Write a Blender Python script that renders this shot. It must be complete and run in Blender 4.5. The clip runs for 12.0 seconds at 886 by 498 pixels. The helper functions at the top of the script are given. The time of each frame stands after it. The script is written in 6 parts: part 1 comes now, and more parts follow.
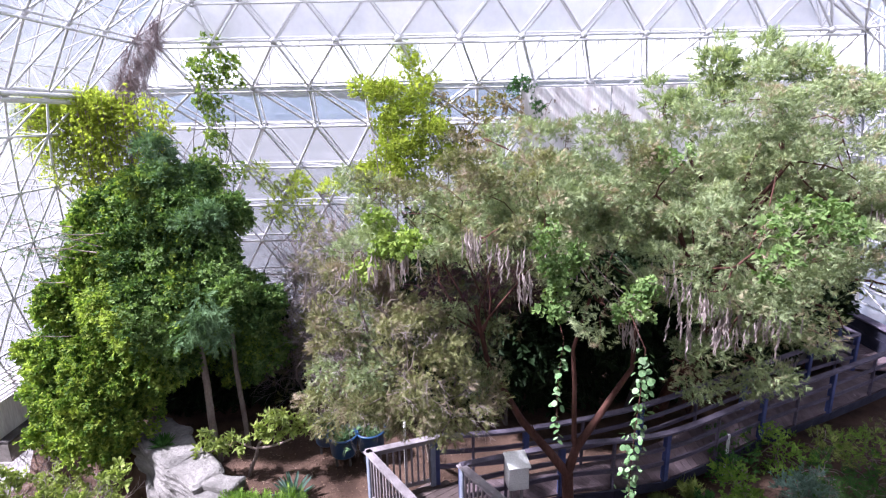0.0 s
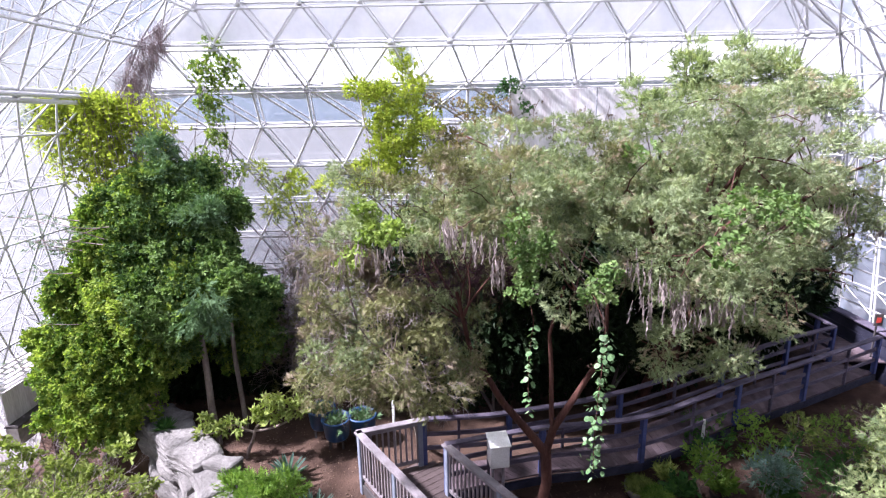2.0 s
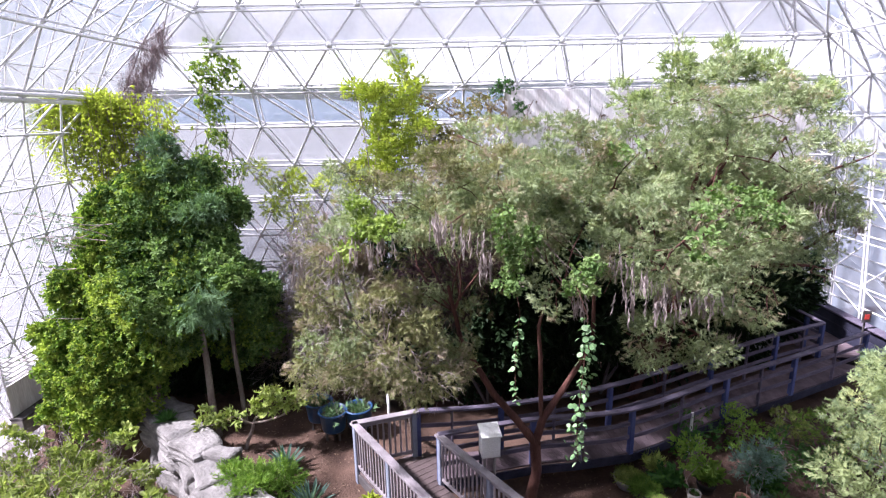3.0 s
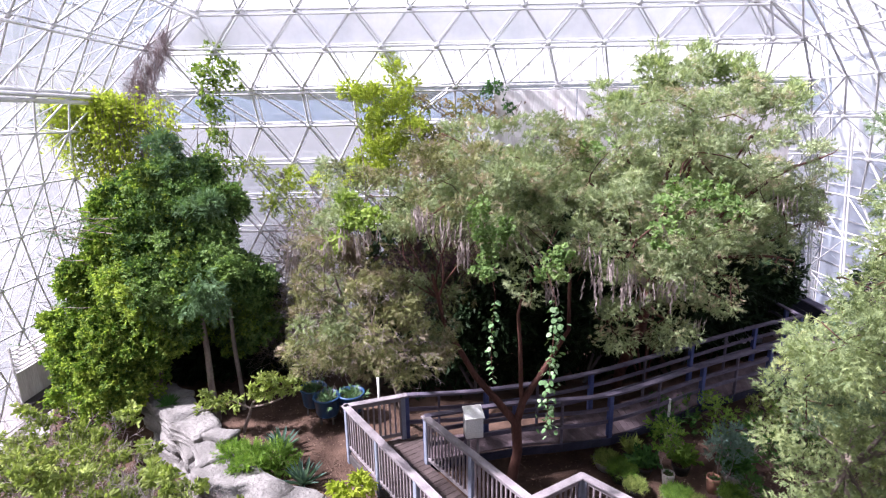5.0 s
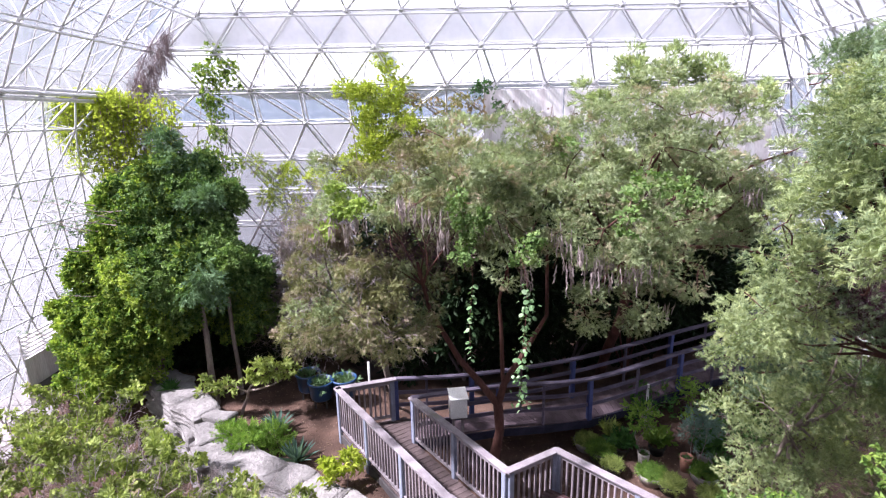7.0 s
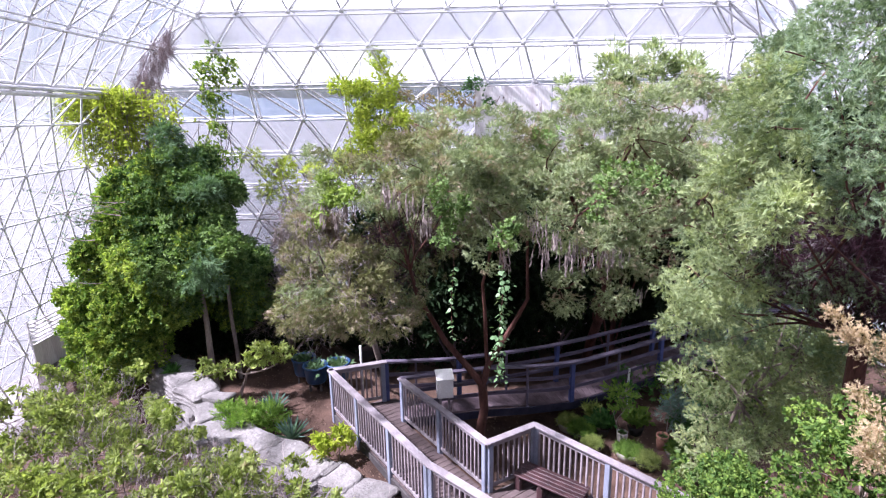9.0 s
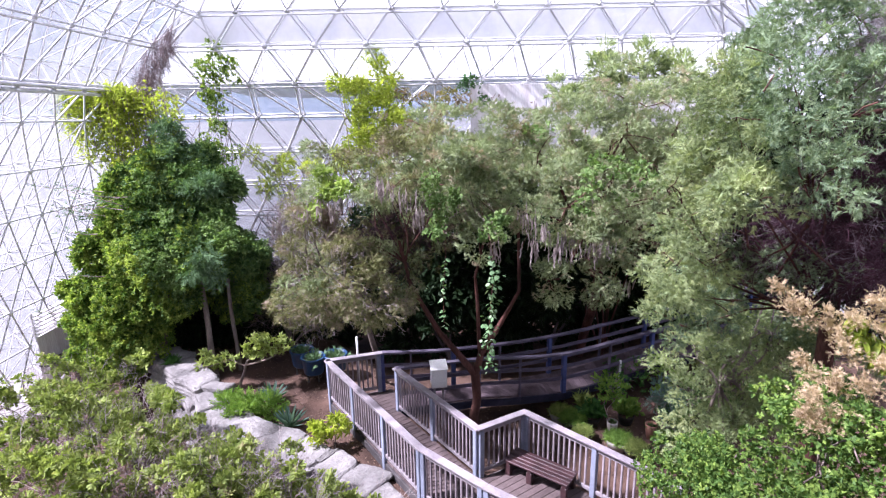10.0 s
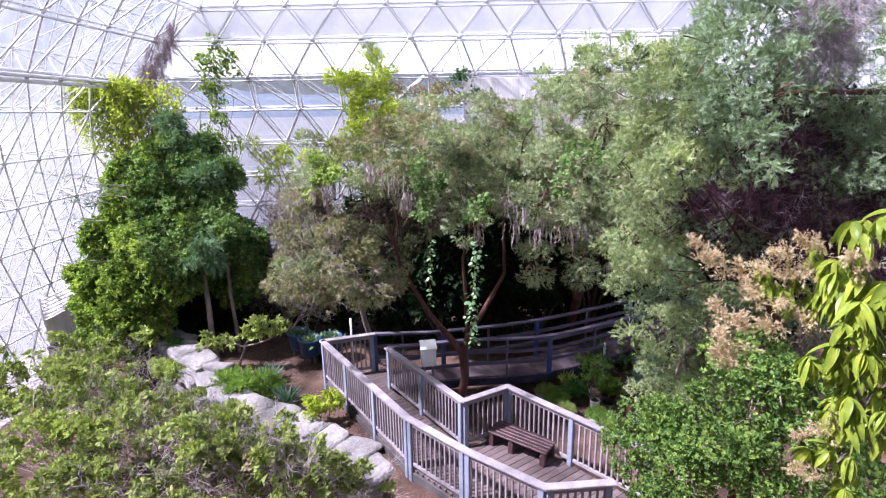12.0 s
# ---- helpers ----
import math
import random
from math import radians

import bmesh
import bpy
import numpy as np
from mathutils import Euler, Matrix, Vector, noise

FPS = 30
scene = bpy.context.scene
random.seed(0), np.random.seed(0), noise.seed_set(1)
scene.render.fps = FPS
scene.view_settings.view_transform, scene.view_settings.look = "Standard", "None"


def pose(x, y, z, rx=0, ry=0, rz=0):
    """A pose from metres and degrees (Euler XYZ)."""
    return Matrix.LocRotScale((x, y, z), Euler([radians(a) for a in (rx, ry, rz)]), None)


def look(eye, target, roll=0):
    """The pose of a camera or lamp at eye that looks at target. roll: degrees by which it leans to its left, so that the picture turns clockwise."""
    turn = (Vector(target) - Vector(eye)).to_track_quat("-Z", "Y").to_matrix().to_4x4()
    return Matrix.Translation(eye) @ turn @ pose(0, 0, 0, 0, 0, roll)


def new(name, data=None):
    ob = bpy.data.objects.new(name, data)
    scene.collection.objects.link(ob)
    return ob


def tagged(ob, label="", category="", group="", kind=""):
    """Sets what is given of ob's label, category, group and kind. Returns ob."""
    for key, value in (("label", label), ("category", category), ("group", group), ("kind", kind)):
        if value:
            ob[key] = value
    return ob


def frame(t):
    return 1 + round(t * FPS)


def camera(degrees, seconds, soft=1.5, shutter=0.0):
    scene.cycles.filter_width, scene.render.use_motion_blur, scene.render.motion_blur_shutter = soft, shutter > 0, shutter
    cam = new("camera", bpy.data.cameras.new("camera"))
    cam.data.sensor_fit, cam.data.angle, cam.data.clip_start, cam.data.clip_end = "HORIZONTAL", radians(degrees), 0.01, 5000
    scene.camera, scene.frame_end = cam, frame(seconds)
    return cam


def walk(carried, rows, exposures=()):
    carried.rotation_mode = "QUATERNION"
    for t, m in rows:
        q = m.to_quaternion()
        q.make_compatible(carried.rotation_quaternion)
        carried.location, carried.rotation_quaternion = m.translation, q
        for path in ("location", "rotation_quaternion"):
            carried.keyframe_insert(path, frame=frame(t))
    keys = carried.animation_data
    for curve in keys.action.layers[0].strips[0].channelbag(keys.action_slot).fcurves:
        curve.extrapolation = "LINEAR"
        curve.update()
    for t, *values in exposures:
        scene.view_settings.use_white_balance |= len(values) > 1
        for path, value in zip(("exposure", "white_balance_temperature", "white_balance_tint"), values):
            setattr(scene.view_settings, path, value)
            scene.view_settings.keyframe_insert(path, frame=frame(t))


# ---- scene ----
import collections
cam = camera(80.5, 12.0, 1.2)
METRES, EYE, TILT, LEAN, TURN = 4.2, 7.24, -5.0, -0.7, 0.0
ROWS = [
    (0.0, 0.0, 0.0, 0.0, -0.31, -9.48, 1.87),
    (0.5, 0.0171, -0.0346, -0.0059, -0.27, -9.44, 1.87),
    (1.0, 0.0342, -0.0698, -0.0118, -0.22, -9.4, 1.86),
    (1.5, 0.0516, -0.1056, -0.0173, -0.17, -9.36, 1.86),
    (2.0, 0.0694, -0.1416, -0.0228, -0.11, -9.32, 1.85),
    (2.5, 0.0874, -0.1782, -0.0285, -0.05, -9.28, 1.84),
    (3.0, 0.1057, -0.2143, -0.0342, 0.01, -9.24, 1.82),
    (5.0, 0.1804, -0.361, -0.0564, 0.24, -9.14, 1.75),
    (5.5, 0.1996, -0.3977, -0.0621, 0.29, -9.14, 1.73),
    (6.0, 0.2188, -0.4352, -0.0676, 0.33, -9.16, 1.72),
    (6.5, 0.2388, -0.4725, -0.0746, 0.38, -9.17, 1.72),
    (7.0, 0.2584, -0.5095, -0.0819, 0.42, -9.19, 1.73),
    (9.0, 0.3382, -0.6557, -0.1191, 0.67, -9.3, 1.72),
    (9.5, 0.3567, -0.6924, -0.1305, 0.72, -9.33, 1.71),
    (10.0, 0.3755, -0.7291, -0.1425, 0.77, -9.36, 1.68),
    (10.5, 0.394, -0.765, -0.1543, 0.83, -9.43, 1.66),
    (11.0, 0.4123, -0.8003, -0.1663, 0.9, -9.51, 1.65),
    (11.5, 0.4303, -0.8358, -0.1784, 0.96, -9.6, 1.63),
    (12.0, 0.4476, -0.871, -0.1909, 1.01, -9.69, 1.6),
]
walk(cam, [(t, pose(0, 0, EYE, TILT, LEAN, TURN) @ pose(METRES * x, METRES * y, METRES * z, 90 + pitch, roll, yaw)) for t, x, y, z, yaw, pitch, roll in ROWS], [(0.0, 2.02, 5580, 27), (3.0, 2.02, 5690, 27), (6.0, 2.02, 5770, 27), (9.5, 2.02, 5520, 31), (12.0, 2.02, 5500, 32)])

# ---- world, sun, exposure ----
world = bpy.data.worlds.new("world")
scene.world = world
world.use_nodes = True
wn = world.node_tree.nodes
sky = wn.new("ShaderNodeTexSky")
sky.sky_type, sky.sun_disc = "NISHITA", False
SUN_FROM = Vector((-0.62, -0.13, 0.77)).normalized()
sky.sun_elevation = math.asin(SUN_FROM.z)
sky.sun_rotation = math.atan2(SUN_FROM.x, SUN_FROM.y)
sky.dust_density, sky.air_density = 3.0, 1.0
wn["Background"].inputs["Strength"].default_value = 0.04
world.node_tree.links.new(sky.outputs[0], wn["Background"].inputs["Color"])
sun = new("sun", bpy.data.lights.new("sun", "SUN"))
sun.data.energy, sun.data.angle, sun.data.color = 5.0, radians(3.0), (1.0, 0.94, 0.83)
sun.matrix_world = look(SUN_FROM * 60, (0, 0, 0))


# ---- materials ----
def nodes_of(name):
    m = bpy.data.materials.new(name)
    m.use_nodes = True
    n, l = m.node_tree.nodes, m.node_tree.links
    return m, n, l, n["Principled BSDF"]


def rgba(c):
    return (*c, 1.0)


def ramp_node(n, l, source, stops):
    r = n.new("ShaderNodeValToRGB")
    e = r.color_ramp.elements
    while len(e) < len(stops):
        e.new(0.5)
    for k, (p, c) in zip(e, stops):
        k.position, k.color = p, rgba(c)
    l.new(source, r.inputs[0])
    return r


def noise_node(n, l, scale, detail=4.0, rough=0.55, coords="Object", stretch=None):
    c = n.new("ShaderNodeTexCoord")
    t = n.new("ShaderNodeTexNoise")
    t.inputs["Scale"].default_value, t.inputs["Detail"].default_value, t.inputs["Roughness"].default_value = scale, detail, rough
    if stretch:
        mp = n.new("ShaderNodeMapping")
        mp.inputs["Scale"].default_value = stretch
        l.new(c.outputs[coords], mp.inputs[0])
        l.new(mp.outputs[0], t.inputs["Vector"])
    else:
        l.new(c.outputs[coords], t.inputs["Vector"])
    return t


def mix_node(n, l, a, b, fac, kind="MIX"):
    m = n.new("ShaderNodeMix")
    m.data_type, m.blend_type = "RGBA", kind
    for sock, v in ((m.inputs[0], fac), (m.inputs[6], a), (m.inputs[7], b)):
        if isinstance(v, (int, float)):
            sock.default_value = v
        elif isinstance(v, tuple):
            sock.default_value = rgba(v)
        else:
            l.new(v, sock)
    return m.outputs[2]


def surface(name, dark, light, scale=6.0, rough=0.7, bump=0.3, fine=60.0, metal=0.0, stretch=None, random_amount=0.0, gap=0.02):
    """Two-scale mottled surface: large stains between two colours and a fine grain with relief."""
    m, n, l, p = nodes_of(name)
    big = noise_node(n, l, scale, 5.0, 0.6, stretch=stretch)
    small = noise_node(n, l, fine, 3.0, 0.6, stretch=stretch)
    base = ramp_node(n, l, big.outputs[0], [(0.3, dark), (0.7, light)]).outputs[0]
    grain = ramp_node(n, l, small.outputs[0], [(0.25, (0.62, 0.62, 0.62)), (0.7, (1.0, 1.0, 1.0))]).outputs[0]
    col = mix_node(n, l, base, grain, 0.8, "MULTIPLY")
    if random_amount:
        info = n.new("ShaderNodeObjectInfo")
        lo = 1.0 - random_amount
        tone = ramp_node(n, l, info.outputs["Random"], [(0.0, (lo, lo, lo)), (1.0, (1.0, 1.0, 1.0))]).outputs[0]
        col = mix_node(n, l, col, tone, 1.0, "MULTIPLY")
    l.new(col, p.inputs["Base Color"])
    p.inputs["Roughness"].default_value, p.inputs["Metallic"].default_value = rough, metal
    p.inputs["Specular IOR Level"].default_value = 0.5 if rough < 0.6 else 0.2
    b = n.new("ShaderNodeBump")
    b.inputs["Strength"].default_value, b.inputs["Distance"].default_value = bump, gap
    add = n.new("ShaderNodeMath")
    add.operation = "ADD"
    l.new(big.outputs[0], add.inputs[0])
    l.new(small.outputs[0], add.inputs[1])
    l.new(add.outputs[0], b.inputs["Height"])
    l.new(b.outputs[0], p.inputs["Normal"])
    return m


def leaf_material(name, dark, mid, light, dry=None, dry_share=0.1, patch=0.55, through_share=0.35, rough=0.6):
    """Leaves: colour varies a little from leaf to leaf, more from tuft to tuft and in patches over the crown; some light comes through."""
    m, n, l, p = nodes_of(name)
    geo = n.new("ShaderNodeNewGeometry")
    leaf = ramp_node(n, l, geo.outputs["Random Per Island"], [(0.0, dark), (0.5, mid), (1.0, light)]).outputs[0]
    tuft = noise_node(n, l, patch * 6.5, 2.0, 0.5)
    tuft_tone = ramp_node(n, l, tuft.outputs[0], [(0.32, dark), (0.52, mid), (0.72, light)]).outputs[0]
    big = noise_node(n, l, patch, 3.0, 0.6)
    tone = ramp_node(n, l, big.outputs[0], [(0.3, dark), (0.55, mid), (0.75, light)]).outputs[0]
    col = mix_node(n, l, mix_node(n, l, leaf, tuft_tone, 0.55), tone, 0.35)
    if dry:
        spots = noise_node(n, l, patch * 2.3, 4.0, 0.7)
        edge = 0.66 - dry_share
        share = ramp_node(n, l, spots.outputs[0], [(edge, (0, 0, 0)), (edge + 0.12, (1, 1, 1))]).outputs[0]
        col = mix_node(n, l, col, dry, share)
    l.new(col, p.inputs["Base Color"])
    p.inputs["Roughness"].default_value = rough
    p.inputs["Specular IOR Level"].default_value = 0.12
    tr = n.new("ShaderNodeBsdfTranslucent")
    gain = n.new("ShaderNodeVectorMath")
    gain.operation, gain.inputs[1].default_value = "MULTIPLY", (1.3, 1.4, 0.7)
    l.new(col, gain.inputs[0])
    l.new(gain.outputs[0], tr.inputs["Color"])
    mx = n.new("ShaderNodeMixShader")
    mx.inputs[0].default_value = through_share
    l.new(p.outputs[0], mx.inputs[1])
    l.new(tr.outputs[0], mx.inputs[2])
    l.new(mx.outputs[0], n["Material Output"].inputs["Surface"])
    return m


def pane_material(name, milk, tint, inner=0.1, shade=1.0):
    """Laminated glass: mostly clear, with a milky film for dust and sky glare, and a faint gloss."""
    m, n, l, p = nodes_of(name)
    dust = noise_node(n, l, 0.6, 5.0, 0.6)
    share = ramp_node(n, l, dust.outputs[0], [(0.3, (milk * 0.7,) * 3), (0.7, (min(1.0, milk * 1.3),) * 3)]).outputs[0]
    clear = n.new("ShaderNodeBsdfTransparent")
    clear.inputs[0].default_value = rgba((0.93 * shade, 0.96 * shade, 0.97 * shade))
    film = n.new("ShaderNodeBsdfTranslucent")
    film.inputs[0].default_value = rgba(tint)
    bright = n.new("ShaderNodeBsdfDiffuse")
    bright.inputs[0].default_value = rgba(tint)
    both = n.new("ShaderNodeMixShader")
    both.inputs[0].default_value = inner
    l.new(film.outputs[0], both.inputs[1])
    l.new(bright.outputs[0], both.inputs[2])
    a = n.new("ShaderNodeMixShader")
    l.new(share, a.inputs[0])
    l.new(clear.outputs[0], a.inputs[1])
    l.new(both.outputs[0], a.inputs[2])
    gloss = n.new("ShaderNodeBsdfGlossy")
    gloss.inputs["Roughness"].default_value = 0.08
    b = n.new("ShaderNodeMixShader")
    b.inputs[0].default_value = 0.06
    l.new(a.outputs[0], b.inputs[1])
    l.new(gloss.outputs[0], b.inputs[2])
    l.new(b.outputs[0], n["Material Output"].inputs["Surface"])
    return m


M_frame = surface("white_steel", (0.62, 0.62, 0.64), (0.72, 0.72, 0.73), 1.5, 0.4, 0.05, 30)
# Film and tint differ by row: dust, plus painted sky glare and blue haze.
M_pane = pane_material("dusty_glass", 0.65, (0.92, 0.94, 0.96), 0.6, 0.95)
M_pane_upright = pane_material("dusty_bright_upright_glass", 0.88, (0.95, 0.95, 0.96), 0.85)
M_pane_east = pane_material("dusty_bright_east_glass", 0.78, (0.92, 0.94, 0.96), 0.55)
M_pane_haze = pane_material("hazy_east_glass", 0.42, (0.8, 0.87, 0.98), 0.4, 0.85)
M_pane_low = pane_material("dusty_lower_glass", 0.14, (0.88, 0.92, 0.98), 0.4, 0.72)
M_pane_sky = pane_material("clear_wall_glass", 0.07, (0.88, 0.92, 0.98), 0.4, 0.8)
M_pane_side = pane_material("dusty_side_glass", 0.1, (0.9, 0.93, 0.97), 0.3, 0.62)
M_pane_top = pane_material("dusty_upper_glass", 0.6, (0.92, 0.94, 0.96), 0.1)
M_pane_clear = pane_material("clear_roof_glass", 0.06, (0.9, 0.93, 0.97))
M_panel = surface("white_panel", (0.62, 0.57, 0.59), (0.9, 0.89, 0.9), 1.3, 0.6, 0.1, 14, stretch=(2.4, 2.4, 0.35))
M_concrete = surface("tan_concrete", (0.3, 0.27, 0.24), (0.42, 0.38, 0.34), 0.8, 0.9, 0.2, 20)
M_soil = surface("soil", (0.045, 0.027, 0.021), (0.135, 0.084, 0.064), 1.3, 0.95, 0.9, 26, gap=0.04)
soil_nodes, soil_links = M_soil.node_tree.nodes, M_soil.node_tree.links
soil_bsdf = soil_nodes["Principled BSDF"]
place = soil_nodes.new("ShaderNodeNewGeometry")
axes = soil_nodes.new("ShaderNodeSeparateXYZ")
beyond = soil_nodes.new("ShaderNodeMath")
beyond.operation, beyond.inputs[1].default_value = "GREATER_THAN", 19.0
soil_links.new(place.outputs["Position"], axes.inputs[0])
soil_links.new(axes.outputs["Y"], beyond.inputs[0])
west = soil_nodes.new("ShaderNodeMath")
west.operation, west.inputs[1].default_value = "LESS_THAN", -10.5
soil_links.new(axes.outputs["X"], west.inputs[0])
either = soil_nodes.new("ShaderNodeMath")
either.operation = "MAXIMUM"
soil_links.new(beyond.outputs[0], either.inputs[0])
soil_links.new(west.outputs[0], either.inputs[1])
inside = soil_bsdf.inputs["Base Color"].links[0].from_socket
soil_links.new(mix_node(soil_nodes, soil_links, inside, (0.24, 0.23, 0.23), either.outputs[0]), soil_bsdf.inputs["Base Color"])
M_cap = surface("weathered_rail_wood", (0.19, 0.165, 0.185), (0.355, 0.325, 0.35), 3, 0.75, 0.4, 45, stretch=(1, 1, 6), random_amount=0.15)
M_baluster = surface("weathered_baluster_wood", (0.23, 0.19, 0.21), (0.4, 0.35, 0.38), 4, 0.75, 0.35, 50, random_amount=0.35)
M_post = surface("blue_grey_post", (0.17, 0.19, 0.26), (0.31, 0.34, 0.43), 3, 0.7, 0.35, 40, random_amount=0.2)
M_deck = surface("deck_board", (0.085, 0.062, 0.062), (0.175, 0.135, 0.135), 3, 0.8, 0.4, 40, random_amount=0.35)
M_ramp = surface("ramp_board", (0.09, 0.066, 0.078), (0.185, 0.14, 0.16), 3, 0.8, 0.4, 40, random_amount=0.3)
# Ramp rails and posts: boardwalk wood with blue shade put into its colour.
M_ramprail = surface("shaded_rail_wood", (0.082, 0.072, 0.108), (0.175, 0.15, 0.205), 3, 0.75, 0.4, 45, stretch=(1, 1, 6), random_amount=0.2)
M_rampost = surface("shaded_blue_post", (0.045, 0.06, 0.17), (0.1, 0.125, 0.3), 3, 0.65, 0.35, 40, random_amount=0.2)
# Edge and planter boards: shade is part of this near-black navy.
M_fascia = surface("shade_navy_board", (0.014, 0.015, 0.03), (0.036, 0.036, 0.062), 3, 0.75, 0.35, 40, random_amount=0.2)
M_joist = surface("dark_joist", (0.05, 0.045, 0.05), (0.1, 0.09, 0.09), 3, 0.85, 0.3, 30)
M_bench = surface("brown_bench_wood", (0.03, 0.014, 0.017), (0.08, 0.037, 0.04), 4, 0.5, 0.3, 40, random_amount=0.25)
M_box = surface("white_paint_box", (0.8, 0.8, 0.8), (0.88, 0.88, 0.88), 3, 0.5, 0.08, 40)
M_rock = surface("pale_rock", (0.13, 0.123, 0.12), (0.33, 0.315, 0.31), 1.6, 0.9, 0.8, 15, stretch=(1, 1, 3.0), gap=0.05)
M_bark = surface("red_brown_bark", (0.05, 0.022, 0.018), (0.14, 0.065, 0.052), 5, 0.85, 0.8, 40, stretch=(1, 1, 0.3))
M_greybark = surface("grey_bark", (0.12, 0.09, 0.08), (0.3, 0.25, 0.22), 5, 0.85, 0.8, 40, stretch=(1, 1, 0.3))
M_twig = surface("dry_twig", (0.16, 0.12, 0.11), (0.36, 0.29, 0.27), 4, 0.9, 0.3, 40)
M_bluepot = surface("blue_barrel", (0.01, 0.04, 0.105), (0.02, 0.07, 0.18), 3, 0.4, 0.1, 40)
M_blackpot = surface("dark_pot", (0.02, 0.02, 0.02), (0.05, 0.045, 0.04), 4, 0.6, 0.2, 40)
M_palepot = surface("pale_pot", (0.22, 0.2, 0.19), (0.4, 0.37, 0.35), 4, 0.7, 0.2, 40)
M_pipe = surface("white_pipe", (0.6, 0.6, 0.6), (0.75, 0.75, 0.75), 4, 0.4, 0.1, 40)
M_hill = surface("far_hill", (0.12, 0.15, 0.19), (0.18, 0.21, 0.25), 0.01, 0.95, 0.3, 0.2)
# A faint blue glow is added to the hill as distance haze.
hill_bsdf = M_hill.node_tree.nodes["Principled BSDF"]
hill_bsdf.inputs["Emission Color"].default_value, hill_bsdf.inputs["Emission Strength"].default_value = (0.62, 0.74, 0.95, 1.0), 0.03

L_olive = leaf_material("grey_green_leaves", (0.036, 0.058, 0.03), (0.24, 0.298, 0.162), (0.55, 0.61, 0.345), (0.37, 0.29, 0.22), 0.12, through_share=0.28, patch=0.9)
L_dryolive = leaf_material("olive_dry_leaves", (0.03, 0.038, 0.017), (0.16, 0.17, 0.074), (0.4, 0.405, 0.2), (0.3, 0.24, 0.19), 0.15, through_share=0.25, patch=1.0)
L_bluegreen = leaf_material("blue_green_feather_leaves", (0.04, 0.085, 0.04), (0.11, 0.19, 0.095), (0.24, 0.35, 0.17), None, through_share=0.2)
L_rust = leaf_material("rusty_vine_leaves", (0.12, 0.12, 0.03), (0.25, 0.24, 0.08), (0.4, 0.36, 0.17), (0.3, 0.2, 0.12), 0.2)
L_deep = leaf_material("deep_green_leaves", (0.02, 0.06, 0.02), (0.05, 0.125, 0.035), (0.12, 0.24, 0.05), None)
L_vine = leaf_material("bright_vine_leaves", (0.045, 0.09, 0.028), (0.145, 0.235, 0.075), (0.34, 0.44, 0.18), None)
L_feathercool = leaf_material("shade_blue_feathery_leaves", (0.032, 0.064, 0.04), (0.195, 0.272, 0.165), (0.43, 0.51, 0.305), None, patch=0.85)
L_bush = leaf_material("glossy_bush_leaves", (0.011, 0.033, 0.01), (0.088, 0.165, 0.037), (0.35, 0.46, 0.09), None, rough=0.45, patch=1.1)
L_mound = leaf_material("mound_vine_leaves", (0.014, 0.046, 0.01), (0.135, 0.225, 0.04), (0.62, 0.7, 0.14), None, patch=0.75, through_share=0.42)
# Darker copy of the mound leaves for the side in shade.
L_moundshade = leaf_material("mound_shaded_vine_leaves", (0.016, 0.045, 0.016), (0.085, 0.16, 0.046), (0.32, 0.43, 0.125), None, patch=0.7, through_share=0.25)
L_yellow = leaf_material("yellow_green_leaves", (0.15, 0.21, 0.03), (0.34, 0.4, 0.055), (0.55, 0.58, 0.11), None, through_share=0.55)
L_feather = leaf_material("feathery_green_leaves", (0.036, 0.066, 0.034), (0.225, 0.283, 0.142), (0.5, 0.56, 0.26), (0.42, 0.44, 0.22), 0.1, patch=0.8)
L_shrub = leaf_material("shrub_leaves", (0.04, 0.065, 0.018), (0.22, 0.28, 0.078), (0.52, 0.58, 0.18), (0.26, 0.2, 0.14), 0.07, patch=1.0)
L_mango = leaf_material("mango_leaves", (0.06, 0.12, 0.02), (0.2, 0.26, 0.03), (0.42, 0.45, 0.045), None, rough=0.35)
L_panicle = leaf_material("flower_panicles", (0.26, 0.19, 0.13), (0.46, 0.36, 0.24), (0.64, 0.53, 0.38), None, patch=1.0)
L_dark = leaf_material("shade_dark_leaves", (0.006, 0.014, 0.006), (0.013, 0.028, 0.011), (0.028, 0.05, 0.018), None, through_share=0.1)
L_dead = leaf_material("dead_pods", (0.15, 0.115, 0.12), (0.31, 0.26, 0.275), (0.5, 0.44, 0.45), None, through_share=0.15)
# Reddish twigs, darkened in colour to carry the shade inside the crowns.
L_maroon = leaf_material("shade_dark_maroon_twigs", (0.022, 0.009, 0.015), (0.055, 0.024, 0.036), (0.11, 0.055, 0.075), None, through_share=0.1)
L_purple = leaf_material("bare_purple_twigs", (0.1, 0.07, 0.075), (0.2, 0.145, 0.15), (0.34, 0.26, 0.27), None, through_share=0.1)
L_mauve = leaf_material("mauve_bare_twigs", (0.19, 0.16, 0.18), (0.35, 0.3, 0.33), (0.52, 0.46, 0.5), None, through_share=0.1)
L_brown = leaf_material("brown_vine_twigs", (0.08, 0.055, 0.045), (0.18, 0.125, 0.1), (0.32, 0.24, 0.19), None, through_share=0.2)
L_pod = leaf_material("dry_pods", (0.12, 0.1, 0.095), (0.28, 0.235, 0.23), (0.46, 0.4, 0.39), None, through_share=0.1, patch=1.2)
L_pale = leaf_material("pale_round_leaves", (0.08, 0.14, 0.075), (0.2, 0.3, 0.165), (0.42, 0.52, 0.35), None, through_share=0.15)
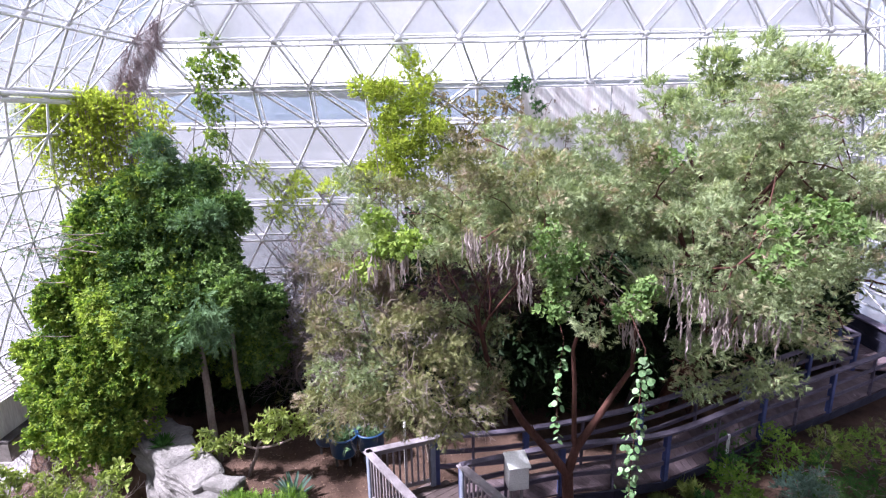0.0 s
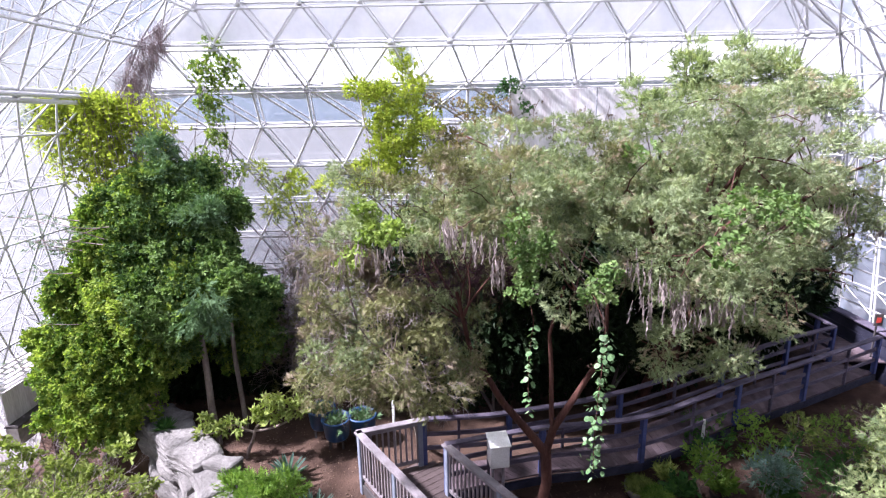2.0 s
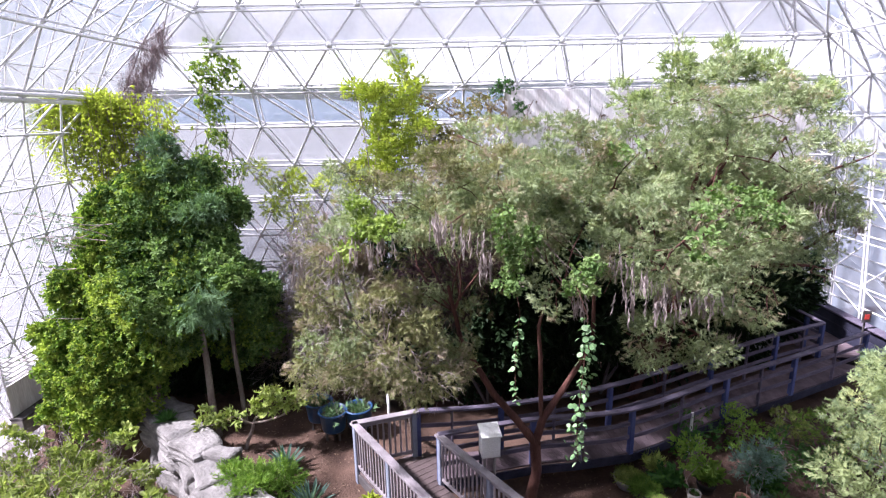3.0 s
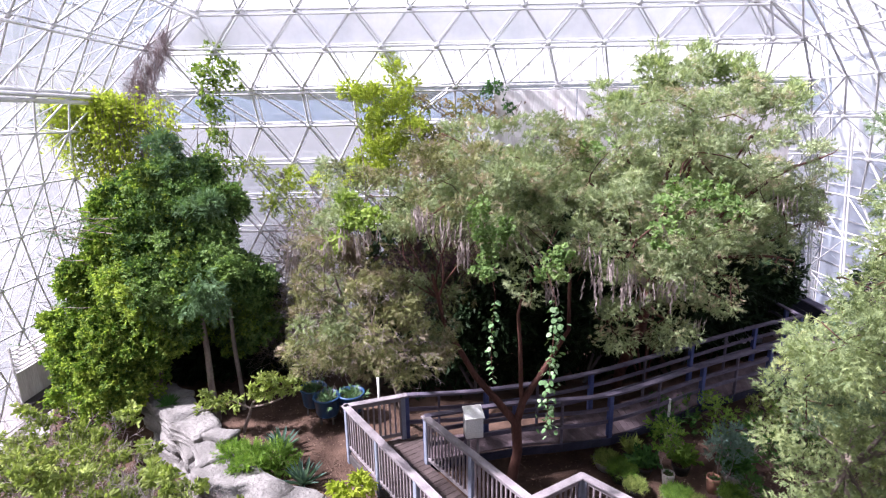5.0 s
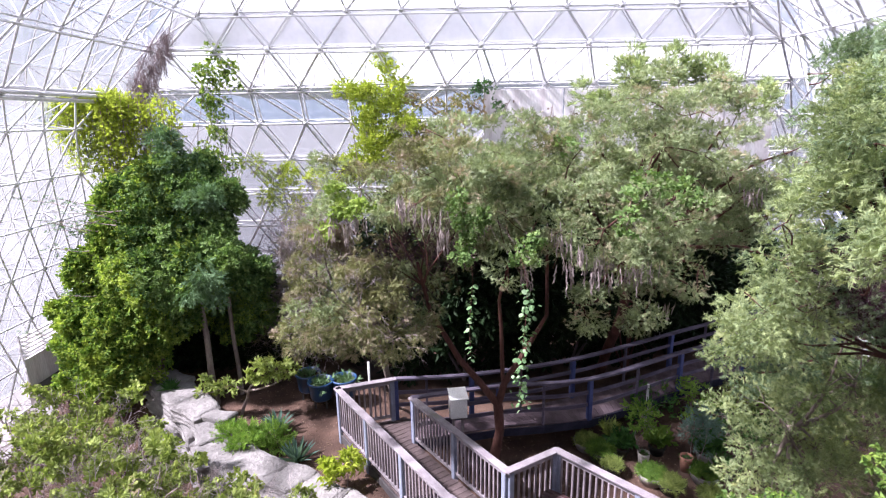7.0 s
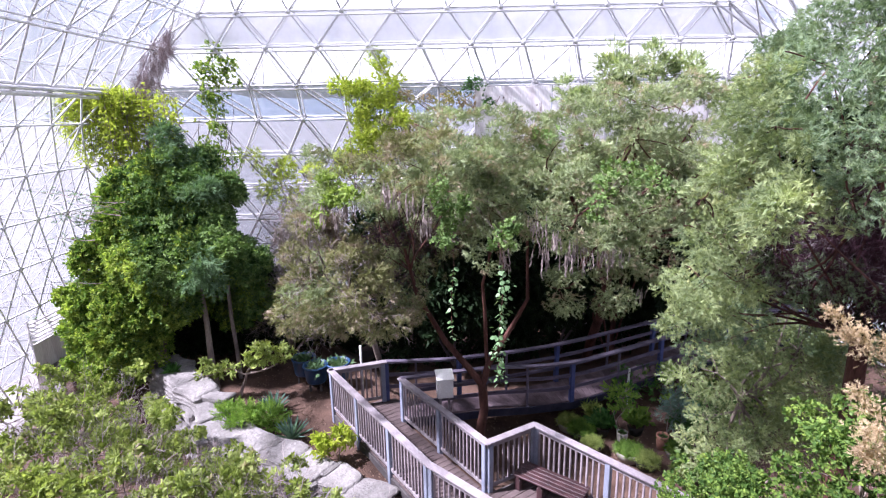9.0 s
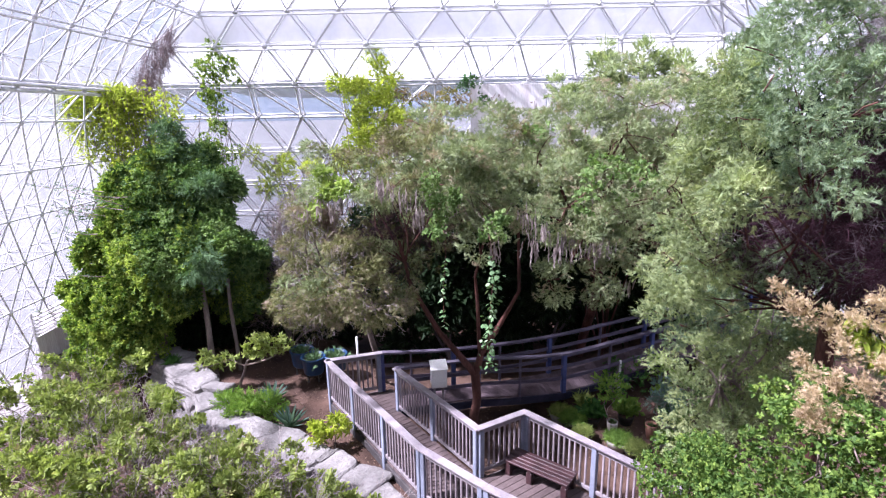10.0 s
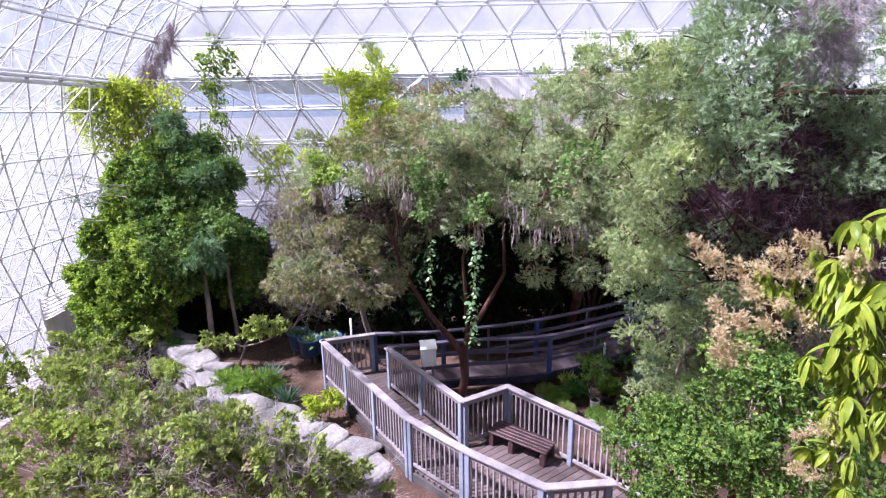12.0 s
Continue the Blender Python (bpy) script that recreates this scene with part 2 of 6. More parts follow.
L_strand = leaf_material("strand_leaves", (0.045, 0.1, 0.045), (0.12, 0.22, 0.1), (0.28, 0.4, 0.2), None, through_share=0.2)
L_blue = leaf_material("blue_green_leaves", (0.05, 0.1, 0.09), (0.11, 0.18, 0.16), (0.22, 0.31, 0.27), None)
L_pot = leaf_material("pot_herb_leaves", (0.05, 0.11, 0.02), (0.15, 0.26, 0.045), (0.32, 0.45, 0.09), None)

# ---- building helpers ----
rng = np.random.default_rng(7)


def mesh_from(name, verts, faces, mat, smooth=False):
    me = bpy.data.meshes.new(name)
    verts, faces = np.asarray(verts, dtype=np.float32), np.asarray(faces, dtype=np.int32)
    k = faces.shape[1]
    me.vertices.add(len(verts))
    me.vertices.foreach_set("co", verts.ravel())
    me.loops.add(faces.size)
    me.loops.foreach_set("vertex_index", faces.ravel())
    me.polygons.add(len(faces))
    me.polygons.foreach_set("loop_start", np.arange(0, faces.size, k, dtype=np.int32))
    me.polygons.foreach_set("use_smooth", np.full(len(faces), smooth))
    me.update(calc_edges=True)
    me.validate()
    if mat:
        me.materials.append(mat)
    return me


def child(name, me, parent, m=None, label=""):
    ob = new(name, me)
    ob.parent = parent
    if m is not None:
        ob.matrix_basis = m
    return tagged(ob, label)


def part(name, bm, material, parent=None, label="", smooth=False, m=None):
    me = bpy.data.meshes.new(name)
    bm.normal_update()
    bm.to_mesh(me)
    bm.free()
    me.materials.append(material)
    if smooth:
        me.polygons.foreach_set("use_smooth", np.full(len(me.polygons), True))
    return child(name, me, parent, m, label)


def thing(name, label, category, at=(0, 0, 0), group="", kind=""):
    ob = new(name)
    ob.empty_display_size = 0.2
    ob.location = at
    return tagged(ob, label, category, group, kind)


def box_bm(sx, sy, sz, bevel=0.01, at=(0, 0, 0), bm=None, turn=None):
    """A box with worn edges; at is the middle of its underside."""
    bm = bm or bmesh.new()
    made = bmesh.ops.create_cube(bm, size=1.0)["verts"]
    for v in made:
        v.co = Vector((v.co.x * sx, v.co.y * sy, (v.co.z + 0.5) * sz))
    if bevel:
        edges = list({e for v in made for e in v.link_edges})
        made = list({v for f in bmesh.ops.bevel(bm, geom=edges, offset=bevel, segments=1, affect="EDGES")["faces"] for v in f.verts} | {v for v in made if v.is_valid})
    if turn is not None:
        bmesh.ops.transform(bm, matrix=turn, verts=made)
    bmesh.ops.translate(bm, vec=at, verts=made)
    return bm


def tubes(paths, sides=6, cap=False):
    """Tapered tubes along paths of ((x, y, z), radius): all their points and faces."""
    V, F, base = [], [], 0
    ring = np.arange(sides) * 2 * math.pi / sides
    for path in paths:
        pts = np.array([p for p, _ in path], dtype=float)
        rad = np.array([r for _, r in path])
        tang = np.gradient(pts, axis=0)
        tang /= np.linalg.norm(tang, axis=1)[:, None] + 1e-9
        a = np.zeros_like(tang)
        side = np.cross(tang[0], (1.0, 0, 0) if abs(tang[0][2]) > 0.9 else (0, 0, 1.0))
        for i, way in enumerate(tang):
            side = side - way * (side @ way)
            side = side / (np.linalg.norm(side) + 1e-9)
            a[i] = side
        b = np.cross(tang, a)
        v = pts[:, None] + rad[:, None, None] * (np.cos(ring)[None, :, None] * a[:, None] + np.sin(ring)[None, :, None] * b[:, None])
        V.append(v.reshape(-1, 3))
        for i in range(len(pts) - 1):
            for j in range(sides):
                k = (j + 1) % sides
                F.append((base + i * sides + j, base + i * sides + k, base + (i + 1) * sides + k, base + (i + 1) * sides + j))
        base += len(pts) * sides
    return np.concatenate(V), np.array(F)


def bars(A, B, radius, sides=5):
    """Straight round bars from A[i] to B[i], as arrays."""
    A, B = np.asarray(A, float), np.asarray(B, float)
    n = len(A)
    t = B - A
    t /= np.linalg.norm(t, axis=1)[:, None]
    ref = np.where(np.abs(t[:, 2:3]) > 0.9, np.array([[1.0, 0, 0]]), np.array([[0, 0, 1.0]]))
    a = np.cross(t, ref)
    a /= np.linalg.norm(a, axis=1)[:, None]
    b = np.cross(t, a)
    ang = np.arange(sides) * 2 * math.pi / sides
    off = radius * (np.cos(ang)[None, :, None] * a[:, None] + np.sin(ang)[None, :, None] * b[:, None])
    V = np.concatenate([A[:, None] + off, B[:, None] + off], axis=1).reshape(-1, 3)
    j = np.arange(sides)
    k = (j + 1) % sides
    f = np.stack([j, k, k + sides, j + sides], 1)
    F = (f[None] + (np.arange(n) * 2 * sides)[:, None, None]).reshape(-1, 4)
    return V, F


# ---- foliage ----
def unit(v):
    return v / (np.linalg.norm(v, axis=-1, keepdims=True) + 1e-9)


def wobble(P, scale, seed):
    """A cheap smooth random field, about -1 to 1."""
    r = np.random.default_rng(seed)
    out = np.zeros(len(P))
    for i in range(7):
        w = unit(r.normal(size=3)) * scale * (0.6 + 0.35 * i)
        out += np.sin(P @ w + r.uniform(0, 6.3)) / (1 + 0.25 * i)
    return out / 2.6


def leaf_shape(length, width, fold=0.2, droop=0.15, x0=0.0):
    """One pointed oval leaf along x, folded along its rib: 8 triangles' worth of six points."""
    v = np.array([(x0, 0, 0), (x0 + 0.35 * length, width / 2, fold * width), (x0 + 0.35 * length, -width / 2, fold * width),
                  (x0 + 0.45 * length, 0, -0.02 * length), (x0 + length, 0, -droop * length), (x0 + 0.75 * length, width * 0.33, fold * width * 0.6 - droop * length * 0.5),
                  (x0 + 0.75 * length, -width * 0.33, fold * width * 0.6 - droop * length * 0.5)])
    f = np.array([(0, 3, 1), (0, 2, 3), (1, 3, 5), (2, 6, 3), (3, 4, 5), (3, 6, 4)])
    return v, f


def leaf_flat(length, width, fold=0.2, droop=0.15):
    """A cheap leaf of two folded halves."""
    v = np.array([(0, 0, 0), (0.5 * length, width / 2, fold * width), (0.5 * length, -width / 2, fold * width), (length, 0, -droop * length)])
    return v, np.array([(0, 3, 1), (0, 2, 3)])


def join_shapes(shapes):
    V, F, b = [], [], 0
    for v, f in shapes:
        V.append(v)
        F.append(f + b)
        b += len(v)
    return np.concatenate(V), np.concatenate(F)


def turned(shape, rx=0, ry=0, rz=0, at=(0, 0, 0)):
    m = np.array(Euler([radians(a) for a in (rx, ry, rz)]).to_matrix())
    return shape[0] @ m.T + np.array(at), shape[1]


def leaf_obovate(length, width, fold=0.2, droop=0.1):
    """A spoon-shaped leaf, broadest near its blunt tip."""
    v = np.array([(0, 0, 0), (0.4 * length, 0.28 * width, fold * width * 0.4), (0.4 * length, -0.28 * width, fold * width * 0.4), (0.75 * length, 0.5 * width, fold * width - droop * length * 0.5),
                  (0.75 * length, -0.5 * width, fold * width - droop * length * 0.5), (0.97 * length, 0.2 * width, -droop * length), (0.97 * length, -0.2 * width, -droop * length), (0.7 * length, 0, -droop * length * 0.4)])
    return v, np.array([(0, 7, 1), (0, 2, 7), (1, 7, 3), (2, 4, 7), (3, 7, 5), (4, 6, 7), (5, 7, 6)])


def obovate_rosette(count=8, seed=16):
    r = np.random.default_rng(seed)
    return join_shapes([turned(leaf_obovate(r.uniform(0.6, 1.05), r.uniform(0.3, 0.44)), r.uniform(-25, 25), -r.uniform(5, 60), 137.5 * i + r.uniform(-20, 20)) for i in range(count)])


def leaf_round(length, width, fold=0.1, droop=0.12):
    """A rounded leaf with a shallow cup and a slight drooping tip."""
    ring = [(0.5 * length * (1 - math.cos(a)), 0.5 * width * math.sin(a) * (1.08 if math.cos(a) > 0 else 0.95)) for a in np.linspace(0, 2 * math.pi, 11)[:-1]]
    v = [(x, y, fold * abs(y) - droop * x * x / length) for x, y in ring] + [(0.45 * length, 0, -0.03 * length)]
    return np.array(v), np.array([(k, 10, (k + 1) % 10) for k in range(10)])[:, ::-1]


def feather_sprig(count=6, spread=42, length=0.5, width=0.11, seed=1):
    """A twig with narrow leaflets on both sides, one unit long."""
    r = np.random.default_rng(seed)
    out = []
    for i in range(count):
        x = 0.12 + 0.88 * i / count
        for s in (-1, 1):
            l = length * (1.15 - 0.6 * abs(x - 0.45)) * r.uniform(0.75, 1.2)
            v = np.array([(0, width / 2, 0), (0, -width / 2, 0), (l, 0, -0.08 * l)])
            f = np.array([(0, 1, 2)])
            out.append(turned((v, f), r.uniform(-50, 50), r.uniform(-28, 12), s * spread * r.uniform(0.7, 1.3), (x, 0, -0.12 * x * x)))
    return join_shapes(out)


def leafy_sprig(count=5, length=0.5, width=0.28, spread=60, seed=2, droop=0.2, make=leaf_flat):
    r = np.random.default_rng(seed)
    out = []
    for i in range(count):
        x = 0.05 + 0.75 * i / count
        out.append(turned(make(length * r.uniform(0.8, 1.15), width, 0.2, droop), r.uniform(-30, 30), r.uniform(-30, 25), (-1) ** i * spread * r.uniform(0.5, 1.25), (x, 0, -0.08 * x)))
    return join_shapes(out)


def leaf_long(length, width, fold=0.2, droop=0.4, steps=6):
    """A long curved leaf along x, folded along its rib, arching down towards its tip."""
    v, f = [], []
    for i in range(steps + 1):
        t = i / steps
        w = width * 0.5 * math.sin(math.pi * min(1, 0.06 + 0.94 * t ** 0.85)) ** 0.75 if i < steps else 0.002
        z = -droop * length * t * t
        v += [(length * t, w, z + fold * w), (length * t, 0, z), (length * t, -w, z + fold * w)]
        if i:
            b = 3 * (i - 1)
            for k in (0, 1):
                f += [(b + k, b + k + 1, b + k + 4), (b + k, b + k + 4, b + k + 3)]
    return np.array(v), np.array(f)


def mango_whorl(count, seed):
    r = np.random.default_rng(seed)
    return join_shapes([turned(leaf_long(r.uniform(0.7, 1.05), r.uniform(0.22, 0.29), 0.35, r.uniform(0.25, 0.6)), r.uniform(-25, 25), r.uniform(18, 80), 137.5 * i + r.uniform(-20, 20)) for i in range(count)])


def whorl(count=9, length=1.0, width=0.2, drop=35, seed=3):
    r = np.random.default_rng(seed)
    return join_shapes([turned(leaf_shape(length * r.uniform(0.75, 1.1), width, 0.25, 0.45), 0, drop * r.uniform(0.3, 1.5), 360 * i / count + r.uniform(-15, 15)) for i in range(count)])


def scatter(P, D, template, size, seed, jitter=0.5, sag=0.0, roll=True):
    """Copies of a sprig at P, pointing along D (loosened by jitter and pulled down by sag), as points and triangles."""
    r = np.random.default_rng(seed)
    tv, tf = template
    n = len(P)
    x = unit(unit(D) + jitter * r.normal(size=(n, 3)) + np.array([0, 0, -sag]))
    ref = unit(r.normal(size=(n, 3))) if roll else unit(np.array([[0.0, 0, 1]]) + 0.25 * r.normal(size=(n, 3)))
    y = unit(np.cross(ref, x))
    z = np.cross(x, y)
    s = r.uniform(size[0], size[1], n)
    V = P[:, None] + s[:, None, None] * (tv[None, :, 0:1] * x[:, None] + tv[None, :, 1:2] * y[:, None] + tv[None, :, 2:3] * z[:, None])
    F = tf[None] + (np.arange(n) * len(tv))[:, None, None]
    return V.reshape(-1, 3), F.reshape(-1, 3)


def lobe_points(lobes, density, seed, rough=0.22, lump=1.6, gap=-0.55, shell=(0.7, 1.06), under=0.55):
    """Points over the outer shell of a crown made of lobes, uneven and with gaps, and the ways out of it."""
    r = np.random.default_rng(seed)
    Ls = np.array(lobes)
    PP, DD = [], []
    for i, L in enumerate(Ls):
        area = 4 * math.pi * ((L[3] * L[4]) ** 1.6 / 3 + (L[3] * L[5]) ** 1.6 / 3 + (L[4] * L[5]) ** 1.6 / 3) ** (1 / 1.6)
        n = int(area * density)
        d = unit(r.normal(size=(n, 3)))
        keep = (d[:, 2] > -0.35) | (r.random(n) < under)
        d = d[keep]
        base = L[:3] + d * L[3:]
        swell = 1 + rough * wobble(base, lump * 2.2, seed + 5) + 0.1 * wobble(base, lump * 7, seed + 6)
        p = L[:3] + d * L[3:] * (swell * (shell[1] - (shell[1] - shell[0]) * r.random(len(d)) ** 1.6))[:, None]
        ok = wobble(p, lump * 3.1, seed + 9) > gap
        for j, K in enumerate(Ls):
            if j != i:
                ok &= np.linalg.norm((p - K[:3]) / K[3:], axis=1) > 0.72
        PP.append(p[ok])
        DD.append((d / L[3:] * L[3:].mean())[ok])
    return np.concatenate(PP), np.concatenate(DD)


def crown(parent, name, mat, clouds, label=""):
    """One mesh of many sprigs under a plant."""
    V, F, b = [], [], 0
    for v, f in clouds:
        V.append(v)
        F.append(f + b)
        b += len(v)
    me = mesh_from(name, np.concatenate(V), np.concatenate(F), mat)
    at = parent.location if parent else Vector((0, 0, 0))
    return child(name, me, parent, Matrix.Translation(-at), label)


def limb(a, b, ra, rb, seed, bend=0.12, steps=7):
    """A crooked limb from a to b."""
    r = np.random.default_rng(seed)
    a, b = np.array(a, float), np.array(b, float)
    l = np.linalg.norm(b - a)
    k = r.normal(size=(3, 3)) * bend * l
    out = []
    for i in range(steps):
        t = i / (steps - 1)
        p = a + (b - a) * t + k[0] * math.sin(math.pi * t) * 0.6 + k[1] * math.sin(2 * math.pi * t) * 0.3
        out.append((p, ra + (rb - ra) * t))
    return out


def wood(parent, name, mat, paths, sides=8, label=""):
    v, f = tubes(paths, sides)
    at = parent.location
    return child(name, mesh_from(name, v, f, mat, True), parent, Matrix.Translation(-at), label)


def lobe_limbs(base, lobes, r0, seed, twigs=3):
    """Limbs from a fork out into the lobes of a crown, with side twigs."""
    r = np.random.default_rng(seed)
    out = []
    for i, L in enumerate(lobes):
        tip = np.array(L[:3]) + r.normal(size=3) * 0.2 * L[3]
        out.append(limb(base, tip, r0, r0 * 0.25, seed + i))
        for j in range(twigs):
            d = unit(r.normal(size=3)) * np.array(L[3:]) * 0.85
            out.append(limb(tip, np.array(L[:3]) + d, r0 * 0.22, 0.008, seed + 50 + i * 9 + j, 0.15, 5))
    return out


FEATHER = feather_sprig()
FEATHER_FINE = feather_sprig(8, 38, 0.42, 0.075, 4)
LEAFY = leafy_sprig()
BROAD_FAR = leafy_sprig(4, 0.6, 0.45, 70, 5, 0.25)
IVY = leafy_sprig(5, 0.42, 0.36, 62, 13, 0.3)
ROSETTE = whorl(6, 0.9, 0.36, 5, 6)
SHRUB_ROSETTE = obovate_rosette()
TUFT = join_shapes([turned(leaf_flat(1.0, 0.06, 0.2, 0.1), 0, -40 - 40 * abs(math.sin(i * 1.7)), i * 137.5) for i in range(10)])


def twig_sprig(count=5, seed=8, thin=0.009):
    r = np.random.default_rng(seed)
    paths = [[((0, 0, 0), thin), ((0.5, 0.05, 0.02), thin * 0.8), ((1.0, -0.03, -0.05), thin * 0.4)]]
    for i in range(count):
        x = 0.15 + 0.7 * i / count
        e = np.array([r.uniform(0.25, 0.5), r.uniform(-0.4, 0.4), r.uniform(-0.35, 0.3)])
        paths.append([((x, 0, 0), thin * 0.6), (tuple(np.array([x, 0, 0]) + e * 0.5 + r.normal(size=3) * 0.03), thin * 0.5), (tuple(np.array([x, 0, 0]) + e), thin * 0.25)])
    v, f = tubes(paths, 3)
    return v, np.concatenate([f[:, [0, 1, 2]], f[:, [0, 2, 3]]])


TWIG = twig_sprig()


def clump_points(lobes, seed, subs=19, sub_r=(0.12, 0.32), per=110, reach=(0.66, 1.12), core=45, flat=0.75, bare=0.3):
    """Points of a crown built of small tufts set over rounded lobes, with dark gaps between them, and a loose inner fill."""
    r = np.random.default_rng(seed)
    Ls = np.array(lobes, float)
    C, R, OUT = [], [], []
    P, D = [], []
    for i, L in enumerate(Ls):
        k = max(4, int(subs * L[3] * L[5] / 0.55))
        d = unit(r.normal(size=(k, 3)))
        d = d[(d[:, 2] > -0.45) | (r.random(k) < bare)]
        c = L[:3] + d * L[3:] * r.uniform(*reach, (len(d), 1))
        ok = np.ones(len(c), bool)
        for j, K in enumerate(Ls):
            if j != i:
                ok &= np.linalg.norm((c - K[:3]) / K[3:], axis=1) > 0.78
        C.append(c[ok])
        OUT.append(d[ok])
        R.append(r.uniform(*sub_r, ok.sum()))
        n = int(core * 12 * L[3] * L[5])
        e = unit(r.normal(size=(n, 3)))
        P.append(L[:3] + e * L[3:] * (r.uniform(0.3, 0.82, (n, 1))))
        D.append(e)
    C, OUT, R = np.concatenate(C), np.concatenate(OUT), np.concatenate(R)
    cnt = np.maximum(5, (per * (R / 0.22) ** 2).astype(int))
    idx = np.repeat(np.arange(len(C)), cnt)
    e = unit(r.normal(size=(len(idx), 3)) + 0.35 * OUT[idx] + np.array([0, 0, 0.25]))
    p = C[idx] + e * (R[idx] * r.uniform(0.45, 1.12, len(idx)))[:, None] * np.array([1.15, 1.15, flat])
    return np.concatenate([p, *P]), np.concatenate([e + 0.4 * OUT[idx], *D])


def plant(name, label, category, base, lobes, mat, template, size, seed, stem=None, stem_r=0.03, sag=0.1, jitter=0.55, group="", twigs=3, **kw):
    """A plant: stems from its base into the lobes of its crown, and the crown."""
    top = thing(name, label, category, base, group)
    if stem:
        wood(top, "stem", stem, lobe_limbs(base, lobes, stem_r, seed + 1, twigs), 5)
    p, d = clump_points(lobes, seed, **kw)
    crown(top, "crown", mat, [scatter(p, d, template, size, seed + 2, jitter, sag)])
    return top


# ---- ground ----
WALL_X = (-12.0, -9.0, -6.7, -4.4, -3.0, -0.3, 0.5, 1.2, 2.0, 3.2, 5.0)
WALL_Y = (12.5, 11.3, 10.0, 8.6, 6.7, 5.6, 4.8, 4.0, 3.2, 2.4, 2.0)


def smooth(a, b, x):
    t = np.clip((x - a) / (b - a), 0, 1)
    return t * t * (3 - 2 * t)


def ground_z(x, y):
    s = (x + 1.4) * 0.811 + (y - 8.6) * 0.585
    low_right = 0.6 * smooth(1.6, 2.5, s)
    drop = 1.3 * smooth(0.25, -0.5, y - np.interp(x, WALL_X, WALL_Y)) * (1 - smooth(1.6, 2.5, s))
    bumps = 0.05 * np.sin(x * 2.1 + 1.3 * np.sin(y * 1.7)) * np.sin(y * 2.6) + 0.02 * np.sin(7.3 * x + y) * np.sin(6.1 * y - x)
    near = np.exp(-((np.abs(x) / 30) ** 6 + (np.abs(y) / 30) ** 6))
    return (-0.07 - low_right - drop + bumps) * near - 0.8 * (1 - near)


gx = np.concatenate([[-2500, -400, -100, -40, -22], np.arange(-15, 17.01, 0.22), [24, 40, 100, 400, 2500]])
gy = np.concatenate([[-2500, -400, -100, -30, -16], np.arange(-9, 19.01, 0.22), [26, 40, 100, 400, 3500]])
GX, GY = np.meshgrid(gx, gy, indexing="ij")
gv = np.stack([GX, GY, ground_z(GX, GY)], -1).reshape(-1, 3)
ii, jj = np.meshgrid(np.arange(len(gx) - 1), np.arange(len(gy) - 1), indexing="ij")
q = (ii * len(gy) + jj).ravel()
ground = new("ground", mesh_from("ground", gv, np.stack([q, q + len(gy), q + len(gy) + 1, q + 1], 1), M_soil, True))
tagged(ground, "bare reddish-brown soil of the planted garden", "ground", kind="structure")

# ---- the glazed space frame ----
STEP, SIDE = 1.6, 1.15
# profile of the shell: how far each row of nodes lies outside the row of the eaves, and its height
PROFILE = [(2.3, -0.6), (2.15, 0.7), (1.95, 1.95), (1.75, 3.2), (1.45, 4.45), (1.05, 5.7), (0.55, 6.95), (0.0, 8.08), (-1.15, 9.15), (-2.3, 10.1), (-3.5, 10.95), (-4.75, 11.7), (-6.05, 12.35), (-7.4, 12.9), (-8.8, 13.3)]
EAVES = 7
BACK_Y, LEFT_X, RIGHT_X, FRONT_Y = 15.55, -8.4, 12.2, -12.0
SHIFT = {7: -5.27, 8: -4.2, 9: -4.95}
BACK_ROW = {9: (-1.3, 10.15), 10: (-2.4, 11.1)}


def shell_nodes(depth):
    """Rows of nodes on the back, left and right sides, as lists of points; depth: how far outside the inner layer."""
    sides = {"back": [], "left": [], "right": []}
    for i, (out, z) in enumerate(PROFILE):
        o, zz = out + depth * (0.95 if i < EAVES else 0.7), z + depth * (0.15 if i < EAVES else 0.75)
        half = (0.5 if i % 2 else 0.0) * STEP
        y, xl, xr = BACK_Y + BACK_ROW.get(i, (out, z))[0] + 0.4 * (depth > 0), LEFT_X - o, RIGHT_X + o
        start = SHIFT.get(i, -5.27 + half)
        back_z = BACK_ROW.get(i, (out, z))[1] + 0.12 * (depth > 0)
        first = math.ceil((xl + 0.3 - start) / STEP)
        xs = [xl] + [start + STEP * k for k in range(first, 40) if start + STEP * k < xr - 0.3] + [xr]
        sides["back"].append(np.array([(x, y, back_z) for x in xs]))
        half = (0.5 if (i + (depth > 0)) % 2 else 0.0) * SIDE
        ys = [y] + [BACK_Y - 0.9 - half - SIDE * k for k in range(0, 24) if BACK_Y - 0.9 - half - SIDE * k < y - 0.3]
        sides["left"].append(np.array([(xl, v, zz - (0.3 if i == EAVES else 0.0)) for v in ys]))
        sides["right"].append(np.array([(xr, v, zz) for v in ys]))
    return sides


def lattice(rows):
    """Chords along rows and zigzag bars between neighbouring rows."""
    A, B = [], []
    for i, row in enumerate(rows):
        A += list(row[:-1])
        B += list(row[1:])
        if i + 1 < len(rows):
            up = rows[i + 1]
            for p in row:
                d = np.linalg.norm(up - p, axis=1)
                for j in np.argsort(d)[:2]:
                    if d[j] < 2.4:
                        A.append(p)
                        B.append(up[j])
    return A, B


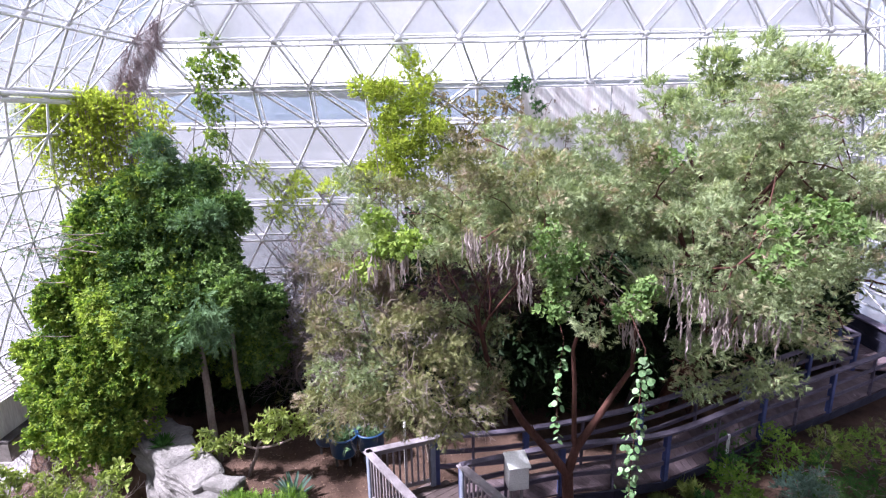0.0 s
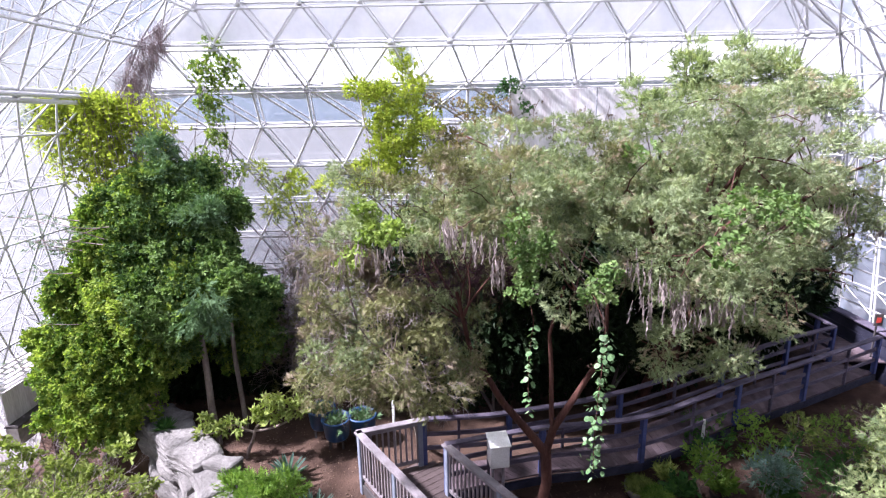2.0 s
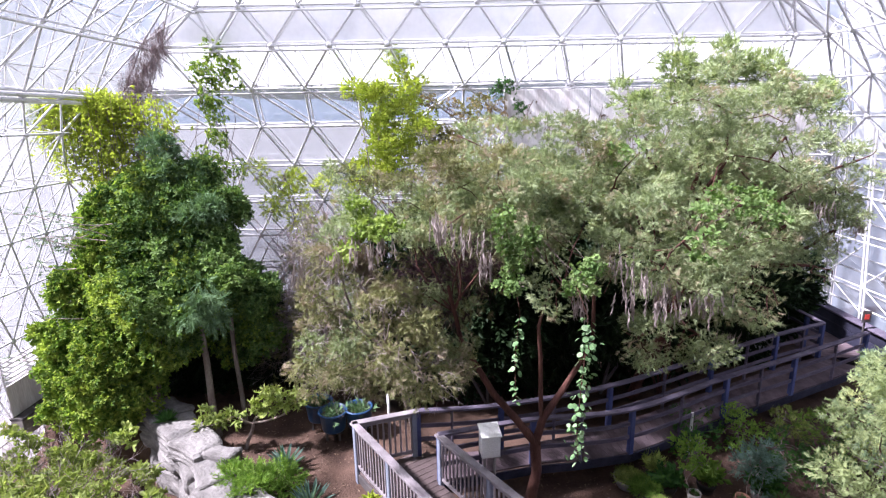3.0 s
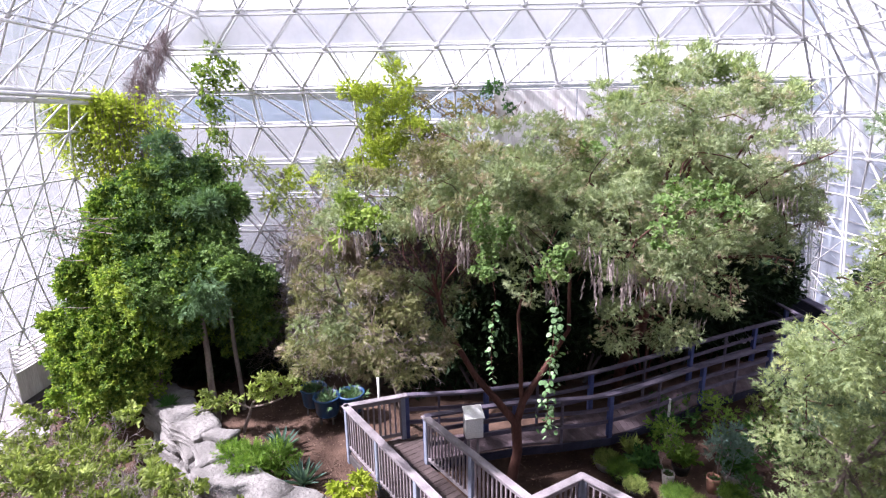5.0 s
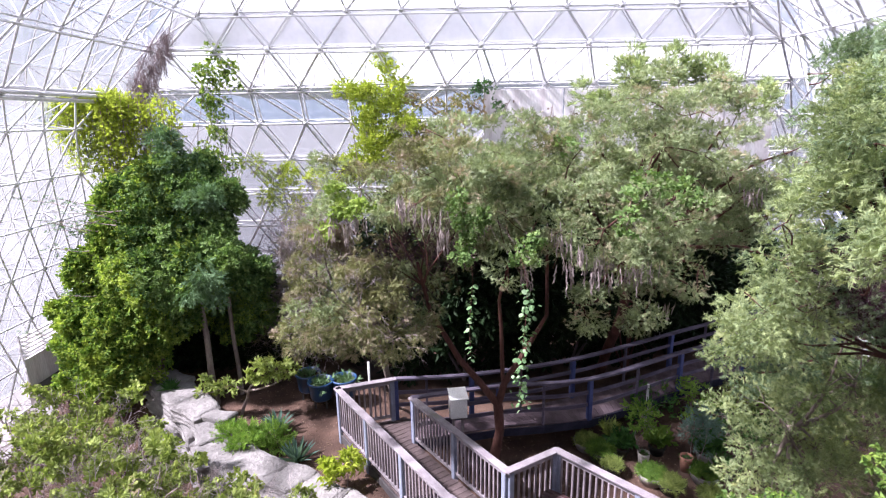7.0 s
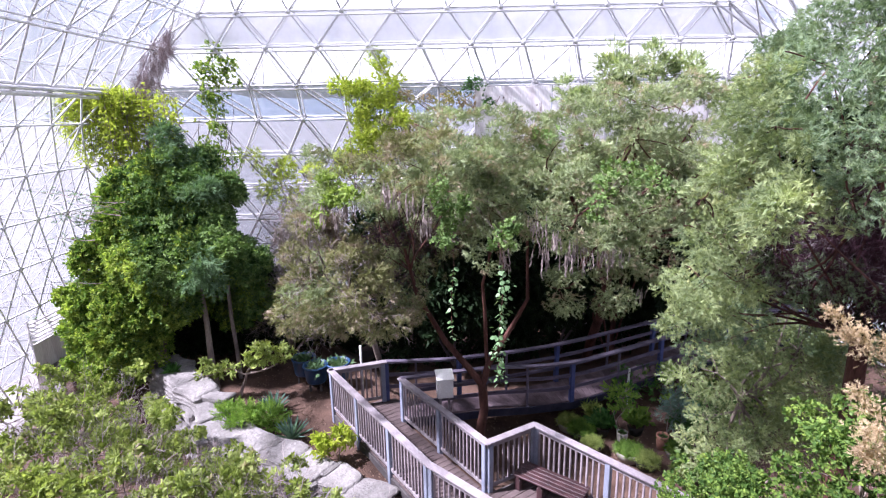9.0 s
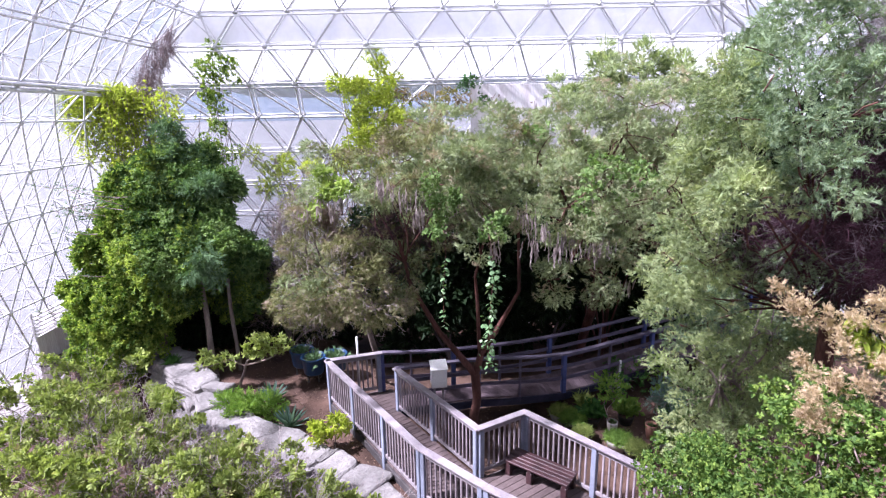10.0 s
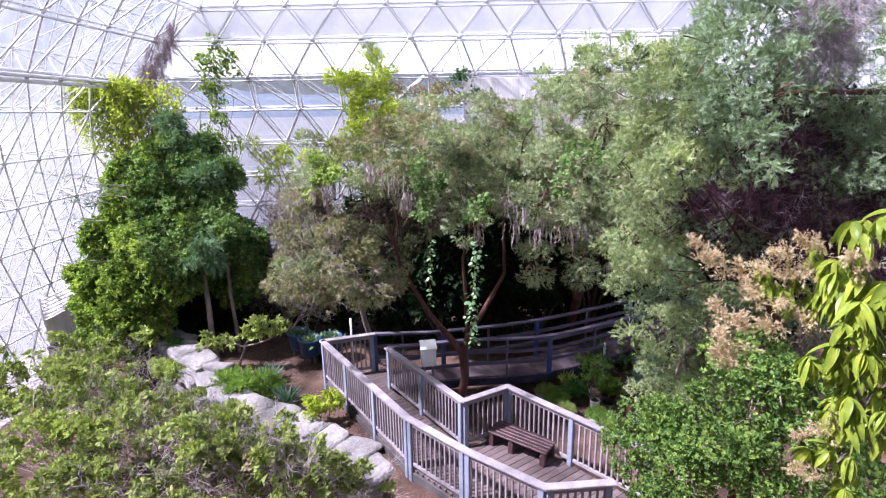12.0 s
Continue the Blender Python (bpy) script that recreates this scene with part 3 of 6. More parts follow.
def webs(inner, outer):
    A, B = [], []
    for a, b in zip(inner, outer):
        for p in a:
            d = np.linalg.norm(b - p, axis=1)
            for j in np.argsort(d)[:2]:
                if d[j] < 2.2:
                    A.append(p)
                    B.append(b[j])
    for a, b in zip(inner[1:], outer[:-1]):
        for p in a:
            j = np.argmin(np.linalg.norm(b - p, axis=1))
            A.append(p)
            B.append(b[j])
    return A, B


def hub_mesh():
    bm = bmesh.new()
    bmesh.ops.create_icosphere(bm, subdivisions=1, radius=1.0)
    v = np.array([p.co[:] for p in bm.verts])
    f = np.array([[p.index for p in t.verts] for t in bm.faces])
    bm.free()
    return v, f


inner_rows, outer_rows = shell_nodes(0.0), shell_nodes(0.95)
hub_v, hub_f = hub_mesh()
WALL_NAMES = {"back": "wall_north", "left": "wall_west", "right": "wall_east"}
walls = {}
for side in ("back", "left", "right"):
    top = 12 if side == "back" else len(PROFILE)
    rin, rout = inner_rows[side][:top], outer_rows[side][:top]
    wall = thing(WALL_NAMES[side], "white steel space frame wall with triangular dusty glass panes", "glass wall", kind="structure")
    walls[side] = wall
    v, f = bars(*lattice(rin), 0.026 if side == "left" else 0.037)
    child("inner_lattice", mesh_from("inner_lattice", v, f, M_frame, True), wall)
    v, f = bars(*lattice(rout), 0.018 if side == "left" else 0.026)
    child("outer_lattice", mesh_from("outer_lattice", v, f, M_frame, True), wall)
    v, f = bars(*webs(rin, rout), 0.011 if side == "back" else 0.014)
    child("web_struts", mesh_from("web_struts", v, f, M_frame, True), wall)
    if side == "back":
        low_x = np.arange(-8.0, 12.0, STEP / 2)
        A3 = [np.array([x + (STEP / 4 if k else 0), BACK_Y + (0.2 if not k else -0.9), 8.16 if not k else 9.22]) for x in low_x for k in (0, 1)]
        v, f = bars(A3[:-1], A3[1:], 0.016)
        child("rear_zigzag", mesh_from("rear_zigzag", v, f, M_frame, True), wall)
        near_x = np.arange(1.6, 12.0, STEP / 4)
        low_ends = [(x, BACK_Y + 0.25, 8.16) for x in near_x]
        for way in (-1, 1):
            v, f = bars(low_ends, [(x + way * STEP / 4, BACK_Y - 0.55, 9.2) for x in near_x], 0.013)
            child("cross_braces", mesh_from("cross_braces", v, f, M_frame, True), wall)
    if side != "right":
        A2 = [p + np.array([0.0, 0.0, -0.13]) for row in rin[EAVES:] for p in row[:-1]]
        B2 = [p + np.array([0.0, 0.0, -0.13]) for row in rin[EAVES:] for p in row[1:]]
        v, f = bars(A2, B2, 0.034)
        child("second_chord", mesh_from("second_chord", v, f, M_frame, True), wall)
    nodes = np.concatenate(rin)
    hv = (nodes[:, None] + (0.075 if side == "left" else 0.105) * hub_v[None]).reshape(-1, 3)
    hf = (hub_f[None] + (np.arange(len(nodes)) * len(hub_v))[:, None, None]).reshape(-1, 3)
    tagged(child("hubs", mesh_from("hubs", hv, hf, M_frame, True), wall), "round steel joints of the lattice")


# ---- glass panes, roof, far ground ----
def triangles(rows, lo, hi, axis):
    """Triangles that fill the strips between neighbouring rows of nodes, row after row."""
    out = []
    for i in range(lo, hi):
        a, b = (sorted(map(tuple, r), key=lambda p: p[axis]) for r in (rows[i], rows[i + 1]))
        k = m = 0
        while k < len(a) - 1 or m < len(b) - 1:
            if m == len(b) - 1 or (k < len(a) - 1 and a[k + 1][axis] < b[m + 1][axis]):
                out.append((a[k], a[k + 1], b[m]))
                k += 1
            else:
                out.append((a[k], b[m + 1], b[m]))
                m += 1
    out = [tuple(np.array(p) for p in t) for t in out]
    return [t for t in out if np.linalg.norm(np.cross(t[1] - t[0], t[2] - t[0])) > 0.03]


def pane_prism(t, push):
    t = np.array(t)
    n = np.cross(t[1] - t[0], t[2] - t[0])
    n /= np.linalg.norm(n)
    c = t.mean(0)
    if n @ (c - np.array([2.0, 2.0, 4.0])) < 0:
        t, n = t[[0, 2, 1]], -n
    t = c + (t - c) * 0.985
    v = np.concatenate([t + n * push, t + n * (push + 0.012)])
    f = np.array([(0, 2, 1), (3, 4, 5), (0, 1, 4), (0, 4, 3), (1, 2, 5), (1, 5, 4), (2, 0, 3), (2, 3, 5)])
    return v, f


for side in ("back", "left", "right"):
    rows = outer_rows[side]
    top = 11 if side == "back" else len(PROFILE) - 1
    joined = collections.defaultdict(list)
    for i in range(0, top):
        if side == "back":
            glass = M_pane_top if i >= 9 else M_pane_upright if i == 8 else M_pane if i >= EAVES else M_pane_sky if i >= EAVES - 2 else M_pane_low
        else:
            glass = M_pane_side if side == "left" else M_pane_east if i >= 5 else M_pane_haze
        for t in triangles(rows, i, i + 1, 0 if side == "back" else 1):
            v, f = pane_prism(t, 0.05)
            if side == "back" and 4 <= i <= 9 and -9 < t[0][0] < 9:
                pane = child("pane", mesh_from("pane", v, f, glass), walls[side])
                pane.visible_shadow = False
            else:
                joined[M_pane_low if side == "back" and i < EAVES else glass].append((v, f))
    for glass, made in joined.items():
        ob = crown(None, "glazing", glass, made)
        ob.parent = walls[side]
        ob.visible_shadow = False
        tagged(ob, "dusty triangular glass panes", kind="stuff")

# narrow panes close the corners where the side roofs meet the back wall
for side in ("left", "right"):
    made = []
    for i in range(4, 11):
        ends = [outer_rows["back"][k][0 if side == "left" else -1] for k in (i, i + 1)]
        tops = [outer_rows[side][k][0] for k in (i, i + 1)]
        for t in ((ends[0], ends[1], tops[0]), (tops[0], ends[1], tops[1])):
            if np.linalg.norm(np.cross(t[1] - t[0], t[2] - t[0])) > 0.01:
                made.append(pane_prism(t, 0.0))
    ob = crown(None, "corner_glazing", M_pane_top, made)
    ob.parent = walls[side]
    ob.visible_shadow = False
    tagged(ob, "narrow dusty corner panes", kind="stuff")

ceiling = thing("ceiling", "flat glazed ridge over the space frame", "glass roof", kind="structure")
ridge = child("ridge_glazing", mesh_from("ridge_glazing", *bars([(LEFT_X + 8.8, y, 13.3) for y in np.arange(-12, 16, 1.6)], [(RIGHT_X - 8.8, y, 13.3) for y in np.arange(-12, 16, 1.6)], 0.04), M_frame), ceiling)
bm = box_bm(RIGHT_X - LEFT_X - 17.6, 28, 0.02, 0, ((LEFT_X + RIGHT_X) / 2, 2, 13.45))
ob = part("ridge_pane", bm, M_pane_clear, ceiling)
ob.visible_shadow = False
# Opaque wall out of view, added to block sky light and deepen shade.
south = thing("wall_south", "unseen tan end wall with a white frame, added to block sky light", "glass wall", kind="structure")
part("sky_block_panel", box_bm(32, 0.2, 15.4, 0, (2, FRONT_Y - 0.3, -0.8)), M_concrete, south)
ga = [(x, FRONT_Y, -0.8) for x in np.arange(-12, 17, 1.6)] + [(-13, FRONT_Y, z) for z in np.arange(-0.6, 14, 1.6)]
gb = [(x, FRONT_Y, 14.0) for x in np.arange(-12, 17, 1.6)] + [(17, FRONT_Y, z) for z in np.arange(-0.6, 14, 1.6)]
child("end_frame", mesh_from("end_frame", *bars(ga, gb, 0.05), M_frame), south)

# bundled tubes along the near eaves
eaves = thing("eaves_beam", "bundle of white steel tubes along the eaves", "beam", kind="structure")
for dx, dz in ((0.0, -0.1), (0.12, 0.02), (-0.1, 0.05), (0.02, 0.12)):
    v, f = bars([(LEFT_X + dx, BACK_Y, 7.78 + dz)], [(LEFT_X + dx, -10.0, 7.78 + dz)], 0.045, 8)
    child("eaves_tube", mesh_from("eaves_tube", v, f, M_frame, True), eaves)

# plain white panels close the back wall behind the taller trees
panel_wall = thing("white_panel_wall", "plain off-white panels closing the back wall under the eaves", "wall", kind="structure")
for x, w in ((3.6, 2.56), (6.2, 2.56), (8.8, 2.56), (10.9, 1.56)):
    part("panel", box_bm(w, 0.1, 8.8, 0.01, (x, 15.38, -0.9)), M_panel, panel_wall)

# hills outside
hx = np.linspace(-2200, 2200, 60)
hz = 62 + 14 * np.sin(hx / 130) + 8 * np.sin(hx / 57 + 1) + 4 * np.sin(hx / 21)
hv = np.concatenate([np.stack([hx, np.full(60, 1500.0), np.full(60, -5.0)], 1), np.stack([hx, np.full(60, 1560.0), hz], 1), np.stack([hx, np.full(60, 2000.0), np.full(60, -5.0)], 1)])
hf = [(r * 60 + i, r * 60 + i + 1, (r + 1) * 60 + i + 1, (r + 1) * 60 + i) for r in range(2) for i in range(59)]
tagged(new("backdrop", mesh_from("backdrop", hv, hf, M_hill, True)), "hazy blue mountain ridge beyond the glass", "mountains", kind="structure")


# ---- boardwalk ----
def beam_matrix(a, b):
    """Local x from a to b, z up as far as it can be."""
    x = (Vector(b) - Vector(a)).normalized()
    y = Vector((0, 0, 1)).cross(x).normalized()
    z = x.cross(y)
    m = Matrix((x, y, z)).transposed().to_4x4()
    m.translation = a
    return m


def beam(name, a, b, w, h, mat, parent, bevel=0.008, label=""):
    """A board from a to b, its middle line on its underside."""
    l = (Vector(b) - Vector(a)).length
    return part(name, box_bm(l, w, h, bevel, (l / 2, 0, 0)), mat, parent, label, m=beam_matrix(a, b))


def box_mesh(name, sx, sy, sz, mat, bevel=0.006):
    bm = box_bm(sx, sy, sz, bevel)
    me = bpy.data.meshes.new(name)
    bm.to_mesh(me)
    bm.free()
    me.materials.append(mat)
    return me


BALUSTER = box_mesh("baluster", 0.036, 0.036, 0.86, M_baluster)
POST = box_mesh("post", 0.1, 0.1, 1.7, M_post, 0.01)


def baluster_railing(name, pts, label, post_every=1.35, group="boardwalk railings"):
    """A railing with a broad cap board, square posts and close upright balusters along pts (x, y, deck height)."""
    top = thing(name, label, "railing", group=group)
    for seg, (a, b) in enumerate(zip(pts[:-1], pts[1:])):
        a, b = Vector(a), Vector(b)
        lift = 0.004 * (seg % 2)
        l = (b - a).length
        d = (b - a) / l
        turn = beam_matrix(a, b).to_3x3().to_4x4()
        beam("cap_board", a + Vector((0, 0, 1.03 + lift)) - d * 0.04, b + Vector((0, 0, 1.03 + lift)) + d * 0.04, 0.15, 0.04, M_cap, top)
        beam("under_rail", a + Vector((0, 0, 0.93)), b + Vector((0, 0, 0.93)), 0.04, 0.09, M_cap, top)
        beam("bottom_rail", a + Vector((0, 0, 0.08)), b + Vector((0, 0, 0.08)), 0.04, 0.08, M_cap, top)
        posts = max(1, round(l / post_every))
        spots = [l * k / posts for k in range(posts + 1)]
        for s in spots:
            child("post", POST, top, Matrix.Translation(a + d * min(max(s, 0.06), l - 0.06) + Vector((0, 0, -0.68))) @ turn)
        n = int(l / 0.112)
        for k in range(1, n):
            s = l * k / n
            if min(abs(s - q) for q in spots) > 0.075:
                child("baluster", BALUSTER, top, Matrix.Translation(a + d * s + Vector((0, 0, 0.09))) @ turn @ pose(0, rng.uniform(-0.004, 0.004), 0, 0, 0, rng.uniform(-4, 4)))
    return top


DECK = 0.19
A, F_, P_, Q_ = (-1.44, 8.42, DECK), (1.0, 4.95, DECK), (2.05, 3.98, DECK), (3.25, 3.07, DECK)
R_, E_, D_, C_, B_ = (4.29, 3.17, DECK), (5.17, 3.9, DECK), (2.99, 6.09, DECK), (2.04, 5.53, DECK), (0.26, 7.97, DECK)
baluster_railing("railing", [A, F_, P_, Q_, R_], "weathered grey wooden railing with close balusters beside the rock wall")
baluster_railing("railing", [B_, C_, D_, E_], "weathered grey wooden railing with close balusters around the bench bay")
baluster_railing("railing", [A, (-0.2, 8.82, DECK)], "short weathered railing at the boardwalk's corner", 1.2)


def polygon_cuts(poly, origin, u, v, s):
    """Where the line at distance s along u crosses a polygon, as sorted places along v."""
    cuts = []
    for p, q in zip(poly, poly[1:] + poly[:1]):
        a, b = (Vector(p[:2]) - origin), (Vector(q[:2]) - origin)
        sa, sb = a.dot(u) - s, b.dot(u) - s
        if sa * sb < 0:
            w = sa / (sa - sb)
            cuts.append(a.dot(v) * (1 - w) + b.dot(v) * w)
    return sorted(cuts)


deck = thing("boardwalk", "weathered brown-grey timber boardwalk with a bench bay", "boardwalk", kind="structure")
poly = [A, F_, P_, Q_, R_, E_, D_, C_, B_, (0.4, 8.95, 0), (-0.2, 8.86, 0)]
origin = Vector(A[:2])
u = Vector((F_[0] - A[0], F_[1] - A[1])).normalized()
v_dir = Vector((-u.y, u.x))
s = -1.2
while s < 9:
    cuts = polygon_cuts(poly, origin, u, v_dir, s + 0.07)
    for a, b in zip(cuts[0::2], cuts[1::2]):
        if b - a > 0.08:
            p, q2 = origin + u * (s + 0.07) + v_dir * a, origin + u * (s + 0.07) + v_dir * b
            beam("plank", (p.x, p.y, DECK - 0.04 + rng.uniform(-0.003, 0.003)), (q2.x, q2.y, DECK - 0.04 + rng.uniform(-0.003, 0.003)), 0.137, 0.038, M_deck, deck, 0.005)
    s += 0.145
for p, q2 in zip(poly, poly[1:]):
    beam("joist", (p[0], p[1], DECK - 0.26), (q2[0], q2[1], DECK - 0.26), 0.06, 0.2, M_joist, deck)

FRONT = [(0.26, 7.97, 0.19), (2.2, 8.6, 0.09), (4.42, 9.1, -0.03), (7.1, 10.35, 0.01), (9.3, 11.25, 0.06), (12.1, 12.5, 0.11)]
REAR = [(-0.2, 8.84, 0.18), (1.6, 9.13, 0.11), (4.2, 9.95, 0.06), (7.3, 11.45, 0.06), (9.6, 12.5, 0.1), (11.36, 13.18, 0.12)]


def along(path, t):
    """A smooth place at t (0 to 1) of a path."""
    pts = [Vector(p) for p in path]
    k = min(int(t * (len(pts) - 1)), len(pts) - 2)
    w = t * (len(pts) - 1) - k
    p0, p1, p2, p3 = pts[max(k - 1, 0)], pts[k], pts[k + 1], pts[min(k + 2, len(pts) - 1)]
    return 0.5 * (2 * p1 + (p2 - p0) * w + (2 * p0 - 5 * p1 + 4 * p2 - p3) * w * w + (3 * p1 - p0 - 3 * p2 + p3) * w ** 3)


ramp = thing("ramp", "curving timber ramp of shaded brown boards", "ramp", kind="structure")
N = 92
for k in range(N):
    a0, a1, b0, b1 = (along(FRONT, k / N), along(FRONT, (k + 0.96) / N), along(REAR, k / N), along(REAR, (k + 0.96) / N))
    v = [(*p[:2], p[2] + dz) for dz in (-0.04, 0.0) for p in (a0, a1, b1, b0)]
    f = [(3, 2, 1, 0), (4, 5, 6, 7), (0, 1, 5, 4), (1, 2, 6, 5), (2, 3, 7, 6), (3, 0, 4, 7)]
    child("plank", mesh_from("plank", v, f, M_ramp), ramp)


def plank_railing(name, path, label, big, mids=(0.34, 0.66)):
    """A railing of long bent rails on posts along a curve."""
    top = thing(name, label, "railing", group="ramp railings")
    n = 30
    for z, w, h, nm in ((1.03, 0.13, 0.045, "cap_rail"), *((m, 0.035, 0.09, "mid_rail") for m in mids)):
        V, F = [], []
        for i in range(n + 1):
            p = along(path, i / n)
            d = (along(path, min(1, i / n + 0.01)) - along(path, max(0, i / n - 0.01))).normalized()
            side = Vector((-d.y, d.x, 0)) * w / 2
            for o, dz in ((-1, 0), (1, 0), (1, h), (-1, h)):
                V.append(p + side * o + Vector((0, 0, z + dz)))
            if i:
                b = 4 * (i - 1)
                F += [(b + j, b + (j + 1) % 4, b + 4 + (j + 1) % 4, b + 4 + j) for j in range(4)]
        F += [(0, 3, 2, 1), (4 * n, 4 * n + 1, 4 * n + 2, 4 * n + 3)]
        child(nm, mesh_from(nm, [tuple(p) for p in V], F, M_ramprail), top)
    for i, t in enumerate(big):
        p = along(path, t)
        d = along(path, min(1, t + 0.02)) - along(path, max(0, t - 0.02))
        me = RAMP_POST if i % 2 == 0 else SLIM
        child("post" if i % 2 == 0 else "slim_post", me, top, Matrix.Translation(p + Vector((0, 0, -0.1))) @ pose(0, 0, 0, 0, 0, math.degrees(math.atan2(d.y, d.x))))
    return top


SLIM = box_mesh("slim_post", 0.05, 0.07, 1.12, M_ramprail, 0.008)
RAMP_POST = box_mesh("post", 0.11, 0.11, 1.12, M_rampost, 0.01)
plank_railing("railing", FRONT, "weathered plank railing on blue posts along the ramp's edge, colours darkened for shade", [0.005, 0.1, 0.2, 0.3, 0.4, 0.5, 0.6, 0.7, 0.8, 0.9, 0.995])
plank_railing("railing", REAR, "weathered plank railing along the shaded back of the ramp", [0.005, 0.1, 0.2, 0.3, 0.4, 0.5, 0.6, 0.7, 0.8, 0.9, 0.995])
RETURN = [(11.36, 13.18, 0.12), (11.33, 13.9, 0.12), (11.3, 14.7, 0.12), (11.28, 15.4, 0.12)]
plank_railing("railing", RETURN, "weathered plank railing where the ramp turns beside the planter wall", [0.3, 0.65, 0.995])
fascia = thing("ramp_fascia", "timber edge beam of the ramp, coloured as dark as its shade", "beam", kind="structure")
for k in range(10):
    a, b = along(FRONT, k / 10), along(FRONT, (k + 1) / 10)
    beam("edge_board", (a.x + 0.02, a.y - 0.04, a.z - 0.22), (b.x + 0.02, b.y - 0.04, b.z - 0.22), 0.04, 0.2, M_fascia, fascia)


def bench():
    top = thing("bench", "low dark brown slatted wooden bench on the deck", "bench", (3.2, 5.44, DECK))
    turn = math.degrees(math.atan2(5.2 - 5.88, 3.85 - 2.91))
    m0 = pose(0, 0, 0, 0, 0, turn)
    for k in range(5):
        part("slat", box_bm(1.3, 0.085, 0.04, 0.006, (0, -0.2 + 0.1 * k, 0.29)), M_bench, top, m=m0)
    for x in (-0.57, -0.12, 0.57):
        part("bearer", box_bm(0.07, 0.46, 0.08, 0.006, (x, 0, 0.21)), M_bench, top, m=m0)
        for y in (-0.18, 0.18):
            part("leg", box_bm(0.11, 0.1, 0.23, 0.008, (x, y, 0.0)), M_bench, top, m=m0)
    return top


bench()


def instrument_box():
    top = thing("instrument_box", "white painted instrument box on a short post beside the railing", "box", (1.25, 8.0, -0.6))
    turn = pose(0, 0, 0, 0, 0, 8)
    part("body", box_bm(0.36, 0.32, 0.48, 0.008, (0, 0, 1.4)), M_box, top, m=turn)
    part("lid", box_bm(0.4, 0.42, 0.03, 0.006, (0, 0, 0), turn=pose(0, -0.01, 1.895, 9, 0, 0)), M_box, top, m=turn)
    part("door", box_bm(0.29, 0.012, 0.42, 0.003, (0, -0.167, 1.43)), M_box, top, m=turn)
    for x in (-0.1, 0.1):
        part("leg", box_bm(0.05, 0.05, 1.44, 0.006, (x, 0, 0)), M_cap, top, "weathered wooden leg", m=turn)


instrument_box()


# ---- rock wall ----
def block_mesh(seed, sx, sy, sz, layers=3):
    """A weathered block of layered stone: nearly flat top, upright broken sides, rounded arrises, ledges along its layers."""
    r = np.random.default_rng(seed)
    bm = bmesh.new()
    bmesh.ops.create_cube(bm, size=2.0)
    bmesh.ops.subdivide_edges(bm, edges=bm.edges[:], cuts=9, use_grid_fill=True)
    off = Vector(r.uniform(-20, 20, 3))
    skew = r.uniform(-0.16, 0.16, 4)
    ledge = r.uniform(-0.05, 0.05, layers + 1)
    for v in bm.verts:
        p = v.co.copy()
        k = 9.0
        round_off = (abs(p.x) ** k + abs(p.y) ** k + abs(p.z) ** (k * 1.6)) ** (-1 / k)
        p *= max(round_off, 0.88)
        p.x, p.y = p.x * (1 + skew[0] * p.y) + skew[1] * p.y * 0.6, p.y * (1 + skew[2] * p.x) + 0.12 * math.sin(2.2 * p.x + seed)
        p.z += 0.1 * skew[3] * p.x * 4
        q = Vector((p.x * sx, p.y * sy, p.z * sz))
        level = min(layers, int((p.z * 0.5 + 0.5) * (layers + 0.999) + 0.25 * noise.noise(q * 2.2 + off)))
        side = Vector((p.x, p.y, 0))
        q += side * ledge[max(level, 0)] * 0.9
        broken = noise.noise(q * 2.6 + off) * 0.04 + noise.noise(q * 7.5 - off) * 0.016 + noise.noise(q * 17 + off) * 0.008
        q += side * broken + Vector((0, 0, 0.7 * broken * (1 if p.z > 0.5 else 0.3)))
        v.co = q
    return bm


rock_wall = thing("rock_wall", "pale layered rock retaining wall of flat-topped blocks catching the sun", "rock wall", kind="structure")
# middle of the top, height of the top, half length, half depth, turn, number of layers down
ROCKS = [(-6.28, 10.22, 0.62, 0.5, 0.4, -44), (-5.62, 9.62, 0.6, 0.52, 0.38, -44), (-4.98, 9.02, 0.56, 0.5, 0.38, -42), (-4.42, 8.72, 0.5, 0.42, 0.2, -12), (-4.32, 8.22, 0.4, 0.42, 0.34, -50),
         (-3.98, 7.62, 0.3, 0.42, 0.4, -60), (-3.1, 7.12, 0.34, 0.72, 0.5, -22), (-2.25, 6.78, 0.28, 0.5, 0.44, -25), (-1.55, 6.42, 0.22, 0.5, 0.42, -28), (-0.85, 6.1, 0.14, 0.46, 0.4, -32), (-0.25, 5.72, 0.1, 0.42, 0.4, -42), (0.22, 5.2, 0.04, 0.42, 0.36, -52)]
for k, (x, y, top_z, sx, sy, a) in enumerate(ROCKS):
    z = top_z
    for j, high in enumerate((0.2, 0.3, 0.36)):
        part("rock", block_mesh(10 * k + j, sx * (1.03 + 0.02 * j), sy * (1.0 + 0.06 * j), high, 2 + (k + j) % 3), M_rock, rock_wall,
             m=pose(x - 0.02 * j, y - 0.02 * j, z - high, rng.uniform(-2, 2), rng.uniform(-2, 2), a + rng.uniform(-5, 5)))
        z -= 2 * high - 0.04

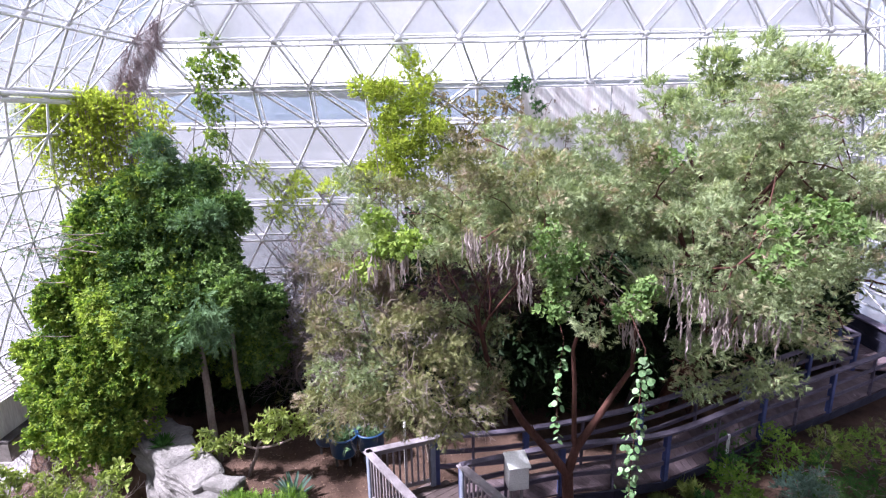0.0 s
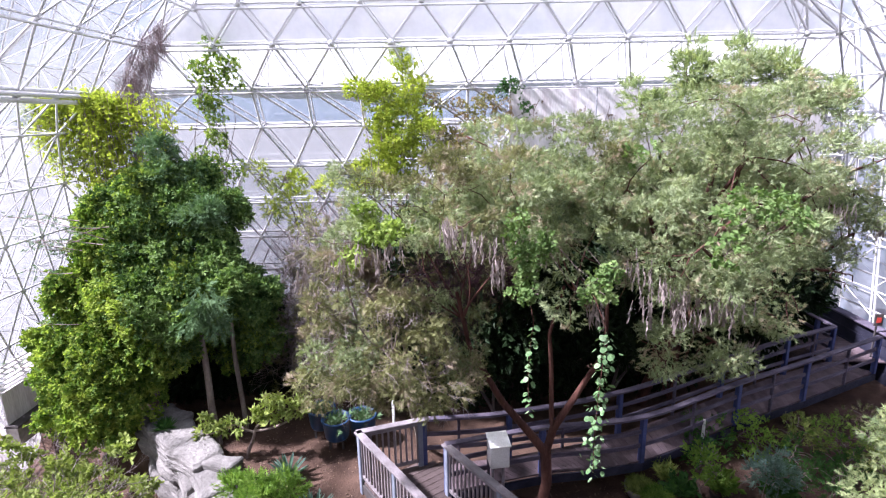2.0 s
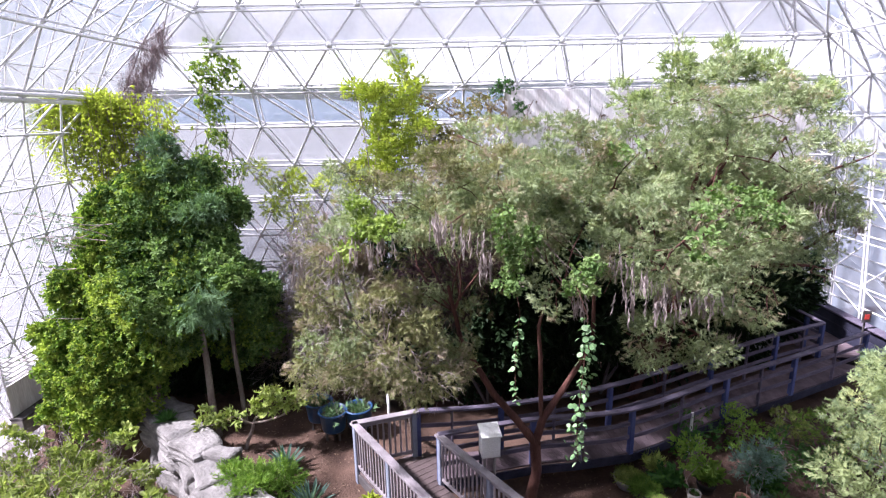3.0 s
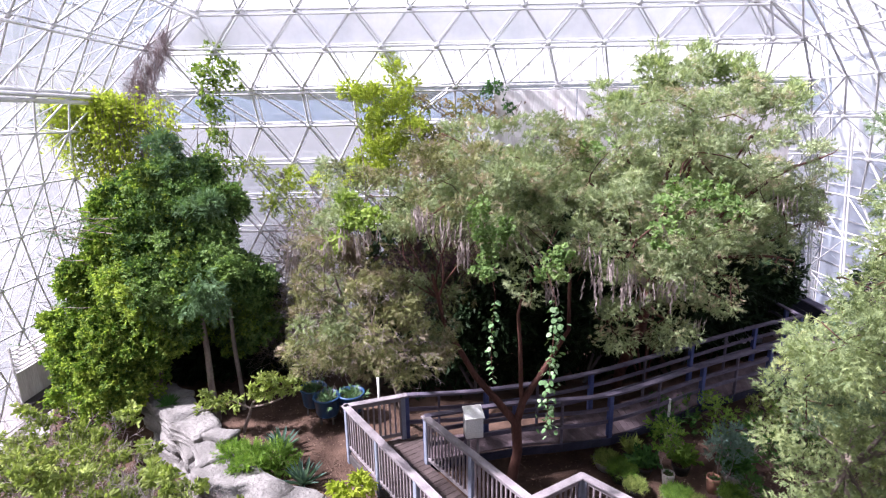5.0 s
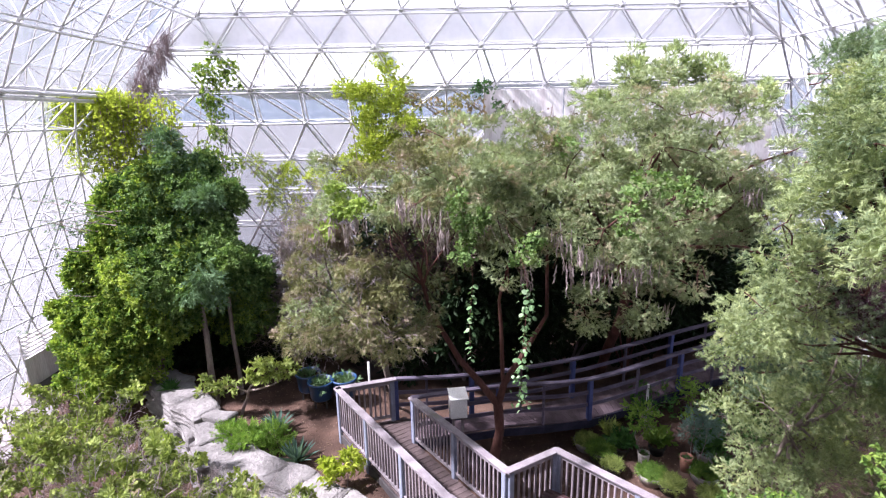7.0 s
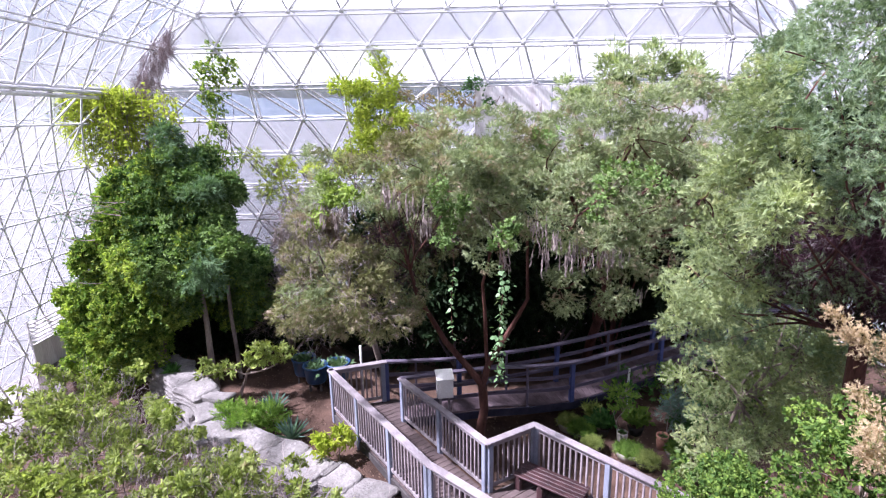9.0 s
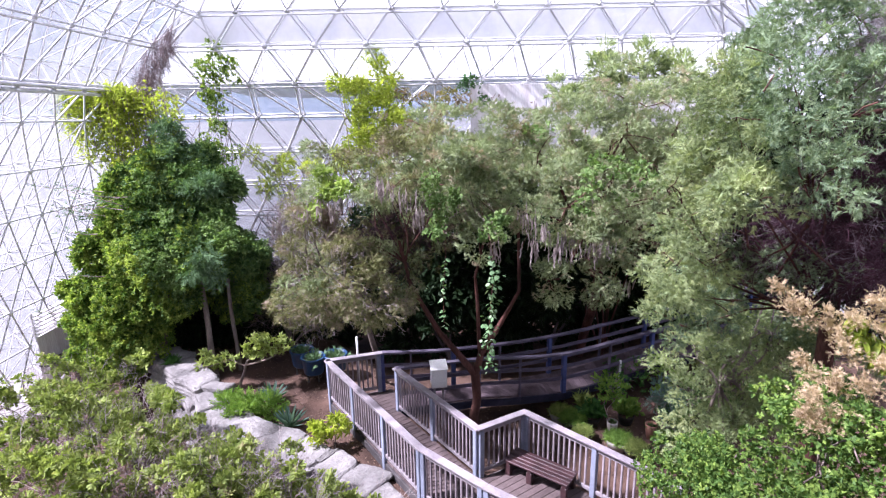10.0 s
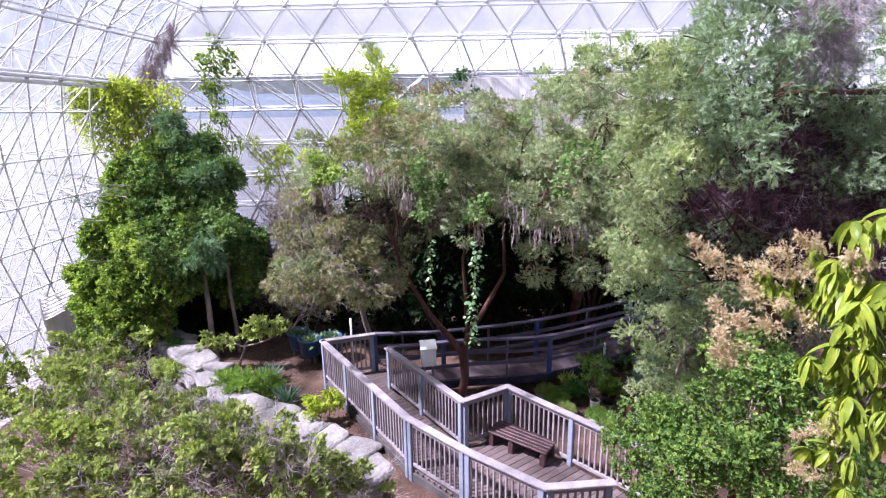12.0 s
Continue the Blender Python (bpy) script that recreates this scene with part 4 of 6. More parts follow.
# ---- trees and plants ----
# lobes: middle and half-sizes of the rounded masses of a crown
CENTRE = [
    (-0.56, 7.8, 5.6, 0.73, 0.73, 0.66), (0.44, 8, 6.16, 0.83, 0.83, 0.75), (1.14, 8.4, 6.58, 0.64, 0.64, 0.58), (1.31, 7, 5.81, 0.86, 0.86, 0.78),
    (2.41, 8.2, 6.09, 0.88, 0.88, 0.8), (0.62, 6.8, 5.55, 0.52, 0.52, 0.42), (2.11, 6.6, 4.47, 0.48, 0.48, 0.44), (2.11, 7, 5.31, 0.65, 0.65, 0.59),
    (-1.11, 8.6, 6.02, 0.57, 0.57, 0.51), (-1.45, 8.4, 5.15, 0.4, 0.4, 0.36), (3.32, 8.8, 6.37, 0.61, 0.61, 0.55)]
LOW = [
    (-0.63, 6.5, 3.77, 0.86, 0.6, 0.78), (-1.31, 7, 3.31, 0.7, 0.7, 0.63), (0.03, 6.5, 3.3, 0.62, 0.52, 0.55), (-1.5, 7.9, 3.8, 0.45, 0.45, 0.42),
    (-1.41, 7.2, 4.89, 0.33, 0.33, 0.28), (-0.84, 6.9, 4.61, 0.32, 0.32, 0.27), (-0.33, 6.9, 4.42, 0.30, 0.30, 0.26), (-1.73, 7.3, 4.34, 0.34, 0.34, 0.29), (-1.14, 7.4, 5.00, 0.26, 0.26, 0.22), (-0.00, 6.9, 4.02, 0.28, 0.28, 0.24)]
LOW_SIDE = [(0.12, 7.5, 3.70, 0.42, 0.42, 0.35), (0.65, 7.5, 3.36, 0.38, 0.38, 0.32), (0.84, 7.7, 3.84, 0.32, 0.32, 0.28), (-0.07, 7.7, 4.25, 0.36, 0.36, 0.31), (0.43, 7.4, 3.00, 0.29, 0.29, 0.25), (0.34, 7.9, 4.07, 0.27, 0.27, 0.23)]
RIGHT_TOP = [
    (3.59, 8.2, 5.89, 0.88, 0.88, 0.79), (3.83, 6.6, 5.46, 0.89, 0.89, 0.8), (4.91, 6.9, 5.04, 0.9, 0.9, 0.81), (5.06, 7.6, 6.03, 1.04, 1.04, 0.94),
    (4.87, 8.4, 7.25, 0.79, 0.79, 0.71), (5.86, 8.8, 7.14, 0.86, 0.86, 0.77), (4.41, 8.8, 6.81, 0.74, 0.74, 0.67), (6.75, 8.6, 5.95, 0.77, 0.77, 0.7),
    (4.03, 6.6, 4.51, 0.66, 0.66, 0.6), (3.34, 7.2, 4.81, 0.72, 0.72, 0.65)]
RIGHT_FRINGE = [
    (6.49, 8.8, 6.68, 0.71, 0.71, 0.64), (5.55, 7.4, 4.15, 0.63, 0.63, 0.57), (8.07, 9, 5.6, 0.5, 0.5, 0.45), (7.88, 8.8, 4.81, 0.5, 0.5, 0.45),
    (7.19, 8.6, 5.22, 0.6, 0.6, 0.55), (7.06, 8.2, 4.38, 0.52, 0.52, 0.45), (8.33, 9.2, 6.28, 0.42, 0.42, 0.36), (5.71, 7.4, 4.07, 0.5, 0.5, 0.45),
    (4.55, 7, 3.62, 0.42, 0.42, 0.36), (3.57, 6.8, 3.75, 0.36, 0.36, 0.3)]
RIGHT = RIGHT_TOP + RIGHT_FRINGE
MOUND_LEFT = [
    (-8.30, 10.4, 1.33, 0.49, 0.49, 0.50), (-8.31, 10.6, 2.39, 0.54, 0.54, 0.55), (-7.95, 10.9, 3.40, 0.58, 0.58, 0.59), (-7.56, 11.3, 4.18, 0.57, 0.57, 0.58),
    (-8.55, 10.3, 0.58, 0.37, 0.37, 0.37), (-7.72, 10.2, 0.41, 0.48, 0.48, 0.49), (-7.28, 10.3, 2.12, 0.71, 0.71, 0.72), (-6.59, 10.5, 3.21, 0.69, 0.69, 0.71),
    (-6.82, 10.1, 1.22, 0.50, 0.50, 0.51), (-7.27, 10.1, 1.23, 0.55, 0.55, 0.55), (-5.98, 10.3, 2.39, 0.52, 0.52, 0.54)]
MOUND_RIGHT = [
    (-7.88, 11.9, 4.88, 0.48, 0.48, 0.49), (-6.90, 11.8, 4.88, 0.66, 0.66, 0.67), (-6.05, 12.1, 5.11, 0.64, 0.64, 0.66), (-5.33, 12.3, 4.92, 0.49, 0.49, 0.51),
    (-6.68, 12.3, 5.66, 0.44, 0.44, 0.46), (-5.58, 11.6, 4.14, 0.65, 0.65, 0.66), (-7.50, 12.3, 5.42, 0.42, 0.42, 0.43), (-7.08, 11.2, 3.97, 0.60, 0.60, 0.61),
    (-5.02, 11.0, 3.54, 0.58, 0.58, 0.60), (-4.36, 11.2, 3.09, 0.50, 0.50, 0.51), (-4.26, 11.3, 2.04, 0.39, 0.39, 0.40), (-5.24, 11.6, 2.02, 0.44, 0.44, 0.46),
    (-5.43, 10.7, 3.20, 0.55, 0.55, 0.55), (-4.77, 11.4, 1.44, 0.29, 0.29, 0.29), (-5.83, 12.5, 5.89, 0.31, 0.31, 0.32)]
MOUND = MOUND_LEFT + MOUND_RIGHT
CONIFER_TOP = [
    (3.97, 1.5, 6.93, 0.3, 0.3, 0.27), (4.39, 1.6, 7.23, 0.44, 0.44, 0.39), (4.78, 1.7, 7.48, 0.49, 0.49, 0.44), (5.29, 1.9, 7.7, 0.56, 0.56, 0.51),
    (4.02, 1.3, 6.54, 0.37, 0.37, 0.33), (3.83, 1.6, 6.52, 0.27, 0.27, 0.24), (4.54, 1.4, 6.82, 0.46, 0.46, 0.41), (4.87, 1.3, 6.91, 0.4, 0.4, 0.36)]
CONIFER_FRONT = [
    (3.94, 1, 6.23, 0.27, 0.27, 0.24), (4.44, 1.1, 6.35, 0.29, 0.29, 0.26), (3.7, 1.8, 6.27, 0.26, 0.26, 0.23), (4, 2.2, 5.87, 0.34, 0.34, 0.3),
    (4.06, 2.6, 5.21, 0.34, 0.34, 0.3), (4.31, 2.4, 5.37, 0.36, 0.36, 0.32), (4.48, 3.4, 4.25, 0.35, 0.35, 0.31), (4.4, 2.9, 4.75, 0.34, 0.34, 0.3)]
CONIFER_REST = [
    (4.81, 3.3, 4.6, 0.51, 0.51, 0.46), (5.3, 2.9, 5.2, 0.4, 0.4, 0.36), (5.6, 1.9, 7.13, 0.36, 0.36, 0.32), (5.85, 1.6, 6.55, 0.26, 0.26, 0.24),
    (5.8, 1.5, 6.2, 0.25, 0.25, 0.23), (6.9, 3, 7, 0.9, 0.8, 0.8), (7.3, 3.2, 5.6, 1, 0.9, 0.9), (7.2, 3.4, 4, 1, 0.9, 0.9)]
CONIFER_BACK = [
    (4.76, 3.0, 7.43, 0.28, 0.28, 0.26), (4.69, 2.9, 7.06, 0.28, 0.28, 0.25), (4.70, 2.8, 6.66, 0.28, 0.28, 0.25), (4.57, 2.7, 6.32, 0.24, 0.24, 0.22),
    (4.94, 3.1, 7.70, 0.18, 0.18, 0.16), (4.42, 2.6, 5.95, 0.21, 0.21, 0.19), (4.72, 2.6, 6.89, 0.26, 0.26, 0.23)]
CONIFER = CONIFER_TOP + CONIFER_FRONT + CONIFER_BACK + CONIFER_REST
PALE = [
    (5.69, 3.6, 4.41, 0.55, 0.55, 0.49), (5.13, 4, 3.36, 0.43, 0.43, 0.39), (5.68, 3.9, 3.49, 0.58, 0.58, 0.52), (6.07, 3.6, 3.89, 0.57, 0.57, 0.51),
    (5.35, 4, 2.78, 0.4, 0.4, 0.36), (5.28, 3.9, 2.1, 0.45, 0.4, 0.45), (5.88, 3.8, 2.5, 0.55, 0.5, 0.5), (6.57, 4.20, 3.86, 0.45, 0.45, 0.41), (6.92, 4.30, 2.95, 0.45, 0.45, 0.41), (6.84, 4.60, 2.21, 0.45, 0.45, 0.41), (7.24, 4.40, 1.87, 0.45, 0.45, 0.41), (6.31, 4.60, 2.96, 0.35, 0.35, 0.32)]
VINE_BUSH = [
    (4.96, 1.2, 3.88, 0.63, 0.63, 0.57), (4.78, 1.6, 3.07, 0.69, 0.69, 0.62), (5.18, 0.8, 3.49, 0.77, 0.77, 0.69), (4.65, 2.2, 2.06, 0.7, 0.7, 0.63),
    (4.77, 3, 2.47, 0.37, 0.37, 0.33)]
SHRUBS = [
    (-7.37, 6.5, 1.02, 1.13, 1.13, 1.02), (-5.46, 6, 1.42, 1.01, 1.01, 0.91), (-3.43, 4, 1.67, 0.92, 0.92, 0.83), (-5.02, 4, 1.02, 1.28, 1.28, 1.15),
    (-1.78, 3.5, 1.6, 0.65, 0.65, 0.6), (-1.1, 3.2, 1.25, 0.8, 0.8, 0.75), (-2.18, 3, 1.5, 0.85, 0.85, 0.75), (-0.5, 3.6, 0.9, 0.62, 0.62, 0.55),
    (0.2, 3.9, 0.4, 0.5, 0.5, 0.45), (-1.55, 4.7, 0.85, 0.5, 0.5, 0.45), (-2.5, 5.2, 0.8, 0.55, 0.5, 0.45), (-0.75, 4.5, 0.45, 0.45, 0.45, 0.4), (-3.4, 5.6, 0.7, 0.6, 0.55, 0.5), (-4.6, 6.6, 0.35, 0.6, 0.55, 0.55), (-0.1, 4.4, 0.1, 0.4, 0.4, 0.4), (-3.07, 3, 1.36, 0.97, 0.97, 0.87)]
BACK_VINES_HIGH = [
    (-2.05, 15, 7.92, 0.33, 0.3, 0.25), (-1.43, 15, 7.91, 0.46, 0.35, 0.36), (-0.48, 15, 8.11, 0.41, 0.35, 0.37), (-0.82, 15, 7.44, 0.69, 0.45, 0.62),
    (-1.31, 14.9, 6.92, 0.69, 0.45, 0.62), (-0.36, 14.9, 6.82, 0.62, 0.45, 0.56), (-0.69, 14.8, 6.21, 0.73, 0.45, 0.66)]
BACK_VINES_LOW = [
    (-1.35, 14.7, 5.6, 0.68, 0.45, 0.61), (-1.91, 14.8, 5.76, 0.39, 0.35, 0.35), (-1.98, 14.5, 5.24, 0.48, 0.35, 0.44), (0.09, 14.7, 5.89, 0.56, 0.45, 0.51),
    (-0.75, 15.2, 8.7, 0.12, 0.12, 0.3), (-0.9, 15.2, 9.2, 0.1, 0.1, 0.3)]
BACK_VINES = BACK_VINES_HIGH + BACK_VINES_LOW
RUST_VINES = [
    (0.43, 15, 6.64, 0.57, 0.4, 0.52), (1.23, 15, 7.02, 0.49, 0.4, 0.44), (1.79, 15, 7.39, 0.43, 0.35, 0.39), (0.76, 15, 7.41, 0.29, 0.25, 0.27),
    (0.13, 15, 7.57, 0.23, 0.2, 0.21), (0.9, 14.9, 6.2, 0.5, 0.4, 0.4)]
DARK_VINES = [
    (2.41, 15, 7.98, 0.36, 0.25, 0.26), (2.1, 15, 7.76, 0.25, 0.2, 0.22), (2.74, 15, 7.22, 0.14, 0.14, 0.3)]
PODS_CENTRE = [(0.46, 6.10, 5.80, 0.10), (0.80, 6.10, 5.67, 0.12), (0.30, 6.10, 5.85, 0.08), (0.97, 6.10, 5.31, 0.07), (-0.91, 6.70, 5.44, 0.07), (-1.25, 6.90, 5.21, 0.10), (-0.71, 6.70, 5.35, 0.06), (-1.84, 7.20, 4.95, 0.07), (-0.43, 6.60, 5.50, 0.07), (2.39, 6.20, 4.58, 0.05)]
PODS_RIGHT = [(3.14, 6.20, 4.66, 0.12), (3.50, 6.20, 4.56, 0.14), (3.86, 6.20, 4.60, 0.12), (3.26, 6.20, 4.98, 0.10), (4.20, 6.40, 4.58, 0.12), (4.51, 6.50, 4.64, 0.10), (3.70, 6.30, 4.76, 0.10), (5.16, 7.20, 3.57, 0.10), (2.96, 6.30, 5.19, 0.08), (7.12, 8.20, 5.59, 0.12), (7.89, 8.40, 5.27, 0.08)]
tree = thing("thorn_tree", "spreading grey-green thorn tree with a forked red-brown trunk", "tree", (2.05, 8.0, -0.7))
fork, left_end, right_end, mid_end = (2.10, 7.80, 1.15), (0.98, 7.80, 2.79), (2.80, 7.80, 2.66), (2.10, 7.80, 3.50)
wood(tree, "trunk", M_bark, [
    [((2.02, 8.0, -0.9), 0.15), ((2.02, 7.80, -0.15), 0.12), ((2.14, 7.80, 0.52), 0.1), (fork, 0.105)],
    [(fork, 0.09), ((1.75, 7.80, 1.63), 0.075), ((1.30, 7.80, 2.20), 0.065), (left_end, 0.055), ((0.72, 7.7, 3.3), 0.045), ((0.5, 7.5, 4.4), 0.03)],
    [(fork, 0.085), ((2.23, 7.80, 1.66), 0.075), ((2.57, 7.80, 2.24), 0.06), (right_end, 0.05), ((3.05, 7.7, 3.2), 0.04), ((3.0, 7.6, 4.6), 0.028)],
    [((2.23, 7.80, 1.66), 0.05), ((2.19, 7.80, 1.79), 0.045), ((2.15, 7.80, 2.91), 0.04), (mid_end, 0.032), ((2.3, 7.7, 4.4), 0.025)],
    limb((1.75, 7.80, 1.63), (1.45, 7.7, 2.2), 0.02, 0.008, 28, 0.1)])
wood(tree, "branchwork", M_bark, lobe_limbs((0.6, 7.6, 3.9), CENTRE[:4] + CENTRE[5:6] + CENTRE[8:10], 0.02, 20) + lobe_limbs((2.5, 7.7, 4.3), CENTRE[4:5] + CENTRE[6:8] + CENTRE[10:], 0.018, 60), 6)
p, d = clump_points(CENTRE, 11, subs=19, sub_r=(0.1, 0.31), per=150, core=34, reach=(0.58, 1.24), flat=0.6)
dry = wobble(p, 1.1, 211) > 0.45
# Hidden rear lobes, added so that this crown shades the ramp.
back_p, back_d = clump_points([(0.9, 9.6, 5.2, 1.1, 0.9, 0.8), (2.6, 9.9, 5.3, 1.2, 0.9, 0.8), (1.8, 10.6, 4.4, 1.3, 0.8, 0.8)], 111, per=70)
crown(tree, "crown", L_olive, [scatter(back_p, back_d, FEATHER, (0.12, 0.24), 101, 0.7, 0.05), scatter(p[~dry], d[~dry], FEATHER, (0.06, 0.12), 1, 0.8, 0.05)])
crown(tree, "dry_foliage", L_dryolive, [scatter(p[dry], d[dry], FEATHER, (0.06, 0.12), 102, 0.8, 0.05)], "half-dry olive-brown foliage")

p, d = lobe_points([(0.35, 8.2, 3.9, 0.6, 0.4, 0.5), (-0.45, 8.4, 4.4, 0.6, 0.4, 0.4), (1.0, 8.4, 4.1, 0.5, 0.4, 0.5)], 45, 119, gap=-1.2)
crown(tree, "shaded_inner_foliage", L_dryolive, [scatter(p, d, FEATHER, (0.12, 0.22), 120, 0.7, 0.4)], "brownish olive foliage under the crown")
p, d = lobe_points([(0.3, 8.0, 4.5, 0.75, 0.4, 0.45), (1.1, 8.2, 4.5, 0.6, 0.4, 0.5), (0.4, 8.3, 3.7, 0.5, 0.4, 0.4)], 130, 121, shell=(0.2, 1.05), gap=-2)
crown(tree, "twig_tangle", L_maroon, [scatter(p, d, TWIG, (0.2, 0.42), 122, 0.6, 0.5)], "reddish dead twigs under the crown, colour deepened for shade")
p, d = lobe_points([(-0.9, 7.15, 5.05, 0.18, 0.15, 0.3), (-0.75, 7.1, 4.75, 0.15, 0.13, 0.28), (-1.1, 7.3, 5.15, 0.14, 0.13, 0.22)], 420, 125, shell=(0.1, 1.05), gap=-2)
crown(tree, "dead_vine", L_brown, [scatter(p, np.tile([0.05, 0, -1.0], (len(p), 1)), TWIG, (0.14, 0.3), 126, 0.3)], "dead brown vine hanging in a bunch")
low = thing("low_acacia", "low olive-grey acacia with dry twigs leaning over the boardwalk", "tree", (-0.3, 9.9, -0.1))
wood(low, "branchwork", M_greybark, [limb((-0.3, 9.9, -0.1), (-0.4, 8.6, 2.4), 0.09, 0.06, 4)] + lobe_limbs((-0.4, 8.6, 2.4), LOW, 0.05, 80, 6), 6)
p, d = clump_points(LOW, 12, subs=30, sub_r=(0.08, 0.22), reach=(0.5, 1.32), per=170)
green = wobble(p, 1.5, 212) > 0.6
crown(low, "crown", L_dryolive, [scatter(p[~green], d[~green], FEATHER_FINE, (0.07, 0.135), 2, 0.7, 0.3)])
crown(low, "green_foliage", L_olive, [scatter(p[green], d[green], FEATHER_FINE, (0.07, 0.135), 129, 0.7, 0.3)], "fresher grey-green foliage")
p, d = clump_points(LOW_SIDE, 127, subs=26, sub_r=(0.09, 0.2), reach=(0.5, 1.15), per=90, core=16)
crown(low, "drooping_foliage", L_olive, [scatter(p, d, FEATHER, (0.07, 0.14), 128, 0.7, 0.7)], "drooping grey-green foliage beside the fork")
p, d = lobe_points(LOW, 20, 112)
crown(low, "twig_tangle", L_dead, [scatter(p, d, TWIG, (0.18, 0.36), 3, 0.6, 0.2)], "pale dry twigs")

right = thing("thorn_tree", "tall grey-green thorn tree hung with dry seed pods over the ramp", "tree", (5.6, 12.2, -0.4))
wood(right, "trunk", M_bark, [limb((5.6, 12.2, -0.5), (5.2, 9.2, 4.2), 0.16, 0.1, 6, 0.05)])
wood(right, "branchwork", M_bark, lobe_limbs((5.2, 9.2, 4.2), RIGHT, 0.07, 120), 6)
p, d = clump_points(RIGHT, 13, subs=17, sub_r=(0.1, 0.31), per=140, core=30, reach=(0.58, 1.24), flat=0.6)
dry = wobble(p, 1.0, 213) + 0.5 * np.exp(-((p[:, 0] - 4.0) / 0.9) ** 2 - ((p[:, 2] - 6.1) / 0.6) ** 2) > 0.5
# Mostly unseen rear lobes, added to keep light off the ramp below.
back_p, back_d = clump_points([(4.6, 10.2, 5.4, 1.2, 0.9, 0.8), (6.2, 10.6, 5.6, 1.2, 0.9, 0.9), (7.8, 10.6, 5.0, 1.1, 0.9, 0.8), (5.6, 11.3, 4.4, 1.4, 0.8, 0.8), (8.2, 11.8, 4.2, 1.3, 0.8, 0.8)], 113, per=70)
crown(right, "crown", L_olive, [scatter(back_p, back_d, FEATHER, (0.12, 0.24), 103, 0.7, 0.05), scatter(p[~dry], d[~dry], FEATHER, (0.06, 0.12), 3, 0.8, 0.05)])
crown(right, "dry_foliage", L_dryolive, [scatter(p[dry], d[dry], FEATHER, (0.06, 0.12), 104, 0.8, 0.05)], "half-dry olive-brown foliage")


def pod_strand(seed):
    """A dry stalk with flat twisted pods hanging along it, about half a metre long, top at the origin."""
    r = np.random.default_rng(seed)
    v, f = tubes([[((0, 0, 0), 0.005), ((0.01, 0, -0.2), 0.004), ((0, 0.01, -0.4), 0.002)]], 3)
    out = [(v, np.concatenate([f[:, [0, 1, 2]], f[:, [0, 2, 3]]]))]
    for k in range(9):
        z = -0.05 - 0.38 * k / 9
        l = r.uniform(0.1, 0.17)
        out.append(turned(leaf_shape(l, r.uniform(0.022, 0.036), 0.5, 0.15), r.uniform(0, 360), r.uniform(70, 98), r.uniform(0, 360), (r.normal(0, 0.008), r.normal(0, 0.008), z)))
    return mesh_from("seed_pod_strand", *join_shapes(out), L_pod)


STRANDS = [pod_strand(700 + k) for k in range(6)]


def hang_pods(parent, bunches, count, seed):
    """Strands of dry seed pods hanging in loose bunches under a crown."""
    r = np.random.default_rng(seed)
    for x, y, z, w in bunches:
        for k in range(count):
            at = Vector((x + r.normal(0, w), y + r.normal(0, 0.14), z + r.normal(0, 0.07))) - parent.location
            child("seed_pod_strand", STRANDS[int(r.integers(6))], parent, Matrix.Translation(at) @ pose(0, 0, 0, r.normal(0, 6), r.normal(0, 6), r.uniform(0, 360)) @ Matrix.Scale(r.uniform(0.42, 0.78), 4), "strand of dry mauve-grey seed pods")


hang_pods(tree, PODS_CENTRE, 13, 71)
hang_pods(right, PODS_RIGHT, 13, 72)

mound = thing("vine_covered_tree", "rounded tree smothered in glossy green vines", "tree", (-5.3, 10.9, -0.1))
wood(mound, "trunk", M_greybark, [limb((-4.95, 10.0, -0.1), (-5.35, 10.6, 2.6), 0.09, 0.07, 2, 0.02), limb((-4.5, 10.5, -0.1), (-4.75, 11.0, 2.7), 0.065, 0.05, 9, 0.02), limb((-7.2, 11.5, -0.4), (-7.2, 11.6, 3.5), 0.16, 0.1, 9, 0.02)])
wood(mound, "branchwork", M_greybark, lobe_limbs((-6.3, 11.4, 3.0), MOUND, 0.06, 150), 6)
p, d = clump_points(MOUND, 14, subs=32, sub_r=(0.12, 0.32), per=84, core=40, reach=(0.62, 1.14), flat=0.85)
# leaf colour copies the light: sunlit tone on the outer side, shaded blue-green tone towards the top and the path
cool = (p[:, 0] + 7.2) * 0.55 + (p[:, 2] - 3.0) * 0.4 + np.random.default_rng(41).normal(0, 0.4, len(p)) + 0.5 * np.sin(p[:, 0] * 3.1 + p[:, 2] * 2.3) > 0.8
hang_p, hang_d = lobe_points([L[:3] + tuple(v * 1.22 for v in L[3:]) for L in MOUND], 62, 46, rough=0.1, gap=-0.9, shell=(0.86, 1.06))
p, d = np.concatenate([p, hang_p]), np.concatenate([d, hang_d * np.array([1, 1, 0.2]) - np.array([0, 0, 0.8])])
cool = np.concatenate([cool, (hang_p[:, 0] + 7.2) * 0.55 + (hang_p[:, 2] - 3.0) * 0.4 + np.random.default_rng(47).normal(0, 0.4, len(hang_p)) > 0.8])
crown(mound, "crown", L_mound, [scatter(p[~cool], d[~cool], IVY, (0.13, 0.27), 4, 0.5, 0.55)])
crown(mound, "shaded_side_crown", L_moundshade, [scatter(p[cool], d[cool], IVY, (0.13, 0.27), 44, 0.5, 0.55)], "vine leaves in the deeper tone of the shaded side")

